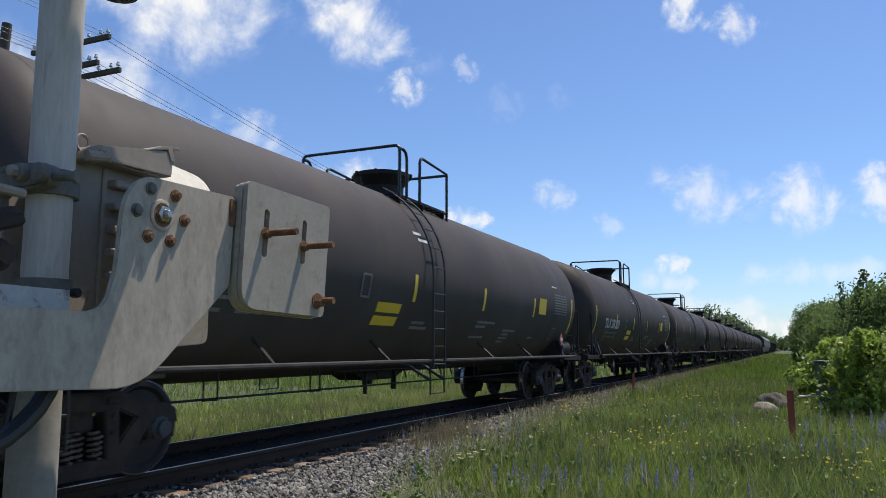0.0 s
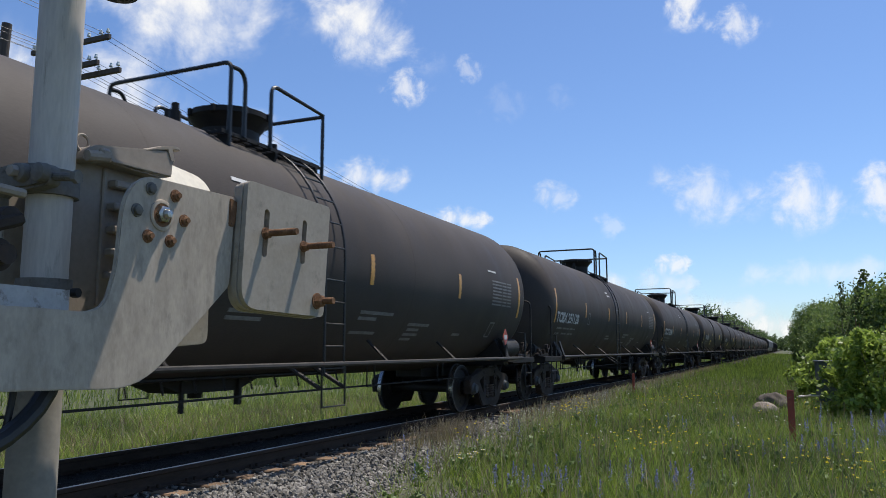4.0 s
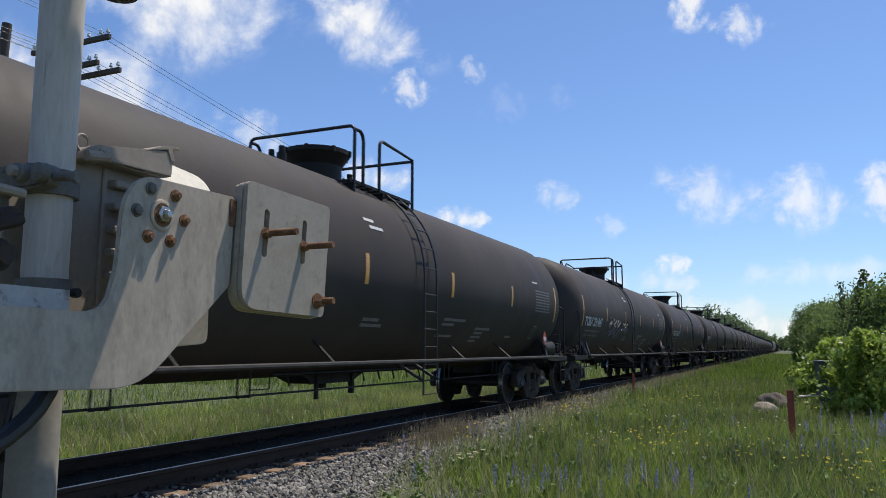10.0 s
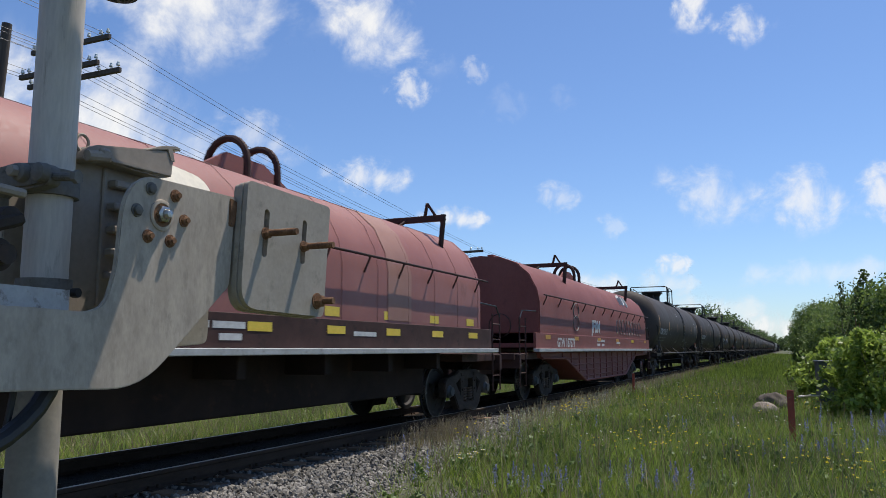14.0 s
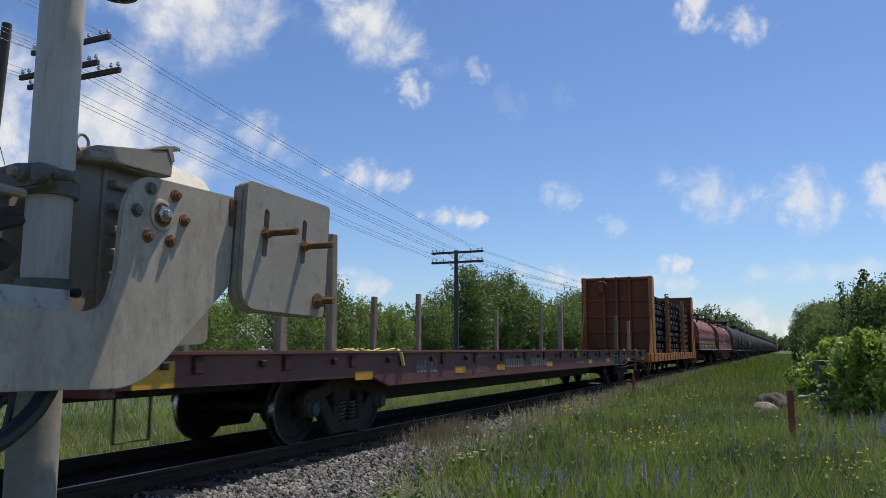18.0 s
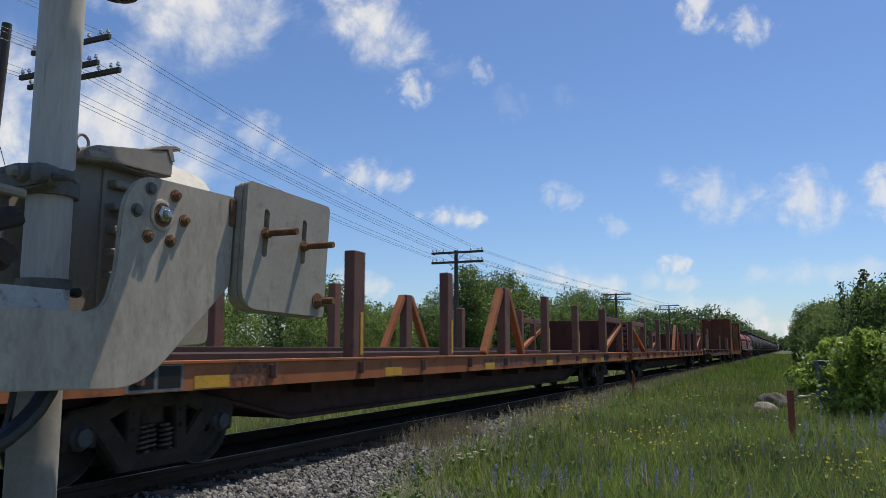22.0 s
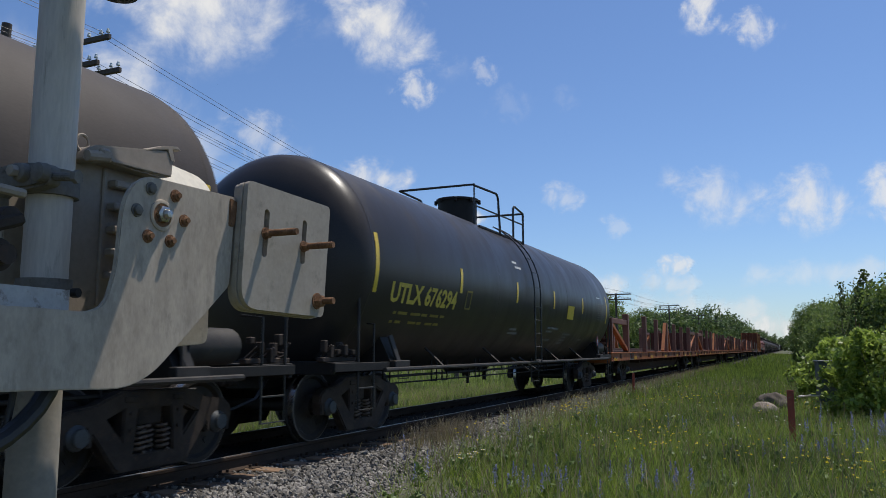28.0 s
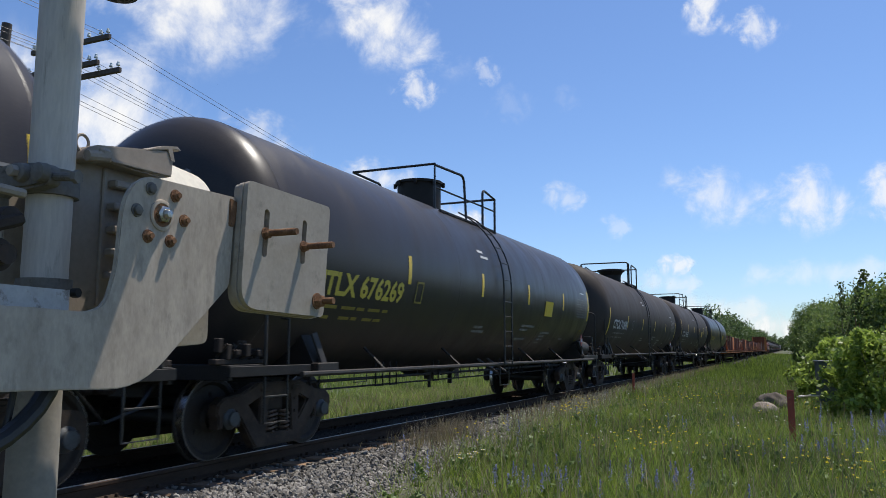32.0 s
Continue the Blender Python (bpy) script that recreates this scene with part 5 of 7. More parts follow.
            grab(car, [(x * 1.04, s * (L / 2 - 0.6), 0.86), (x * 1.09, s * (L / 2 - 0.6), 0.95), (x * 1.09, s * (L / 2 - 1.1), 0.95), (x * 1.04, s * (L / 2 - 1.1), 0.86)], 0.012)
        part("stencil_frame", on_side(bars([[(-0.03, 0.65)]], 0.26, 0), s * (L / 2 - 4.0) - 0.3, 0.835, 1.4935), M_DULLWHITE, car)
        for u in (0.0, 0.33):
            part("stencil_box", on_side(bars([[(u, u + 0.29)]], 0.20, 0), s * (L / 2 - 4.0) - 0.3, 0.86, 1.496), M_BLACK, car)
    for y in (-12.4, -8.8, -5.0, -1.1, 2.9, 6.3, 8.6, 12.1):
        part("reflective_strip", on_side(bars([[(0, 0.50)]], 0.12, 0), y, 0.84, 1.495), M_TAPE, car)
    tagged(part("owner_lettering", on_side(bars([[(0.3 * k, 0.3 * k + 0.2) for k in range(8)]], 0.15, 0), 0.4 - 1.6, 0.885, 1.494), M_FLATPOST, car), kind="stuff")
    tagged(part("owner_lettering", on_side(bars([[(0.3 * k, 0.3 * k + 0.2) for k in range(8)]], 0.15, 0), 1.6, 0.885, 1.494), M_FLATPOST, car), kind="stuff")
    part("reporting_mark", on_side(lettering("44933", 0.2, 0.95), -8.3, 0.86, 1.494), M_FLATPOST, car, "faded dark car number")
    fit_trucks(car, 10.35, 8.8)
    return car


FLAT1 = rail_flat(False)
add_car(FLAT1, -236.75)
add_car(rail_flat(True), -263.3)
for c in (-289.68, -316.10):
    add_car(copy_thing(FLAT1, pose(TRACK_X, 0, 0)), c)


def hopper_car(paint, shade):
    """Covered hopper far ahead in the train."""
    L = 17.6
    car = thing("hopper_car", shade + " covered hopper car far ahead in the train", "hopper car", "hopper cars of the freight train")
    prof = [(1.5, 1.6), (1.52, 3.6), (1.2, 4.2), (0.6, 4.45), (0, 4.5), (-0.6, 4.45), (-1.2, 4.2), (-1.52, 3.6), (-1.5, 1.6)]
    part("body", slab(B(), prof, "y", -L / 2 + 1.8, L / 2 - 1.8, 0.02), paint, car)
    for k in range(14):
        for sx in (1, -1):
            part("side_rib", box(B(), (sx * 1.55, -L / 2 + 2.0 + (L - 4.0) * k / 13, 2.6), (0.06, 0.1, 2.0)), paint, car)
    for k in range(3):
        y = -4.0 + 4.0 * k
        bm = slab(B(), [(y - 1.9, 1.6), (y + 1.9, 1.6), (y + 0.4, 0.5), (y - 0.4, 0.5)], "x", -1.2, 1.2)
        part("hopper_bay", bm, paint, car)
    for s in (1, -1):
        slope = slab(B(), [(s * (L / 2 - 1.8), 3.8), (s * (L / 2 - 1.8), 1.7), (s * (L / 2 - 0.8), 1.2), (s * (L / 2 - 0.8), 1.0), (s * (L / 2 - 4), 1.0), (s * (L / 2 - 4), 1.6)], "x", -0.9, 0.9)
        part("slope_sheet", slope, paint, car)
        coupler(car, s * (L / 2 - 0.1), s)
    part("roof_walk", box(B(), (0, 0, 4.56), (0.6, L - 3.2, 0.05)), M_SILL, car)
    fit_trucks(car, L / 2 - 2.5)
    return car


front = 38.85 + 18.25 * 8
DARKHOP = hopper_car(M_SILL, "dark grey")
PALEHOP = hopper_car(M_GREYCAR, "pale grey")
add_car(DARKHOP, front + 8.9)
add_car(PALEHOP, front + 26.6)
for k in range(2, 13):
    add_car(copy_thing(PALEHOP if k < 5 else DARKHOP, pose(TRACK_X, 0, 0)), front + 8.9 + 17.7 * k)
# the pattern truck goes away; every car carries its own copy
for o in [TRUCK, *TRUCK.children_recursive]:
    bpy.data.objects.remove(o)
for car, centre in CARS:
    if -420 < centre < 24:
        WHEELSETS += [(o, centre + o.parent.location.y) for o in car.children_recursive if o.name.split(".")[0] == "wheelset"]


# ---- ground, track and ballast ----
def ground_z(x, y):
    """Height of the ground: track bed, its shoulders, the meadow on both sides."""
    if x < TRACK_X:
        d = TRACK_X - x
        z = -0.24 if d < 1.75 else -0.24 - 0.36 * min(1.0, (d - 1.75) / 1.5)
        if d > 8:
            z += 0.10 * min(1.0, (d - 8) / 12)
    else:
        d = x - TRACK_X
        z = -0.22 if d < 1.55 else -0.22 - 0.26 * min(1.0, (d - 1.55) / 1.9)
        if d > 4.2:
            z -= 0.06 * min(1.0, (d - 4.2) / 3)
    if abs(x - TRACK_X) > 2.6:
        z += 0.05 * noise.noise((x * 0.35, y * 0.35, 0.0))
    return z


def spread(stops):
    out = []
    for a, b, step in stops:
        n = max(1, round((b - a) / step))
        out += [a + (b - a) * i / n for i in range(n)]
    return out + [stops[-1][1]]


XS = spread([(-2600, -300, 460), (-300, -60, 30), (-60, -12, 3), (-12, 6, 0.3), (6, 60, 3), (60, 300, 30), (300, 2600, 460)])
YS = spread([(-2600, -300, 460), (-300, -20, 35), (-20, 0, 1.0), (0, 40, 0.4), (40, 120, 2.0), (120, 400, 14), (400, 4200, 380)])
pts = [(x, y, ground_z(x, y)) for y in YS for x in XS]
nx = len(XS)
faces = [(j * nx + i, j * nx + i + 1, (j + 1) * nx + i + 1, (j + 1) * nx + i) for j in range(len(YS) - 1) for i in range(nx - 1)]
ground = tagged(part("ground", (pts, faces), M_GROUND, None, "green summer meadow on flat soil", smooth=180), category="ground", kind="structure")

# ballast bed: a low prism over the ground, and stones on it
ys = spread([(-40, 60, 1.0), (60, 900, 20)])
prof = [(-2.35, -0.50), (-1.72, -0.205), (-1.2, -0.185), (1.2, -0.185), (1.55, -0.20), (2.75, -0.415)]
pts = [(TRACK_X + x + (0.12 * noise.noise((y * 0.4, x, 3)) if abs(x) > 1.8 else 0), y, z) for y in ys for x, z in prof]
k = len(prof)
faces = [(j * k + i, j * k + i + 1, (j + 1) * k + i + 1, (j + 1) * k + i) for j in range(len(ys) - 1) for i in range(k - 1)]
ballast = tagged(part("ballast", (pts, faces), M_BALLASTBED, None, "grey crushed stone ballast under the track", smooth=180), category="ballast", kind="structure")

# strip whose near-black colour holds the train's shade as well as oil
part("oiled_bed", box(B(), (TRACK_X, 430, -0.1755), (1.30, 940, 0.05), bevel=0.01), M_BEDSHADE, ballast, "oily packed stones between the rails, darkened with the train's shade")
rng = random.Random(3)


def stone_shape(r):
    t = (1 + 5 ** 0.5) / 2
    vs = [Vector(v).normalized() for v in ((-1, t, 0), (1, t, 0), (-1, -t, 0), (1, -t, 0), (0, -1, t), (0, 1, t), (0, -1, -t), (0, 1, -t), (t, 0, -1), (t, 0, 1), (-t, 0, -1), (-t, 0, 1))]
    fs = [(0, 11, 5), (0, 5, 1), (0, 1, 7), (0, 7, 10), (0, 10, 11), (1, 5, 9), (5, 11, 4), (11, 10, 2), (10, 7, 6), (7, 1, 8), (3, 9, 4), (3, 4, 2), (3, 2, 6), (3, 6, 8), (3, 8, 9), (4, 9, 5), (2, 4, 11), (6, 2, 10), (8, 6, 7), (9, 8, 1)]
    sx, sy, sz = r.uniform(0.8, 1.3), r.uniform(0.7, 1.1), r.uniform(0.5, 0.85)
    return [Vector((v.x * sx, v.y * sy, v.z * sz)) * r.uniform(0.75, 1.2) for v in vs], fs


SHAPES = [stone_shape(rng) for _ in range(10)]


def bed_z(x):
    return float(np.interp(x - TRACK_X, [p[0] for p in prof], [p[1] for p in prof]))


def stones(n, xa, xb, ya, yb, size, fade=0.0):
    vs, fs = [], []
    for _ in range(n):
        x, y = rng.uniform(xa, xb), rng.uniform(ya, yb)
        shape, tri = SHAPES[rng.randrange(10)]
        r = size * rng.uniform(0.6, 1.35)
        m = Matrix.Translation((x, y, bed_z(x) + r * 0.25)) @ Euler((rng.uniform(0, 6), rng.uniform(0, 6), rng.uniform(0, 6))).to_matrix().to_4x4()
        k = len(vs)
        vs += [m @ (v * r) for v in shape]
        fs += [(a + k, b + k, c + k) for a, b, c in tri]
    return vs, fs


tagged(part("ballast_stones", stones(9500, -5.35, -3.85, 4.0, 13.5, 0.032), M_STONE, ballast, "loose grey crushed stones", smooth=0), kind="stuff")
tagged(part("ballast_stones", stones(4200, -5.35, -3.9, -8.0, 4.0, 0.036), M_STONE, ballast, "loose grey crushed stones", smooth=0), kind="stuff")
tagged(part("ballast_stones", stones(5200, -5.5, -4.0, 13.0, 32.0, 0.042), M_STONE, ballast, "loose grey crushed stones", smooth=0), kind="stuff")
# stones under the train take the copy with shade in its colour
tagged(part("ballast_stones", stones(4600, -9.0, -6.0, 3.0, 18.0, 0.032), M_STONESHADE, ballast, "loose grey crushed stones", smooth=0), kind="stuff")
tagged(part("ballast_stones", stones(900, -6.0, -5.35, 3.0, 18.0, 0.024), M_STONE, ballast, "loose grey crushed stones", smooth=0), kind="stuff")
tagged(part("ballast_stones", stones(1100, -4.2, -3.1, 7.3, 8.6, 0.020), M_STONE, ballast, "small scattered stones", smooth=0), kind="stuff")
STONES = []
for shape, tri in SHAPES[:6]:
    me = bpy.data.meshes.new("stone")
    me.from_pydata([v * 0.040 for v in shape], [], tri)
    me.materials.append(M_STONE1)
    STONES.append(me)
for k in range(290):
    x, y = rng.uniform(-5.2, -4.2), rng.uniform(5.2, 9.5)
    o = new("stone", STONES[k % 6])
    o.parent = ballast
    o.matrix_basis = Matrix.Translation((x, y, bed_z(x) + 0.022)) @ Euler((rng.uniform(0, 6), rng.uniform(0, 6), rng.uniform(0, 6))).to_matrix().to_4x4()

# ties and rails
track = tagged(new("track"), "single railway track on timber ties", "track", "", "structure")
tie_mesh = []
for v in range(3):
    bm = box(B(), (0, 0, 0), (2.59, 0.225, 0.17), bevel=0.014)
    for q in bm.verts:
        q.co += Vector((noise.noise(q.co * 3 + Vector((v * 9, 0, 0))) * 0.03, noise.noise(q.co * 5) * 0.012, 0))
    me = bpy.data.meshes.new("tie")
    bm.to_mesh(me)
    bm.free()
    me.materials.append(M_TIE)
    tie_mesh.append(me)
for k in range(150):
    o = new("tie", tie_mesh[k % 3])
    o.parent = track
    o.matrix_basis = pose(TRACK_X + rng.uniform(-0.05, 0.05), -6 + k * 0.52, -0.243 + rng.uniform(-0.008, 0.008), 0, 0, rng.uniform(-1.2, 1.2))
far_ties = [[], []]
for k in range(500):
    y = 72 + k * 0.52
    b = len(far_ties[0])
    far_ties[0] += [(TRACK_X + sx * 1.29, y + dy, z) for z in (-0.19, -0.158) for sx, dy in ((-1, -0.11), (1, -0.11), (1, 0.11), (-1, 0.11))]
    far_ties[1] += [(b + 4, b + 5, b + 6, b + 7), (b, b + 1, b + 5, b + 4), (b + 1, b + 2, b + 6, b + 5), (b + 3, b, b + 4, b + 7)]
tagged(part("far_ties", far_ties, M_TIE, track, smooth=0), kind="stuff")
RAILPROF = [(-0.07, -0.168), (0.07, -0.168), (0.07, -0.158), (0.012, -0.135), (0.009, -0.05), (0.034, -0.036), (0.036, -0.008), (0.028, 0.0), (-0.028, 0.0), (-0.036, -0.008), (-0.034, -0.036), (-0.009, -0.05), (-0.012, -0.135), (-0.07, -0.158)]
for x in (0.755, -0.755):
    rail = part("rail", slab(B(), [(TRACK_X + x + u, v) for u, v in RAILPROF], "y", -60, 900), M_RAILSIDE, track)
    part("rail_head", slab(B(), [(TRACK_X + x - 0.018, -0.001), (TRACK_X + x + 0.020, -0.001), (TRACK_X + x + 0.018, 0.003), (TRACK_X + x - 0.016, 0.003)], "y", -60, 900), M_RAILTOP, rail, "polished running surface")
plate_bm = B()
box(plate_bm, (0, 0, 0), (0.36, 0.19, 0.02), bevel=0.004)
for x in (-0.10, 0.10):
    for y in (-0.06, 0.06):
        box(plate_bm, (x, y * (1 if x > 0 else -1), 0.025), (0.035, 0.022, 0.04), bevel=0.004)
first = None
for k in range(70):
    for x in (0.755, -0.755):
        m = pose(TRACK_X + x, -6 + k * 0.52, -0.160)
        if first is None:
            first = part("tie_plate", plate_bm, M_RAILSIDE, track, at=m)
        else:
            again(first, track, m)


# ---- crossing gate beside the camera: pipe mast, mechanism, arm plates with counterweights ----
gate = thing("crossing_gate", "galvanised crossing gate mechanism with lowered arm and counterweights", "crossing gate")
MX, MY = -1.589, 1.262            # mast
part("mast", lathe(B(), [(1.15, 0.0512), (2.0, 0.0512), (3.4, 0.0512)], 32, "z", (MX, MY, 0)), M_GALV, gate, "mottled galvanised pipe mast")
# lower length in the darker grey that has shade in its colour
part("mast_base", lathe(B(), [(-0.52, 0.16), (-0.47, 0.16), (-0.46, 0.060), (1.13, 0.0540), (1.15, 0.0512)], 28, "z", (MX, MY, 0)), M_MASTSHADE, gate)
# split clamp round the mast with its bolts and the tie rod
clampz = 1.600
bm = lathe(B(), [(clampz - 0.030, 0.0515), (clampz - 0.030, 0.064), (clampz + 0.030, 0.064), (clampz + 0.030, 0.0515)], 28, "z", (MX, MY, 0), caps=False)
ear = rounded([(-1.74, 1.600), (-1.665, 1.630), (-1.600, 1.637), (-1.505, 1.628), (-1.486, 1.612), (-1.489, 1.577), (-1.560, 1.572), (-1.628, 1.577), (-1.655, 1.560), (-1.74, 1.566)], 0.012, 3)
slab(bm, ear, "y", 1.170, 1.212, 0.006)
clamp = part("clamp", bm, M_CLAMP, gate, "dirty cast split clamp")
for x, z in ((-1.562, 1.608), (-1.500, 1.603)):
    part("clamp_boss", lathe(B(), [(1.150, 0.014), (1.154, 0.021), (1.172, 0.023)], 16, "y", (x, 0, z)), M_CLAMP, clamp)
bm = lathe(B(), [(1.132, 0.009), (1.134, 0.0135), (1.149, 0.0135)], 6, "y", (-1.562, 0, 1.608))
part("clamp_bolt", bm, M_ALU, clamp)
part("tie_rod", rod(rod(B(), (-1.492, 1.19, 1.597), (-1.430, 1.20, 1.593), 0.0095, 10), (-1.436, 1.199, 1.5935), (-1.424, 1.201, 1.593), 0.0155, 6), M_CLAMP, clamp)
part("clamp_lug", slab(B(), rounded([(-1.70, 1.57), (-1.655, 1.57), (-1.650, 1.545), (-1.665, 1.520), (-1.70, 1.515)], 0.008, 2), "y", 1.175, 1.207, 0.004), M_CLAMP, clamp)
clampz2 = 1.362
bm = lathe(B(), [(clampz2 - 0.012, 0.0515), (clampz2 - 0.012, 0.061), (clampz2 + 0.012, 0.061), (clampz2 + 0.012, 0.0515)], 28, "z", (MX, MY, 0), caps=False)
part("clamp", bm, M_CLAMP, gate)
# angle bracket across the mast
bm = B()
slab(bm, [(0.96, 1.345), (1.222, 1.342), (1.222, 1.297), (0.96, 1.300)], "x", -1.461, -1.455)
box(bm, (-1.485, 1.09, 1.2975), (0.05, 0.262, 0.005))
br = part("angle_bracket", bm, M_BRACKET, gate, "dull zinc angle bracket")
part("bracket_bolt", rod(B(), (-1.462, 1.235, 1.337), (-1.446, 1.238, 1.337), 0.011, 8), M_BLACK, br)
# mechanism housing between the two arm plates
HX0, HX1 = -1.715, -1.600
out = rounded([(1.317, 1.695), (1.60, 1.70), (1.60, 1.25), (1.50, 1.24), (1.3145, 1.26)], [0.012, 0.02, 0.05, 0.03, 0.03])
housing = part("housing", slab(B(), out, "x", HX0, HX1, 0.004), M_ALU, gate, "cast aluminium mechanism housing")
lid = rounded([(1.316, 1.676), (1.328, 1.703), (1.355, 1.719), (1.600, 1.761), (1.620, 1.742), (1.614, 1.690), (1.584, 1.680), (1.385, 1.682), (1.350, 1.672)], 0.010, 3)
part("housing_lid", slab(B(), lid, "x", HX0 - 0.006, HX1 + 0.050, 0.004), M_ALU, housing, "overhanging cast lid")
part("lid_lip", slab(B(), [(1.375, 1.693), (1.608, 1.699), (1.606, 1.688), (1.380, 1.683)], "x", HX1 + 0.048, HX1 + 0.056, 0.002), M_ALU, housing)
bm = B()
rod(bm, (HX1 + 0.054, 1.322, 1.684), (HX1 + 0.054, 1.385, 1.694), 0.014, 10)
box(bm, (HX1 + 0.052, 1.375, 1.700), (0.03, 0.035, 0.026), bevel=0.008)
part("lid_hinge", bm, M_ALU, housing)
part("lid_ring", pipe(B(), [(HX1 + 0.02, 1.336 + 0.019 * math.cos(a), 1.722 + 0.021 * math.sin(a)) for a in (i * 0.42 for i in range(16))], 0.0042, 6), M_ALU, housing)
bm = slab(B(), [(1.520, 1.746), (1.575, 1.770), (1.630, 1.781), (1.645, 1.772), (1.612, 1.768), (1.622, 1.735), (1.606, 1.733), (1.592, 1.762)], "x", HX1 - 0.02, HX1 + 0.052, 0.002)
part("lid_latch", bm, M_ALU, housing)
for z in (1.40, 1.46, 1.52, 1.58, 1.64):
    part("housing_rib", box(B(), (HX1 + 0.012, 1.490, z), (0.036, 0.100, 0.020), bevel=0.004), M_ALU, housing)
part("housing_seam", box(B(), (HX1 + 0.003, 1.425, 1.50), (0.010, 0.012, 0.36), bevel=0.003), M_ALU, housing)
# cream cover behind
cover = rounded([(1.64, 1.790), (1.73, 1.778), (1.905, 1.757), (1.912, 1.60), (1.64, 1.60)], [0.01, 0.02, 0.05, 0.02, 0.02])
bm = slab(B(), cover, "x", -1.72, -1.60, 0.006)
for v in bm.verts:
    v.co.x -= (v.co.z - 1.60) * 0.55
part("rear_cover", bm, M_CREAM, gate, "cream fibreglass cover")
# near arm plate
AX = -1.406
arm = [(0.55, 1.300), (1.10, 1.297), (1.235, 1.293), (1.278, 1.312), (1.303, 1.40), (1.312, 1.549), (1.337, 1.601), (1.382, 1.631), (1.415, 1.633),
       (1.715, 1.638), (1.700, 1.386), (1.625, 1.320), (1.395, 1.118), (1.20, 1.125), (0.55, 1.140)]
arm = rounded(arm, [0, 0, 0.03, 0.03, 0.03, 0.05, 0.04, 0.03, 0.02, 0.006, 0.012, 0.01, 0.10, 0.02, 0], 6)
near_arm = part("arm_plate", slab(B(), arm, "x", AX - 0.014, AX, 0.0025), M_PLATE, gate, "grey galvanised arm plate with scuffs")
far_arm = rounded([(0.55, 1.30), (1.16, 1.29), (1.24, 1.36), (1.25, 1.60), (1.33, 1.66), (1.985, 1.66), (1.985, 1.240), (1.965, 1.228), (1.30, 1.18), (0.55, 1.16)], [0, 0.02, 0.03, 0.05, 0.03, 0.01, 0.03, 0.02, 0.04, 0], 4)
part("arm_plate", slab(B(), far_arm, "x", AX - 0.33, AX - 0.316, 0.0025), M_WEIGHT, gate)
PY, PZ = 1.435, 1.542             # pivot
bm = lathe(B(), [(0, 0.040), (0.003, 0.039), (0.004, 0.037), (0.004, 0.030)], 24, "x", (AX, PY, PZ), caps=False)
part("pivot_ring", bm, M_PLATE, near_arm)
bm = lathe(B(), [(0.0, 0.030), (0.002, 0.029)], 24, "x", (AX, PY, PZ))
part("pivot_rust_washer", bm, M_RUST, near_arm, "rusty washer")
bm = lathe(B(), [(0.002, 0.022), (0.013, 0.022), (0.016, 0.017)], 6, "x", (AX, PY, PZ + 0.002))
lathe(bm, [(0.014, 0.013), (0.024, 0.012), (0.028, 0.009), (0.029, 0.003)], 16, "x", (AX, PY, PZ + 0.002))
part("pivot_nut", bm, M_ZINC, near_arm, "bright hexagon pivot nut")
for y, z, rust in ((1.395, 1.602, 0), (1.354, 1.542, 0), (1.478, 1.599, 1), (1.512, 1.540, 1), (1.392, 1.484, 1), (1.466, 1.481, 1)):
    bm = lathe(B(), [(0.0, 0.0165), (0.003, 0.0165)], 16, "x", (AX, y, z))
    lathe(bm, [(0.003, 0.0125), (0.010, 0.0125), (0.012, 0.009)], 6, "x", (AX, y, z))
    if rust:
        rod(bm, (AX + 0.010, y, z), (AX + 0.017, y, z), 0.007, 10)
    part("bolt", bm, M_RUST if rust else M_CLAMP, near_arm, "rusty bolt and washer" if rust else "")
# spacer block between arm and weights
bm = slab(B(), [(1.690, 1.632), (1.735, 1.630), (1.730, 1.425), (1.690, 1.424)], "x", AX - 0.05, AX - 0.016, 0.003)
part("spacer", bm, M_ALU, gate)
bm = slab(B(), rounded([(1.688, 1.632), (1.722, 1.624), (1.708, 1.552), (1.686, 1.552)], 0.006, 2), "x", AX - 0.015, AX + 0.004, 0.002)
part("rust_scab", bm, M_RUST, gate, "flaking rust on the arm's end")
# counterweights: three flat plates bolted face to face, with slots
plate = rounded([(1.722, 1.688), (2.151, 1.681), (2.121, 1.314), (1.703, 1.325)], [0.022, 0.022, 0.022, 0.075], 6)
WX = AX + 0.036


SLOTS = ((1.808, 1.4755, 1.618), (2.001, 1.474, 1.615))


weight = None
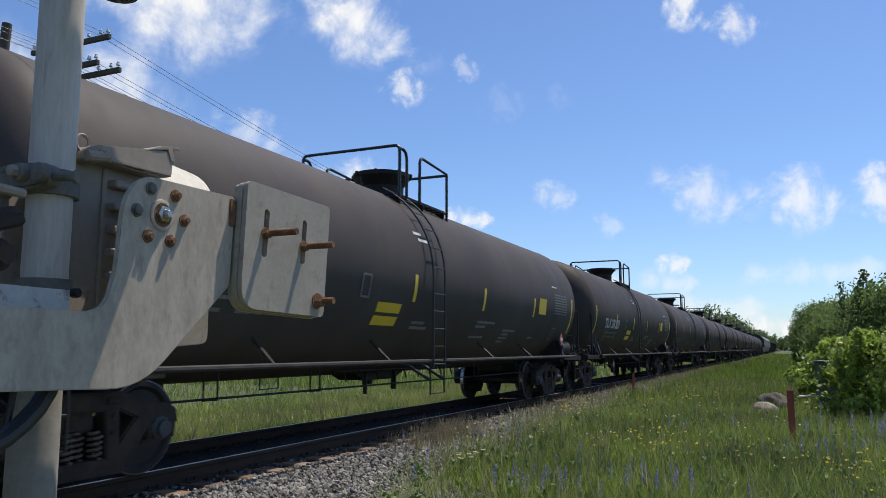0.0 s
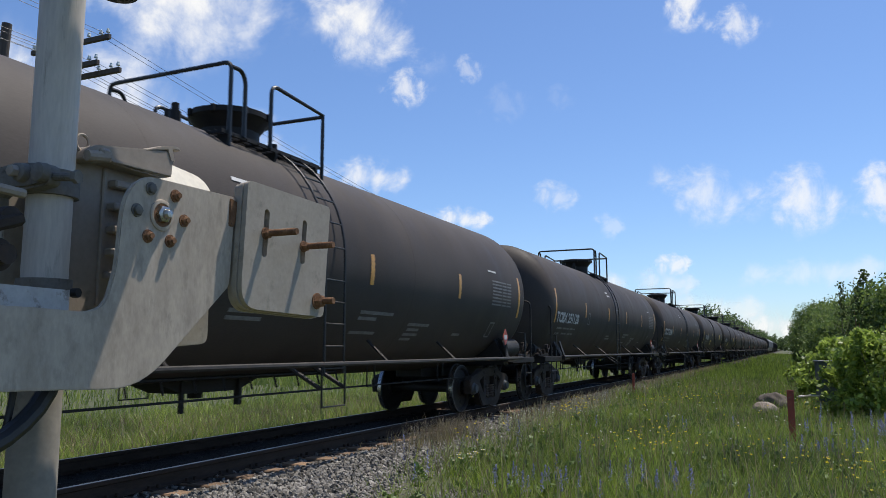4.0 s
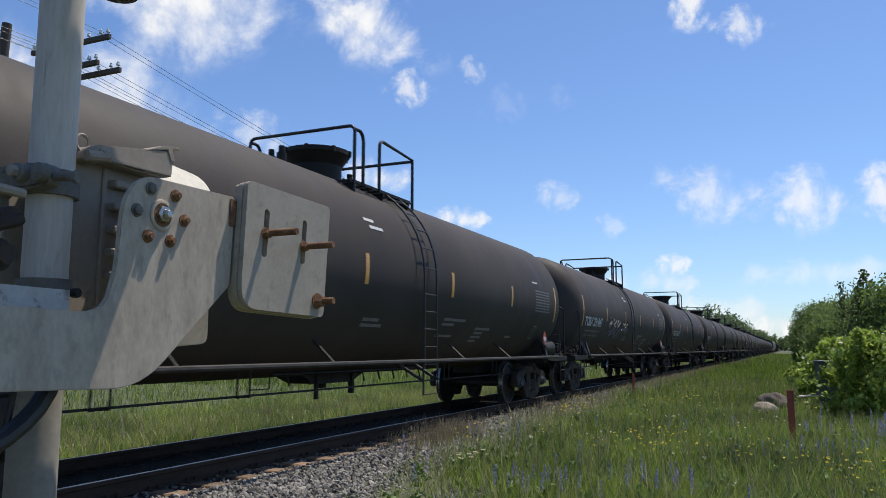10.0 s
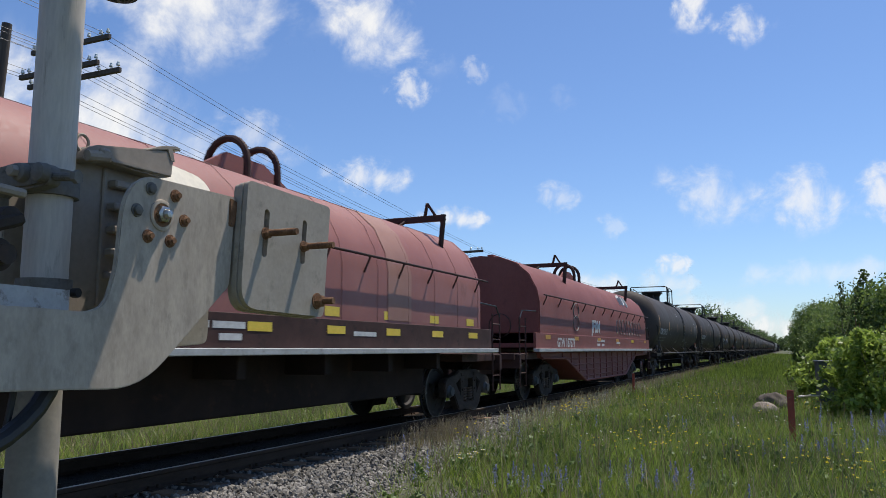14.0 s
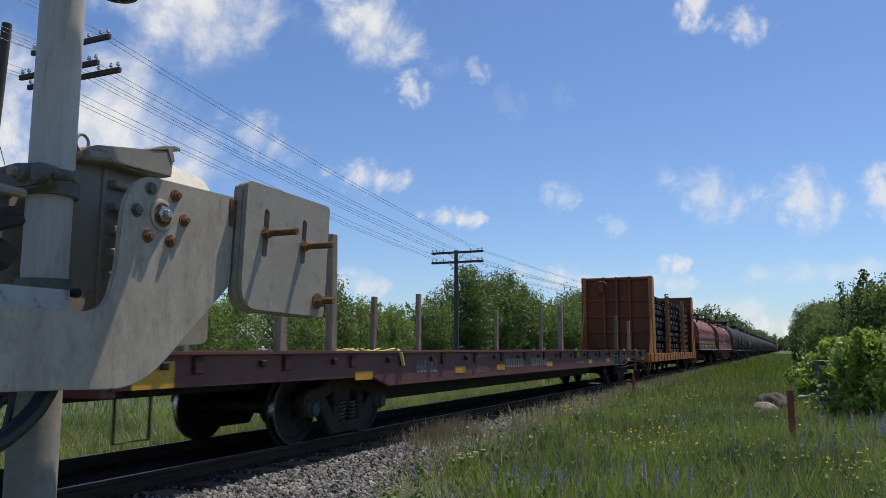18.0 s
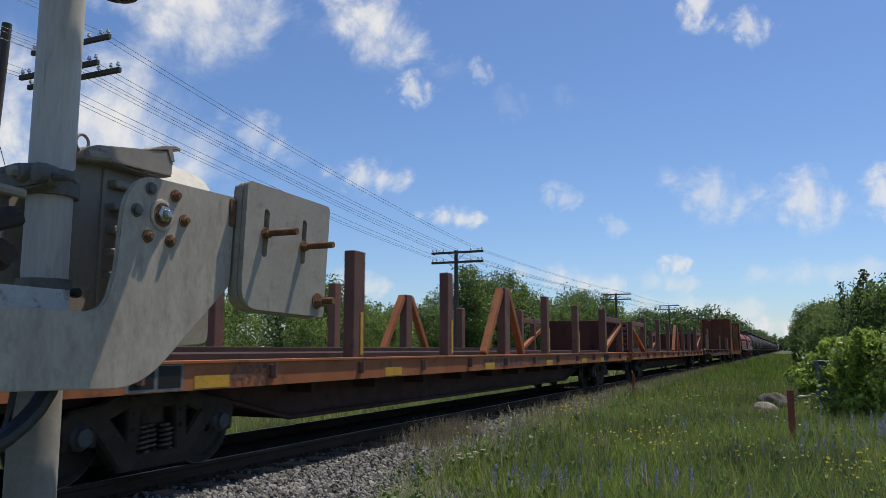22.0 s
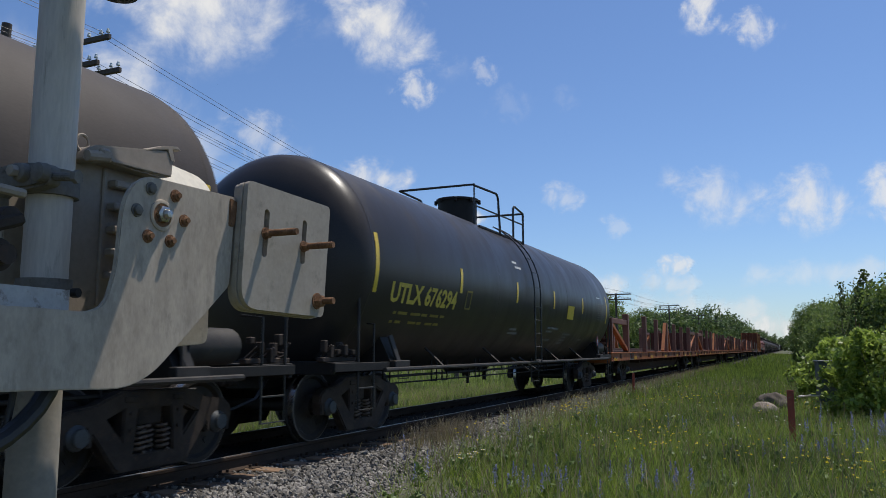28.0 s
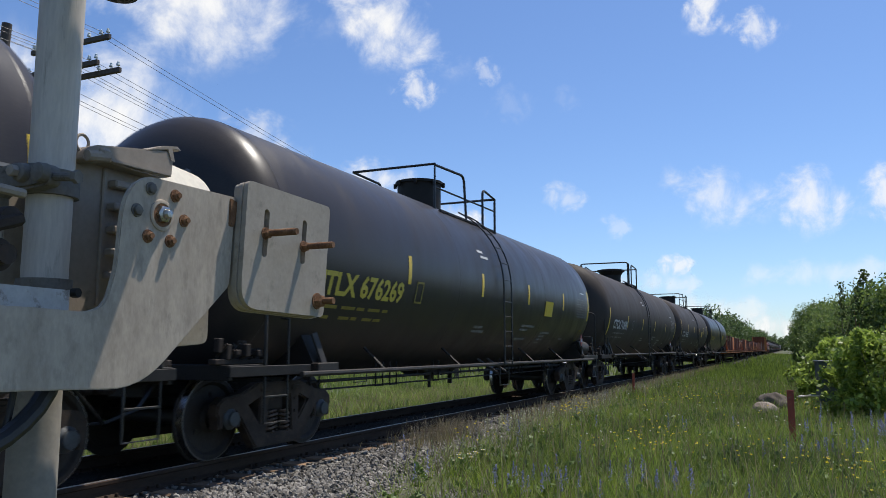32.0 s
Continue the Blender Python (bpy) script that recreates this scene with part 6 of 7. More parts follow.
for k in range(3):
    x1 = WX - k * 0.0165
    bm = B()
    shape = [(y - 0.004 * (k % 2), z - 0.003 * k) for y, z in plate]
    front = [bm.verts.new((x1, y, z)) for y, z in shape]
    edges = [bm.edges.new((front[i], front[(i + 1) % len(front)])) for i in range(len(front))]
    for y, za, zb in SLOTS:
        hole = [(y + (0.004 if a < math.pi else -0.004) + 0.0125 * math.cos(a), (zb - 0.0125 if a < math.pi else za + 0.0125) + 0.0125 * math.sin(a)) for a in (math.pi * 2 * i / 16 for i in range(16))]
        vs = [bm.verts.new((x1, u, v)) for u, v in hole]
        edges += [bm.edges.new((vs[i], vs[(i + 1) % 16])) for i in range(16)]
    fill = bmesh.ops.triangle_fill(bm, use_beauty=True, use_dissolve=False, edges=edges)
    fs = [g for g in fill["geom"] if isinstance(g, bmesh.types.BMFace)]
    ext = bmesh.ops.extrude_face_region(bm, geom=fs)
    for v in [g for g in ext["geom"] if isinstance(g, bmesh.types.BMVert)]:
        v.co.x -= 0.0150
    bmesh.ops.recalc_face_normals(bm, faces=bm.faces)
    o = part("counterweight", bm, M_WEIGHT, gate, "grey slotted steel counterweight plate")
    weight = weight or o
for (y, za, zb), z in zip(SLOTS, (1.545, 1.530)):
    bm = lathe(B(), [(0, 0.018), (0.003, 0.018)], 16, "x", (WX + 0.001, y - 0.004, z))
    lathe(bm, [(0.003, 0.0145), (0.016, 0.0145), (0.019, 0.011)], 6, "x", (WX + 0.001, y - 0.004, z))
    rod(bm, (WX + 0.02, y - 0.004, z), (WX + 0.112, y - 0.004, z), 0.0095, 12)
    for i in range(16):
        lathe(bm, [(0.028 + i * 0.005, 0.0095), (0.0305 + i * 0.005, 0.0108), (0.033 + i * 0.005, 0.0095)], 10, "x", (WX, y - 0.004, z), caps=False)
    part("threaded_rod", bm, M_RUST, gate, "rusty threaded rod with nut")
bm = lathe(B(), [(0, 0.026), (0.004, 0.026)], 16, "x", (WX + 0.001, 2.079, 1.364))
lathe(bm, [(0.004, 0.020), (0.022, 0.020), (0.026, 0.015)], 6, "x", (WX + 0.001, 2.079, 1.364))
rod(bm, (WX + 0.02, 2.079, 1.364), (WX + 0.065, 2.079, 1.364), 0.0105, 12)
part("threaded_rod", bm, M_RUST, gate, "rusty bolt with nut")
# cables and junction fittings at the mast, half out of view
part("cable", pipe(B(), [(-1.47, 1.225, 1.20), (-1.47, 1.206, 1.161), (-1.47, 1.193, 1.122), (-1.47, 1.169, 1.086), (-1.47, 1.137, 1.056), (-1.47, 1.100, 1.031), (-1.47, 1.050, 1.008), (-1.48, 0.990, 0.985), (-1.50, 0.90, 0.93)], 0.021, 10), M_RUBBER, gate, "thick black cable loop")
part("cable", pipe(B(), [(-1.49, 1.136, 1.19), (-1.49, 1.129, 1.127), (-1.49, 1.124, 1.093), (-1.49, 1.118, 1.058), (-1.49, 1.106, 1.014), (-1.50, 1.086, 0.96), (-1.53, 1.06, 0.6)], 0.0075, 8), M_RUBBER, gate)
bm = lathe(B(), [(0, 0.036), (0.05, 0.036), (0.055, 0.022), (0.08, 0.022)], 18, "x", (-1.56, 1.085, 1.41))
part("conduit_fitting", bm, M_TRUCK, gate)
part("conduit_fitting", lathe(B(), [(0, 0.024), (0.09, 0.024), (0.095, 0.016)], 14, "x", (-1.58, 1.095, 1.49)), M_TRUCK, gate)
part("pipe_stub", rod(B(), (-1.50, 0.98, 1.552), (-1.505, 1.13, 1.548), 0.011, 8), M_ALU, gate)
part("hex_stub", rod(B(), (-1.49, 1.02, 1.455), (-1.49, 1.115, 1.49), 0.016, 6), M_TRUCK, gate)
# unseen round hood, added to cast the shade on the mechanism; the bell's lower rim shows at the top of the view
lamp = part("signal_lamp", lathe(B(), [(-0.17, 0.27), (-0.165, 0.28), (0.16, 0.28), (0.165, 0.27), (0.165, 0.05), (-0.17, 0.05)], 36, "x", (-1.235, 1.464, 2.52)), M_HOODBELL, gate, "unseen black round hood added to shade the mechanism")
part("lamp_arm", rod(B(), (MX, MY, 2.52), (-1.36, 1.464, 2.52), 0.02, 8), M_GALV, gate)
part("bell", lathe(B(), [(0.0, 0.012), (0.012, 0.042), (0.05, 0.060), (0.09, 0.055), (0.11, 0.02)], 24, "z", (-1.300, 1.166, 1.968)), M_HOODBELL, gate, "black bell under the added shade hood")
part("bell_bracket", rod(B(), (-1.300, 1.166, 2.07), (MX, MY, 2.15), 0.012, 8), M_HOODBELL, gate)

# ---- telegraph line beyond the track ----
POLE_X = -17.0


def telegraph_pole(y, top, arms, lean=0.0, width=2.9, double=False):
    pole = thing("telegraph_pole", "dark weathered telegraph pole with two crossarms and insulators", "utility pole", "telegraph poles along the railway")
    pole.matrix_basis = pose(POLE_X, y, ground_z(POLE_X, y), 0, lean, 0)
    hgt = top - ground_z(POLE_X, y)
    part("shaft", lathe(B(), [(-0.3, 0.15), (hgt * 0.5, 0.13), (hgt, 0.105)], 12, "z"), M_POLE, pole)
    if double:
        sets = [(-1.23, 1.62, 0.14, 0.42), (-1.25, 1.58, -0.14, 1.20), (-1.28, 2.04, 0.14, 1.37)]
    else:
        sets = [(-width / 2, width / 2, 0.14, dz) for dz in arms]
    for xa, xb, k, dz in sets:
        arm = part("crossarm", box(B(), ((xa + xb) / 2, k, hgt - dz), (xb - xa, 0.10, 0.13), bevel=0.008), M_POLE, pole)
        for x in (xa + 0.08, xa + 0.32, xa + 0.75, xb - 0.75, xb - 0.32, xb - 0.08):
            bm = lathe(B(), [(0.06, 0.012), (0.11, 0.014), (0.12, 0.050), (0.16, 0.048), (0.18, 0.034), (0.21, 0.036), (0.235, 0.012)], 10, "z", (x, k, hgt - dz))
            part("insulator", bm, M_GLASSINS, arm)
        bm = B()
        for s in (1, -1):
            rod(bm, (s * 0.55, k * 0.8, hgt - dz - 0.03), (0, k * 0.8, hgt - dz - 0.50), 0.014, 6)
        part("arm_brace", bm, M_WIRE, pole)
    return pole, hgt


ROW = [(13.5, 9.55, True), (40.0, 6.80, False), (85.0, 7.3, False), (127.0, 8.2, False), (172.0, 8.4, False), (216.0, 8.6, False), (262.0, 8.7, False)]
for y, top, dbl in ROW:
    telegraph_pole(y, top, (0.42, 1.30) if dbl else (0.10, 0.66), 0.0, 3.2 if not dbl else 3.3, dbl)
# the leaning bare pole with a guy wire
bare = thing("timber_pole", "dark bare leaning timber pole with a guy wire", "utility pole")
bare.matrix_basis = pose(POLE_X - 0.75, 12.05, -0.5, 0, 4.0, 0)
part("shaft", lathe(B(), [(-0.3, 0.16), (4.5, 0.14), (9.65, 0.115)], 12, "z"), M_POLE, bare)
part("guy_wire", rod(B(), (0.05, 0, 7.0), (0.6, 2.6, 0.2), 0.010, 5), M_WIRE, bare)


def wire(name, a, b, sag):
    a, b = Vector(a), Vector(b)
    return [a.lerp(b, t) - Vector((0, 0, 4 * sag * t * (1 - t))) for t in (i / 10 for i in range(11))]


line = thing("line_wires", "thin sagging telegraph wires between the poles", "wire", kind="stuff")
prev = [(POLE_X, -30.0, 9.6, 3.3, (0.45, 1.28))] + [(POLE_X, y, top, 2.9, (0.42, 1.30) if dbl else (0.10, 0.66)) for y, top, dbl in ROW]
for p, q in zip(prev, prev[1:]):
    for i in range(2):
        for x in (-0.46, -0.38, -0.24, 0.24, 0.38, 0.46) if i else (-0.46, -0.38, 0.38, 0.46):
            a = (p[0] + x * p[3], p[1] + 0.14, p[2] - p[4][i] + 0.17)
            b = (q[0] + x * q[3], q[1] + 0.14, q[2] - q[4][i] + 0.17)
            part("wire", pipe(B(), wire("", a, b, 0.22 + 0.05 * (x > 0) + 0.03 * i), 0.0068, 4), M_WIRE, line)


# ---- vegetation ----
def blades(spots, hmin, hmax, wmin, wmax, lean=0.35, seg=2, seed=1):
    """Bent grass blades rooted at spots, as one mesh."""
    r = np.random.default_rng(seed)
    n = len(spots)
    P = np.array(spots, float)
    h = r.uniform(hmin, hmax, n)
    w = r.uniform(wmin, wmax, n)
    a, b = r.uniform(0, 2 * np.pi, n), r.uniform(0, 2 * np.pi, n)
    tip = h[:, None] * lean * np.stack([np.cos(b), np.sin(b)], 1) * r.uniform(0.2, 1.0, n)[:, None]
    side = np.stack([np.cos(a), np.sin(a)], 1) * w[:, None]
    rows = []
    for k in range(seg):
        t = k / seg
        base = P.copy()
        base[:, :2] += tip * t * t
        base[:, 2] += h * t
        for s in (-1, 1):
            q = base.copy()
            q[:, :2] += s * side * (1 - 0.5 * t)
            rows.append(q)
    top = P.copy()
    top[:, :2] += tip
    top[:, 2] += h
    rows.append(top)
    V = np.stack(rows, 1).reshape(-1, 3)
    m = 2 * seg + 1
    faces = []
    for i in range(n):
        o = i * m
        for k in range(seg - 1):
            faces.append((o + 2 * k, o + 2 * k + 1, o + 2 * k + 3, o + 2 * k + 2))
        faces.append((o + 2 * seg - 2, o + 2 * seg - 1, o + 2 * seg))
    return V.tolist(), faces


def scatter(n, xa, xb, ya, yb, seed, keep=None, power=1.0):
    r = random.Random(seed)
    out = []
    while len(out) < n:
        x, y = r.uniform(xa, xb), ya + (yb - ya) * r.random() ** power
        if keep and r.random() > keep(x, y):
            continue
        out.append((x, y, ground_z(x, y) - 0.01))
    return out


def grass_edge(y):
    """Where the meadow starts beside the ballast."""
    return float(np.interp(y, (6.0, 7.5, 8.5, 11.0, 14.0), (-4.00, -4.30, -4.70, -5.00, -5.00)))


def patchy(x, y):
    """Thins the grass in patches, on a bare spot and towards the ballast."""
    edge = min(1.0, max(0.0, (x - grass_edge(y) + 0.45 * noise.noise((y * 0.9, x * 0.9, 1.7))) / 0.55))
    bare = math.hypot((x + 3.6) / 0.75, (y - 7.9) / 0.6)
    return edge * (0.55 + 0.45 * noise.noise((x * 0.6, y * 0.6, 5.0))) * min(1.0, 0.42 + 0.58 * max(0.0, bare - 0.6))


def tuft(n, x, y, seed):
    """Roots of a loose clump drawn out along the track."""
    r = random.Random(seed)
    return [(a, b, ground_z(a, b)) for a, b in ((x + r.gauss(0, 0.15), y + r.gauss(0, 0.75)) for _ in range(n))]


def lower(spots):
    """Roots the growth near the ballast deeper, so that it stands shorter there."""
    return [(x, y, z - 0.17 * max(0.0, 1 - max(0.0, x - grass_edge(y)) / 1.6)) for x, y, z in spots]


def wedge(x, y):
    """Only what lies in the camera's view, with a margin."""
    return 1.0 if -1.45 * y - 2 < x < 0.16 * y + 2.5 else 0.0


both = lambda x, y: patchy(x, y) * wedge(x, y)
def stuff(name, data, mat, label, category):
    return tagged(part(name, data, mat, None, label, smooth=0), category=category, kind="stuff")


stuff("meadow_grass", blades(lower(scatter(74000, -5.3, 6, 5.5, 24, 11, both, 1.25)), 0.08, 0.36, 0.003, 0.0065, 0.85, 3, 11), M_GRASS, "dense green meadow grass", "grass")
stuff("meadow_grass", blades(lower(scatter(12000, -5.3, 6, 5.5, 24, 31, both, 1.25)), 0.26, 0.54, 0.003, 0.006, 0.7, 3, 31), M_GRASSTALL, "tall fresh green grass", "grass")
stuff("meadow_grass", blades(scatter(34000, -5.2, 14, 22, 70, 12, both, 1.3), 0.18, 0.50, 0.008, 0.018, 0.4, 2, 12), M_GRASS, "green meadow grass", "grass")
stuff("meadow_grass", blades(scatter(16000, -5.2, 30, 65, 260, 13, both, 1.5), 0.25, 0.65, 0.03, 0.08, 0.4, 1, 13), M_GRASS, "green meadow grass", "grass")
stuff("meadow_grass", blades(scatter(26000, -3.8, 7, -8, 6, 32), 0.06, 0.24, 0.003, 0.007, 0.6, 2, 32), M_GRASS, "short trodden grass round the gate", "grass")
stuff("verge_grass", blades(scatter(34000, -16, -8.6, 3, 40, 14, wedge, 1.2), 0.14, 0.40, 0.005, 0.011, 0.8, 3, 14), M_GRASSTALL, "tall fresh grass beyond the track", "grass")
stuff("verge_grass", blades(scatter(14000, -40, -8.8, 30, 200, 15, None, 1.5), 0.25, 0.7, 0.02, 0.06, 0.35, 1, 15), M_GRASSTALL, "tall fresh grass beyond the track", "grass")
stuff("verge_grass", blades(scatter(16000, -44, -15, 8, 46, 24, None, 1.0), 0.18, 0.45, 0.010, 0.022, 0.7, 2, 24), M_GRASSTALL, "tall fresh grass beyond the track", "grass")
stuff("seed_grass", blades(tuft(700, -5.02, 11.3, 16), 0.14, 0.38, 0.003, 0.006, 0.5, 3, 16), M_STRAW, "brown seeding grass beside the ballast", "grass")
stuff("seed_grass", blades(lower(scatter(6500, -5.3, 4, 6.5, 40, 17, both, 1.2)), 0.28, 0.60, 0.003, 0.008, 0.35, 3, 17), M_STRAW, "brown seeding grass", "grass")
stuff("seed_grass", blades(scatter(5200, -14, -8.7, 3, 34, 19, wedge, 1.2), 0.22, 0.52, 0.004, 0.008, 0.6, 3, 19), M_STRAW, "brown seeding grass beyond the track", "grass")
stuff("seed_grass", blades(scatter(2200, -5.2, -4.4, 14, 60, 18), 0.2, 0.45, 0.006, 0.012, 0.5, 2, 18), M_STRAW, "dry weeds along the ballast edge", "grass")


def leaves(n, centre, radii, size, seed, hollow=0.35, clumps=0, flat=0.0):
    """n leaves in clumps over an uneven crown."""
    r = np.random.default_rng(seed)
    c, R = np.array(centre, float), np.array(radii, float)
    k = clumps or max(8, n // 45)
    d = r.normal(size=(k, 3))
    d /= np.linalg.norm(d, axis=1)[:, None]
    cc = c + d * R * (0.92 + 0.25 * r.random(k))[:, None] * (hollow + (1 - hollow) * r.random(k) ** 0.5)[:, None]
    own = r.integers(0, k, n)
    spread_ = R.mean() * 0.17 * r.uniform(0.6, 1.5, k)[own]
    g = r.normal(size=(n, 3))
    g /= np.linalg.norm(g, axis=1)[:, None]
    p = cc[own] + g * (1.75 * spread_ * r.random(n) ** 0.5)[:, None]
    u = r.normal(size=(n, 3))
    u /= np.linalg.norm(u, axis=1)[:, None]
    v = np.cross(u, r.normal(size=(n, 3)))
    v /= np.linalg.norm(v, axis=1)[:, None]
    s = size * r.uniform(0.6, 1.4, n)[:, None]
    quad = np.stack([p - u * s, p + v * s * 0.6, p + u * s, p - v * s * 0.6], 1).reshape(-1, 3)
    return quad.tolist(), [(4 * i, 4 * i + 1, 4 * i + 2, 4 * i + 3) for i in range(n)]


def limbs(hgt, seed, trunk=0.12, n=9, spread_=0.3):
    r = random.Random(seed)
    bm = B()
    top = Vector((r.uniform(-0.2, 0.2), r.uniform(-0.2, 0.2), hgt * 0.86))
    for i in range(4):
        a, b = top * (i / 4), top * ((i + 1) / 4)
        rod(bm, a, b, trunk * (1 - 0.22 * i), 7, trunk * (1 - 0.22 * (i + 1)))
    for i in range(n):
        z = hgt * r.uniform(0.25, 0.78)
        a = r.uniform(0, 6.28)
        L = hgt * spread_ * r.uniform(0.6, 1.1) * (1.1 - z / hgt)
        p = Vector((0, 0, z))
        rod(bm, p, p + Vector((L * math.cos(a), L * math.sin(a), L * 0.75)), trunk * 0.35, 5, trunk * 0.1)
    return bm


TREES = {}
for key, (hgt, wid, n, size, mat, seed, hol) in {"broad": (9, 3.0, 11000, 0.135, M_LEAF_B, 41, 0.45), "broad_tall": (11, 2.6, 11000, 0.14, M_LEAF_B, 42, 0.45),
                                                 "young": (5.2, 1.8, 7000, 0.080, M_LEAF_Y, 43, 0.4), "slim": (7.5, 1.4, 6000, 0.10, M_LEAF_B, 44, 0.3)}.items():
    t = thing("tree", "leafy green broadleaf tree at the field's edge", "tree", "trees beyond the railway")
    part("trunk", limbs(hgt, seed, hgt * 0.013), M_BARK, t)
    v1, f1 = leaves(int(n * 0.75), (0, 0, hgt * 0.56), (wid, wid, hgt * 0.42), size, seed, hol)
    v2, f2 = leaves(n - int(n * 0.75), (0, 0, hgt * 0.22), (wid * 0.8, wid * 0.8, hgt * 0.20), size, seed + 50, hol)
    k = len(v1)
    part("crown", (v1 + v2, f1 + [tuple(i + k for i in f) for f in f2]), mat, t, smooth=0)
    TREES[key] = (t, hgt)
hgt = 8.0
t = thing("tree", "dark pointed conifer with drooping boughs", "conifer", "conifers beside the railway")
part("trunk", limbs(hgt * 0.9, 45, 0.08, 4), M_BARK, t)
cv, cf = [], []
r = random.Random(9)
for i in range(34):
    z = hgt * (0.10 + 0.90 * i / 34)
    wid = 2.1 * (1 - 0.90 * i / 34) * r.uniform(0.6, 1.2) + 0.15
    for j in range(5):
        a = r.uniform(0, 6.28)
        v, f = leaves(90, (wid * 0.6 * math.cos(a), wid * 0.6 * math.sin(a), z - 0.08 * wid), (wid * 0.5, wid * 0.5, 0.22), 0.050, i * 7 + j, 0.1, 3)
        k = len(cv)
        cv += v
        cf += [tuple(q + k for q in g) for g in f]
part("crown", (cv, cf), M_LEAF_C, t, smooth=0)
TREES["conifer"] = (t, hgt)
t = thing("tree", "thin ragged spruce spire", "conifer", "conifers beside the railway")
part("trunk", limbs(hgt * 0.9, 46, 0.07, 3), M_BARK, t)
cv, cf = [], []
for i in range(40):
    z = hgt * (0.06 + 0.93 * i / 40)
    wid = (0.75 * (1 - 0.75 * i / 40) + 0.12) * r.uniform(0.5, 1.3)
    for j in range(3):
        a = r.uniform(0, 6.28)
        v, f = leaves(64, (wid * 0.6 * math.cos(a), wid * 0.6 * math.sin(a), z), (wid * 0.45, wid * 0.45, 0.18), 0.046, i * 5 + j + 700, 0.1, 3)
        k = len(cv)
        cv += v
        cf += [tuple(q + k for q in g) for g in f]
part("crown", (cv, cf), M_LEAF_C, t, smooth=0)
TREES["spire"] = (t, hgt)
USED = set()


def plant(key, x, y, hgt, turn=0.0):
    t, h0 = TREES[key]
    m = pose(x, y, ground_z(x, y) - 0.05, 0, 0, turn)
    o = t if key not in USED else copy_thing(t, m)
    USED.add(key)
    o.matrix_basis = m @ Matrix.Diagonal((hgt / h0, hgt / h0, hgt / h0, 1))
    return o


rng = random.Random(21)
# beyond the telegraph line
for x, y, hgt, key in ((-30, 34, 4.6, "young"), (-31, 38, 5.0, "young"), (-29, 43, 4.3, "young"), (-30, 46.6, 6.2, "slim"), (-30.5, 48.6, 7.1, "slim"), (-30, 51.6, 5.6, "young"), (-29, 54.6, 5.0, "young"),
                       (-30, 57.2, 5.4, "slim"), (-31, 60, 4.6, "young"), (-30, 64, 6.0, "broad"), (-31, 68.2, 7.4, "slim"), (-30, 73.2, 10.2, "broad_tall"), (-30, 76.8, 9.8, "slim"), (-31, 82.5, 10.0, "broad"), (-30, 85.6, 10.8, "broad_tall"),
                       (-29.5, 90, 9.6, "slim"), (-30, 94, 9.4, "broad_tall"), (-31, 101, 8.6, "broad"), (-29, 107, 8.4, "broad"), (-30, 114, 10.4, "broad"), (-30, 123, 11.2, "broad_tall"), (-29.5, 134, 11.4, "broad"),
                       (-30, 145, 9.6, "broad"), (-30, 156, 9.2, "broad"), (-29, 171, 10.6, "broad_tall"), (-28, 182, 10.4, "broad"), (-28, 196, 11.0, "broad")):
    plant(key, x, y, hgt, rng.uniform(0, 360))
for k in range(14):
    plant("young" if k % 3 else "broad", rng.uniform(-46, -36), 30 + k * 5.5, rng.uniform(3.6, 5.2), rng.uniform(0, 360))
# right of the track
for x, y, hgt, key in ((2.78, 46, 5.5, "spire"), (3.95, 47, 6.1, "conifer"), (3.55, 45.5, 5.2, "conifer"), (5.3, 48, 6.0, "conifer"), (4.9, 45, 5.4, "broad"), (2.75, 62, 4.4, "broad"), (1.75, 84, 6.2, "slim"), (2.9, 82, 5.3, "broad"), (1.1, 95, 5.4, "slim"), (2.2, 66, 3.6, "young"), (6.1, 46, 6.4, "conifer"), (6.6, 45, 5.6, "broad"), (7.6, 50, 5.8, "broad"), (5.8, 52, 5.0, "broad"), (4.4, 58, 4.1, "broad"), (4.6, 72, 5.8, "broad_tall"), (5.6, 78, 6.6, "broad"),
                       (3.6, 84, 6.0, "broad"), (4.6, 92, 7.2, "broad"), (3.9, 104, 6.8, "broad"), (4.6, 118, 8.2, "broad_tall"), (5.2, 135, 9.2, "broad"), (4.6, 152, 8.6, "broad"), (9, 60, 7, "broad"), (10, 75, 8, "broad"), (8, 95, 8.5, "broad")):
    plant(key, x, y, hgt, rng.uniform(0, 360))
# far woods closing both sides of the line
fv, ff = [], []
r = random.Random(77)
for k in range(150):
    left = k % 2 == 0
    y = (152 if left else 210) + (578 if left else 520) * (k / 150) ** 1.35 + r.uniform(-6, 6)
    x = -float(np.interp(y, (150, 210, 730), (21, 16.5, 14))) - r.uniform(0, 6) if left else 5.0 + r.uniform(0, 9)
    hgt = r.uniform(0.86, 1.08) * (float(np.interp(y, (150, 180, 210, 280, 420, 600, 730), (8.8, 9.6, 11.6, 13.2, 12.6, 13.4, 15.0))) if left else 10.5)
    wid = r.uniform(3.0, 4.6)
    v, g = leaves(900, (x, y, hgt * 0.50 - 0.5), (wid, wid, hgt * 0.5), 0.36, 900 + k, 0.4, 34)
    b = len(fv)
    fv += v
    ff += [tuple(q + b for q in h) for h in g]
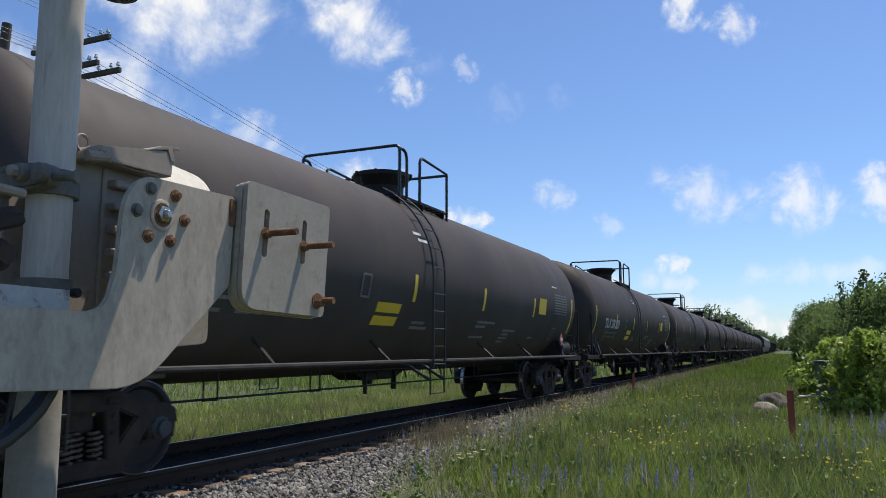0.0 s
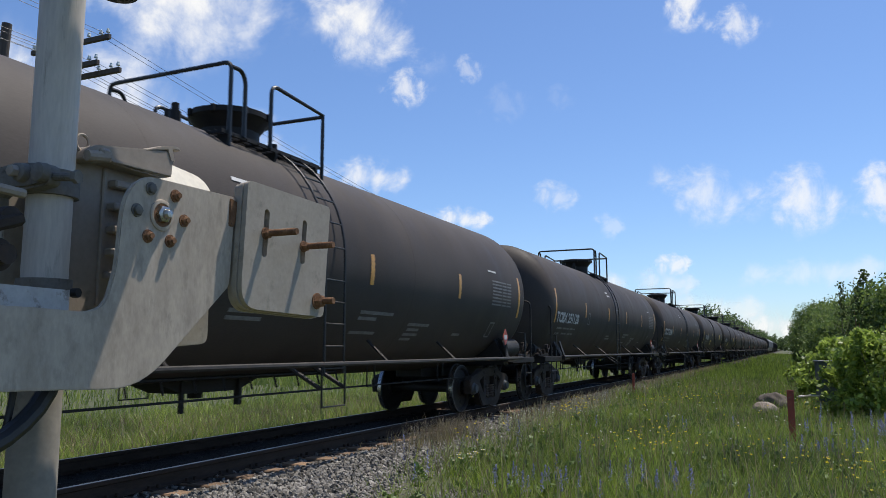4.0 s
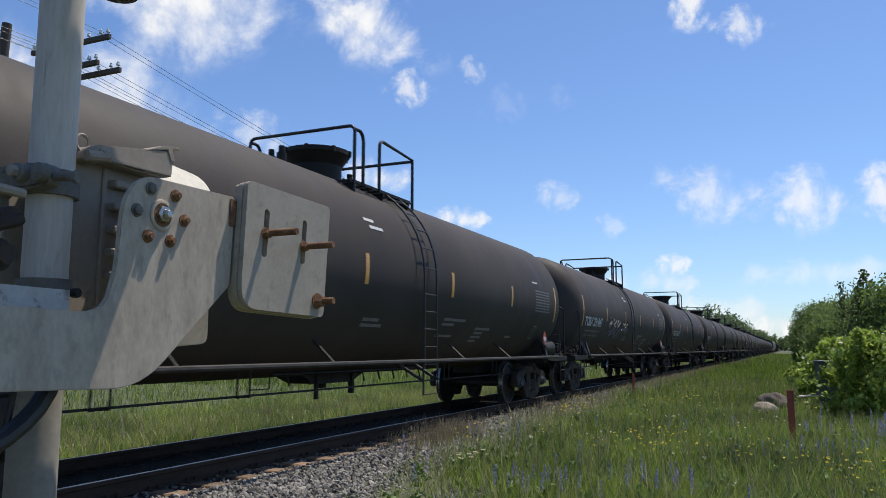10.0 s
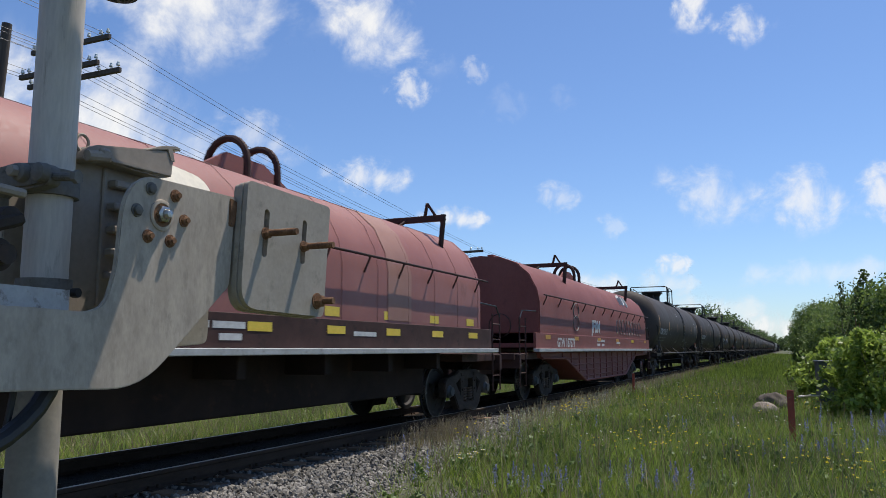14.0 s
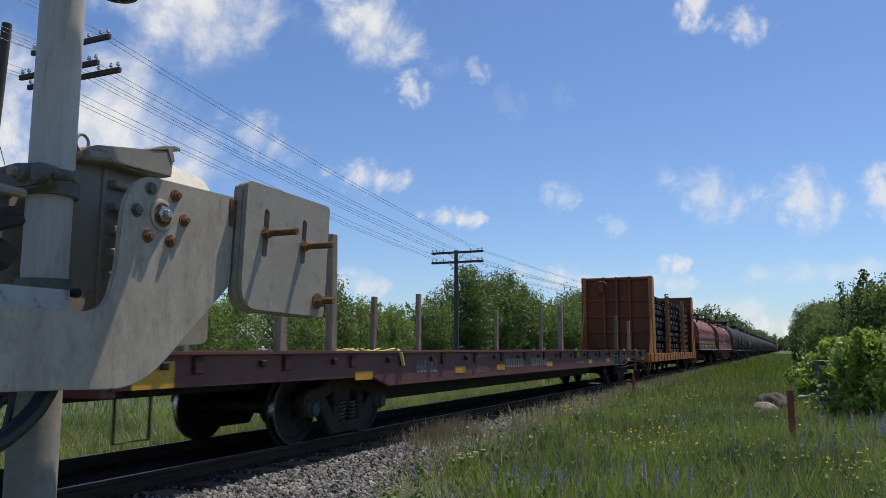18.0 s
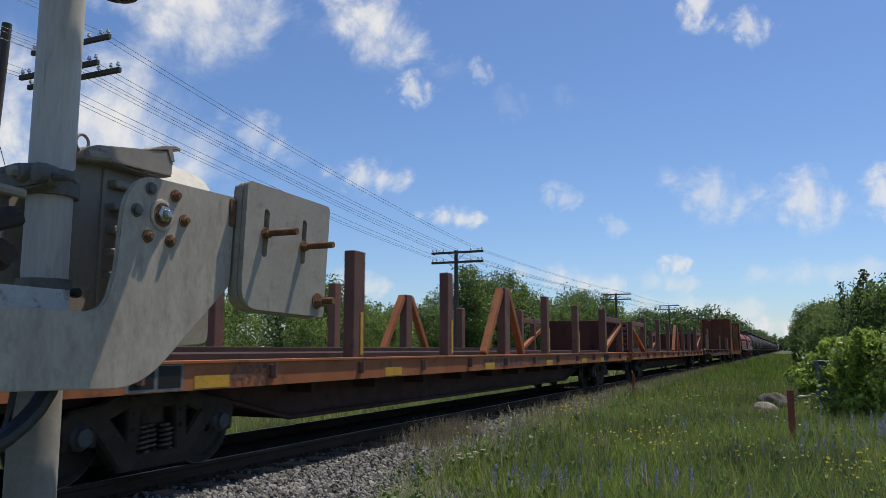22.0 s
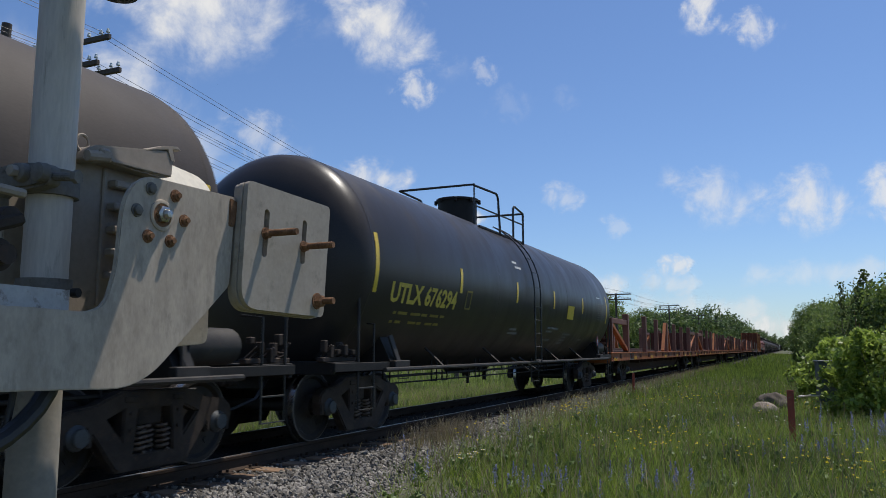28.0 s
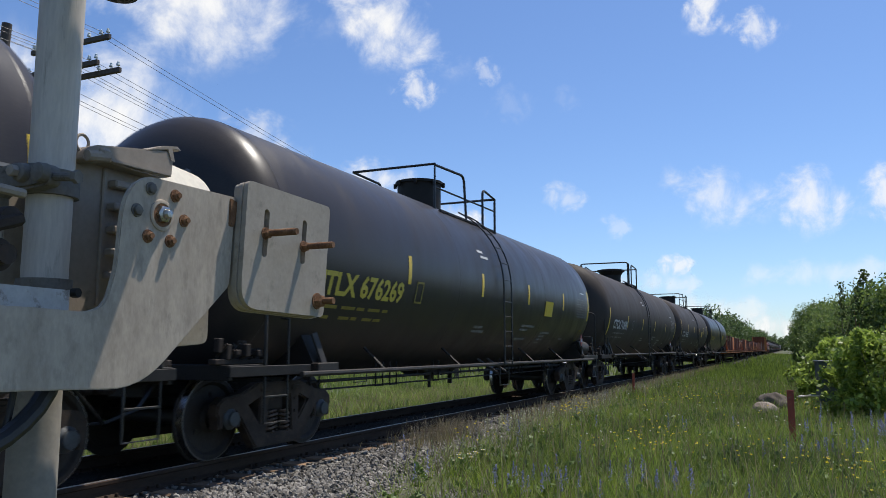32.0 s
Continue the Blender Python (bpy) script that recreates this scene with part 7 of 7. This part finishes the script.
for k in range(90):
    y, x = 740 + r.uniform(0, 60), -60 + 110 * k / 90
    hgt = r.uniform(11, 16)
    v, g = leaves(160, (x, y, hgt * 0.5 - 0.5), (5, 5, hgt * 0.5), 0.9, 1200 + k, 0.3, 20)
    b = len(fv)
    fv += v
    ff += [tuple(q + b for q in h) for h in g]
for k in range(90):
    x, y = -62 - r.uniform(0, 14), 20 + k * 2.6
    hgt = r.uniform(5, 8) + 0.02 * y
    v, g = leaves(700, (x, y, hgt * 0.48 - 0.5), (3.4, 3.4, hgt * 0.5), 0.30, 1400 + k, 0.4, 30)
    b = len(fv)
    fv += v
    ff += [tuple(q + b for q in h) for h in g]
stuff("far_woods", (fv, ff), M_LEAF_D, "far green woods along both sides of the line", "woods")


def bush(x, y, parts, label, n, size, mat, seed, group=""):
    t = thing("bush", label, "bush", group)
    t.matrix_basis = pose(x, y, ground_z(x, y))
    bm = B()
    r = random.Random(seed)
    top = max(c[2] + R[2] for c, R, share in parts)
    for i in range(16):
        a, L = r.uniform(0, 6.28), r.uniform(0.4, 0.8) * top
        q = Vector((0.5 * L * math.cos(a), 0.5 * L * math.sin(a), L))
        rod(bm, (0.12 * math.cos(a), 0.12 * math.sin(a), -0.05), q, 0.02, 5, 0.006)
    part("stem", bm, M_BARK, t)
    vs, fs = [], []
    for i, (c, R, share) in enumerate(parts):
        v, f = leaves(int(n * share), c, R, size, seed + i, 0.35)
        k = len(vs)
        vs += v
        fs += [tuple(q + k for q in g) for g in f]
    part("foliage", (vs, fs), mat, t, smooth=0)
    return t


bush(2.15, 21.5, [((0, 0, 1.0), (1.1, 1.1, 1.0), 0.38), ((-0.55, -0.2, 1.75), (0.5, 0.6, 0.4), 0.14), ((0.75, 0.1, 1.6), (0.7, 0.8, 0.7), 0.2), ((-0.2, -0.4, 0.4), (1.2, 0.8, 0.45), 0.18), ((-1.1, -0.3, 0.7), (0.42, 0.4, 0.75), 0.10)], "dense bright green leafy bush beside a cabinet", 7500, 0.070, M_LEAF_A, 301, "bushes")
bush(3.4, 24.5, [((0, 0, 1.2), (1.3, 1.3, 1.2), 0.7), ((0.3, 0, 2.2), (0.7, 0.7, 0.5), 0.3)], "bright green leafy shrub", 7000, 0.075, M_LEAF_A, 302, "bushes")
bush(1.75, 30.0, [((0, 0, 0.6), (0.7, 0.9, 0.6), 0.7), ((0.3, 0, 1.1), (0.4, 0.4, 0.4), 0.3)], "low green shrub in the meadow", 3000, 0.07, M_LEAF_B, 303, "bushes")
bush(2.3, 36.0, [((0, 0, 0.9), (1.1, 1.3, 0.9), 0.8), ((0.2, 0, 1.7), (0.5, 0.5, 0.5), 0.2)], "low green shrub in the meadow", 4000, 0.09, M_LEAF_B, 304, "bushes")
bush(0.15, 38.0, [((0, 0, 0.5), (0.35, 0.4, 0.5), 1.0)], "small yellow-green sapling in the meadow", 700, 0.06, M_LEAF_A, 305, "bushes")

bush(1.05, 28.0, [((0, 0, 0.8), (0.9, 0.9, 0.8), 0.6), ((0.35, 0.2, 1.5), (0.6, 0.6, 0.6), 0.4)], "pale green leafy shrub behind the cabinet", 3600, 0.075, M_LEAF_A, 306, "bushes")

# herbs with broad leaves, blue spikes, yellow and white flowers
hv, hf = [], []
for x, y, z in scatter(1500, -4.1, 5, 6.5, 30, 51, both):
    v, f = leaves(16, (x, y, z + 0.14), (0.09, 0.09, 0.12), 0.045, int(x * 977 + y * 131) % 99991, 0.1, 4)
    k = len(hv)
    hv += v
    hf += [tuple(q + k for q in g) for g in f]
stuff("herbs", (hv, hf), M_HERB, "low broad-leaved meadow herbs", "herbs")


def flowers(spots, seed, h, petals, size, spike):
    r = random.Random(seed)
    vs, fs = [], []
    for x, y, z in spots:
        hh = r.uniform(*h)
        for i in range(petals):
            if spike:
                t = i / petals
                c = Vector((x + r.uniform(-1, 1) * 0.022 * (1.2 - t), y + r.uniform(-1, 1) * 0.022 * (1.2 - t), z + hh * (0.45 + 0.55 * t)))
            else:
                c = Vector((x, y, z + hh)) + Vector((r.uniform(-1, 1), r.uniform(-1, 1), r.uniform(-0.3, 0.3))) * size
            u = Vector((r.uniform(-1, 1), r.uniform(-1, 1), r.uniform(-0.6, 0.6))).normalized() * size
            w = u.orthogonal().normalized() * size * 0.7
            k = len(vs)
            vs += [c - u, c + w, c + u, c - w]
            fs.append((k, k + 1, k + 2, k + 3))
    return vs, fs


clump = lambda x, y: both(x, y) * (1.0 if noise.noise((x * 0.9, y * 0.7, 9.0)) > 0.12 else 0.03)
clump2 = lambda x, y: both(x, y) * (1.0 if noise.noise((x * 0.8, y * 0.5, 19.0)) > 0.22 else 0.02)
stuff("blue_flowers", flowers(scatter(50, -4.3, 4, 7.4, 17, 61, clump), 62, (0.32, 0.58), 34, 0.012, True), M_FL_BLUE, "violet-blue flower spikes in the meadow", "flowers")
stuff("blue_flowers", flowers(scatter(22, 0.0, 3.2, 14.5, 19, 66, wedge), 67, (0.40, 0.66), 40, 0.014, True), M_FL_BLUE, "violet-blue flower spikes in the meadow", "flowers")
SPIKES = ((-2.5, 8.5, 9), (-2.95, 8.7, 5), (-1.25, 9.4, 8), (-1.75, 9.3, 5), (0.35, 13.8, 6), (1.0, 14.2, 6))
near_spots = [(x + dx, y + dy, ground_z(x, y)) for x, y, n in SPIKES for dx, dy in ((0.22 * math.cos(2.4 * k) * math.sqrt(k) * 0.5, 0.22 * math.sin(2.4 * k) * math.sqrt(k)) for k in range(n))]
stuff("blue_flowers", flowers(near_spots, 68, (0.26, 0.46), 36, 0.013, True), M_FL_BLUE, "violet-blue flower spikes in the meadow", "flowers")
stuff("yellow_flowers", flowers(scatter(420, -4.3, 4, 8.5, 26, 63, clump2), 64, (0.32, 0.55), 5, 0.012, False), M_FL_YELLOW, "small yellow buttercups", "flowers")
stuff("pale_flowers", flowers(scatter(300, -4.5, 5, 10, 40, 65, both), 66, (0.3, 0.5), 4, 0.010, False), M_FL_WHITE, "tiny pale meadow flowers", "flowers")
stuff("seed_heads", flowers(scatter(2000, -5.2, 4.5, 6.5, 26, 69, both), 70, (0.22, 0.52), 7, 0.006, True), M_SEED, "pale grass seed heads over the meadow", "grass")
stuff("seed_heads", flowers(tuft(150, -5.02, 11.3, 71), 72, (0.22, 0.44), 16, 0.008, True), M_BROWNHEAD, "dusty brown grass plumes beside the ballast", "grass")
stuff("pale_weeds", flowers(lower(scatter(800, -5.1, -4.3, 12.5, 42, 73)), 74, (0.24, 0.50), 14, 0.016, True), M_PALEWEED, "dusty pale weeds along the ballast", "weeds")
# a tuft of daisies
daisy = thing("daisies", "tuft of white daisies at the ballast's edge", "flowers")
daisy.matrix_basis = pose(-3.44, 8.6, ground_z(-3.44, 8.6) + 0.06)
for dx, dy, dz in ((-0.17, 0.0, 0.36), (-0.07, 0.05, 0.35), (-0.10, -0.12, 0.32), (0.02, 0.0, 0.39), (0.07, -0.05, 0.38), (0.08, 0.10, 0.40), (0.02, -0.12, 0.34), (0.15, 0.04, 0.36), (-0.22, 0.08, 0.33)):
    bm = B()
    for i in range(12):
        a = i * math.pi / 6
        u, w = Vector((math.cos(a), math.sin(a), 0.15)), Vector((-math.sin(a), math.cos(a), 0))
        c = Vector((dx, dy, dz))
        bm.faces.new([bm.verts.new(c + q) for q in (u * 0.006, u * 0.022 + w * 0.006, u * 0.034, u * 0.022 - w * 0.006)])
    head = part("flower_head", bm, M_FL_WHITE, daisy, smooth=0)
    part("flower_centre", lathe(B(), [(dz, 0.011), (dz + 0.008, 0.008), (dz + 0.010, 0.002)], 8, "z", (dx, dy, 0)), M_FL_YELLOW, head)
    part("stalk", rod(B(), (dx * 0.6, dy * 0.6, -0.10), (dx, dy, dz), 0.002, 4), M_GRASS, daisy)

# ---- small things in the meadow ----
z = ground_z(0.0, 15.3)
post = thing("marker_stake", "faded red wooden marker stake in the grass", "stake", "red marker stakes")
post.matrix_basis = pose(0.0, 15.3, z)
part("stake_board", box(B(), (0, 0, 0.36), (0.115, 0.035, 1.26), bevel=0.006), M_STAKERED, post)
post2 = thing("marker_stake", "thin red-brown marker stake beside the ballast", "stake", "red marker stakes")
z = ground_z(-4.45, 24.6)
post2.matrix_basis = pose(-4.45, 24.6, z)
part("stake_board", box(B(), (0, 0, 0.33), (0.075, 0.03, 0.86), bevel=0.005), M_STAKERED, post2)


def boulder(x, y, r, squash, seed, label, rock):
    bm = B()
    bmesh.ops.create_icosphere(bm, subdivisions=4, radius=1.0)
    for v in bm.verts:
        n = noise.fractal(v.co * 1.3 + Vector((seed, 0, 0)), 0.9, 2.1, 4)
        v.co = Vector((v.co.x * r, v.co.y * r * 0.8, v.co.z * r * squash)) * (1 + 0.20 * n)
    o = tagged(part("boulder", bm, rock, None, label, smooth=60), category="boulder", group="boulders in the grass")
    o.matrix_basis = pose(x, y, ground_z(x, y) + r * squash * 0.62)


boulder(-0.42, 22.6, 0.44, 0.80, 3.0, "dark weathered granite boulder in the grass", M_DARKROCK)
boulder(-0.62, 21.2, 0.34, 0.70, 8.0, "pale pinkish granite boulder in the grass", M_ROCK)
cab = thing("signal_cabinet", "grey-green metal utility cabinet half hidden by a bush", "cabinet")
cab.matrix_basis = pose(0.88, 22.9, ground_z(0.88, 22.9), 0, 0, 12)
body = part("cabinet_body", box(B(), (0, 0, 0.70), (0.42, 0.42, 1.45), bevel=0.012), M_CABINET, cab)
part("cabinet_cap", box(B(), (0, 0, 1.445), (0.48, 0.48, 0.05), bevel=0.012), M_CABINET, cab)
part("cabinet_door", box(B(), (0, -0.217, 0.75), (0.36, 0.012, 1.15), bevel=0.004), M_CABINET, cab)
bent = thing("rusty_post", "leaning rusty steel post at the foot of the bush", "post")
bent.matrix_basis = pose(2.0, 19.6, ground_z(2.0, 19.6), 0, 28, 0)
part("post_bar", box(B(), (0, 0, 0.50), (0.13, 0.05, 1.1), bevel=0.006), M_RUST, bent)
pv = thing("pipe_rail", "low grey pipe lying by the cabinet", "pipe")
part("pipe_bar", pipe(B(), [(0.20, 22.4, -0.02), (0.5, 22.6, 0.0), (0.95, 22.9, -0.03)], 0.03, 6), M_GALV, pv)
tall = thing("dead_tree", "thin rusty-brown dead tree among the conifers", "tree")
tall.matrix_basis = pose(3.05, 40.0, ground_z(3.05, 40.0))
part("trunk", limbs(4.0, 91, 0.07, 6, 0.12), M_RUST, tall)

# ---- clouds: a far backdrop of thin sheets that drift ----
def cloud_material(seed, dens, size):
    m = bpy.data.materials.new("cloud_vapour")
    m.use_nodes = True
    nt = m.node_tree
    nt.nodes.clear()
    out = nt.nodes.new("ShaderNodeOutputMaterial")
    tc = nt.nodes.new("ShaderNodeTexCoord")
    mp = nt.nodes.new("ShaderNodeMapping")
    mp.inputs["Location"].default_value = (seed * 3.7, seed * 1.3, seed)
    mp.inputs["Scale"].default_value = (1.0, 1.0, 1.0)
    nz = nt.nodes.new("ShaderNodeTexNoise")
    nz.inputs["Scale"].default_value, nz.inputs["Detail"].default_value, nz.inputs["Roughness"].default_value = 2.4 / size, 9.0, 0.60
    nz.inputs["Distortion"].default_value = 0.3
    nt.links.new(tc.outputs["Object"], mp.inputs[0])
    nt.links.new(mp.outputs[0], nz.inputs["Vector"])
    # soft edge from the generated box: 1 in the middle, 0 at the rim
    sub = nt.nodes.new("ShaderNodeVectorMath")
    sub.operation = "SUBTRACT"
    sub.inputs[1].default_value = (0.5, 0.5, 0.5)
    nt.links.new(tc.outputs["Generated"], sub.inputs[0])
    mul = nt.nodes.new("ShaderNodeVectorMath")
    mul.operation = "MULTIPLY"
    mul.inputs[1].default_value = (2.0, 2.0, 0.0)
    nt.links.new(sub.outputs[0], mul.inputs[0])
    ln = nt.nodes.new("ShaderNodeVectorMath")
    ln.operation = "LENGTH"
    nt.links.new(mul.outputs[0], ln.inputs[0])
    edge = nt.nodes.new("ShaderNodeMapRange")
    edge.interpolation_type = "SMOOTHSTEP"
    for name, v in (("From Min", 1.0), ("From Max", 0.0), ("To Min", 0.0), ("To Max", 1.0)):
        edge.inputs[name].default_value = v
    nt.links.new(ln.outputs["Value"], edge.inputs["Value"])
    add = nt.nodes.new("ShaderNodeMath")
    add.operation = "MULTIPLY_ADD"
    add.inputs[1].default_value = 0.55
    nt.links.new(edge.outputs[0], add.inputs[0])
    strong = nt.nodes.new("ShaderNodeMath")
    strong.operation = "MULTIPLY_ADD"
    strong.inputs[1].default_value, strong.inputs[2].default_value = 1.55, -0.275
    nt.links.new(nz.outputs["Fac"], strong.inputs[0])
    nt.links.new(strong.outputs[0], add.inputs[2])
    a = nt.nodes.new("ShaderNodeMapRange")
    a.interpolation_type = "SMOOTHSTEP"
    for name, v in (("From Min", 0.62), ("From Max", 1.10), ("To Min", 0.0), ("To Max", dens)):
        a.inputs[name].default_value = v
    nt.links.new(add.outputs[0], a.inputs["Value"])
    rim = nt.nodes.new("ShaderNodeMapRange")
    for name, v in (("From Min", 0.0), ("From Max", 0.25), ("To Min", 0.0), ("To Max", 1.0)):
        rim.inputs[name].default_value = v
    nt.links.new(edge.outputs[0], rim.inputs["Value"])
    al = nt.nodes.new("ShaderNodeMath")
    al.operation = "MULTIPLY"
    nt.links.new(a.outputs[0], al.inputs[0])
    nt.links.new(rim.outputs[0], al.inputs[1])
    col = ramp(nt, add.outputs[0], [(0.70, (0.86, 0.91, 1.0)), (0.98, (1.0, 1.0, 1.0))])
    em = nt.nodes.new("ShaderNodeEmission")
    em.inputs["Strength"].default_value = 0.97
    nt.links.new(col, em.inputs[0])
    tr = nt.nodes.new("ShaderNodeBsdfTransparent")
    mx = nt.nodes.new("ShaderNodeMixShader")
    nt.links.new(al.outputs[0], mx.inputs[0])
    nt.links.new(tr.outputs[0], mx.inputs[1])
    nt.links.new(em.outputs[0], mx.inputs[2])
    nt.links.new(mx.outputs[0], out.inputs[0])
    return m


FAR = 3200.0
RIGHT = Vector((math.cos(YAW), math.sin(YAW), 0))
UP = RIGHT.cross(AIM)


def sky_place(u, v):
    """A point of the far sky: u and v are tangents right of and above the camera's aim."""
    return EYE + FAR * (AIM + u * RIGHT + v * UP)


# u, v, width, height (tangents), density, drift over the clip, turn
CLOUDS = [(-0.575, 0.150, 0.22, 0.16, 1.0, 0.006, 0), (-0.340, 0.322, 0.38, 0.18, 1.0, 0.021, 0), (-0.120, 0.302, 0.26, 0.12, 1.0, 0.038, -25), (0.310, 0.320, 0.085, 0.085, 0.9, 0.027, -30), (0.375, 0.292, 0.095, 0.06, 0.7, 0.027, 15),
          (0.028, 0.234, 0.05, 0.045, 0.35, 0.028, 30), (-0.050, 0.210, 0.075, 0.058, 0.7, 0.016, 15), (0.078, 0.190, 0.08, 0.06, 0.10, 0.01, 30),
          (0.148, 0.198, 0.05, 0.04, 0.07, 0.01, 0), (0.335, 0.072, 0.17, 0.085, 0.6, 0.016, -10), (0.460, 0.066, 0.17, 0.10, 0.80, 0.011, 5),
          (0.563, 0.074, 0.10, 0.09, 0.8, 0.010, 20), (-0.430, 0.168, 0.46, 0.25, 1.0, 0.008, -15), (-0.245, 0.148, 0.14, 0.075, 0.5, 0.010, -20),
          (-0.105, 0.095, 0.14, 0.055, 0.75, 0.008, 0), (0.020, 0.040, 0.12, 0.034, 0.8, -0.012, 0), (0.140, 0.070, 0.08, 0.045, 0.4, 0.013, 0),
          (0.297, -0.020, 0.065, 0.035, 0.75, 0.004, 15), (0.282, -0.042, 0.13, 0.04, 0.45, 0.004, 0), (0.160, -0.040, 0.20, 0.05, 0.65, 0.004, -5),
          (0.425, -0.100, 0.22, 0.05, 0.9, 0.003, 0), (0.330, -0.075, 0.25, 0.05, 0.5, 0.003, 0), (0.480, -0.030, 0.28, 0.05, 0.40, 0.003, 5),
          (-0.115, -0.045, 0.12, 0.05, 0.6, 0.003, 0), (0.215, 0.032, 0.05, 0.04, 0.3, 0.01, 0), (-0.330, 0.03, 0.20, 0.08, 0.5, 0.006, 0)]
DRIFTS = []
for i, (u, v, w, hgt, dens, drift, turn) in enumerate(CLOUDS):
    n, mrows = 10, 6
    W_, H_ = w * FAR * 1.15, hgt * FAR * 1.25
    pts = []
    for b in range(mrows + 1):
        for a in range(n + 1):
            p, q = a / n * 2 - 1, b / mrows * 2 - 1
            pts.append((p * W_ / 2, q * H_ / 2, 0.12 * H_ * (1 - p * p) * (1 - q * q)))
    fs = [(b * (n + 1) + a, b * (n + 1) + a + 1, (b + 1) * (n + 1) + a + 1, (b + 1) * (n + 1) + a) for b in range(mrows) for a in range(n)]
    cl = tagged(part("cloud", (pts, fs), cloud_material(i + 1, dens, math.sqrt(W_ * H_)), None, "ragged white fair-weather cloud" if dens > 0.7 else "thin wispy white cloud", smooth=180), category="cloud", group="clouds", kind="structure")
    turn_m = Matrix((RIGHT, UP, -AIM)).transposed().to_4x4() @ pose(0, 0, 0, 0, 0, turn)
    DRIFTS.append((cl, sky_place(u, v), sky_place(u + drift, v - 0.15 * drift), turn_m))


# ---- what moves: the train, its wheels, the clouds ----
def motions():
    for car, centre in CARS:
        walk(car, [(0.0, pose(TRACK_X, centre, 0)), (32.0, pose(TRACK_X, centre + 32.0 * SPEED, 0))])
    roll = SPEED / 0.457
    for w, station in WHEELSETS:
        t0, t1 = max(0.0, (0.0 - station) / SPEED), min(32.0, (34.0 - station) / SPEED)
        y = w.location.y
        at = lambda t: Matrix.LocRotScale((0, y, 0.457), Euler((-roll * t, 0, 0)), None)
        rows = [] if t0 == 0 else [(0.0, at(t0))]
        f0, f1 = round(t0 * FPS), round(t1 * FPS)
        if f1 <= f0:
            rows = [(0.0, at(0)), (32.0, at(0))]
        else:
            rows += [(f / FPS, at(f / FPS)) for f in range(f0, f1 + 1)]
            if t1 < 32.0:
                rows.append((32.0, at(f1 / FPS)))
        walk(w, rows)
    for cl, a, b, m in DRIFTS:
        walk(cl, [(0.0, Matrix.Translation(a) @ m), (32.0, Matrix.Translation(b) @ m)])


motions()
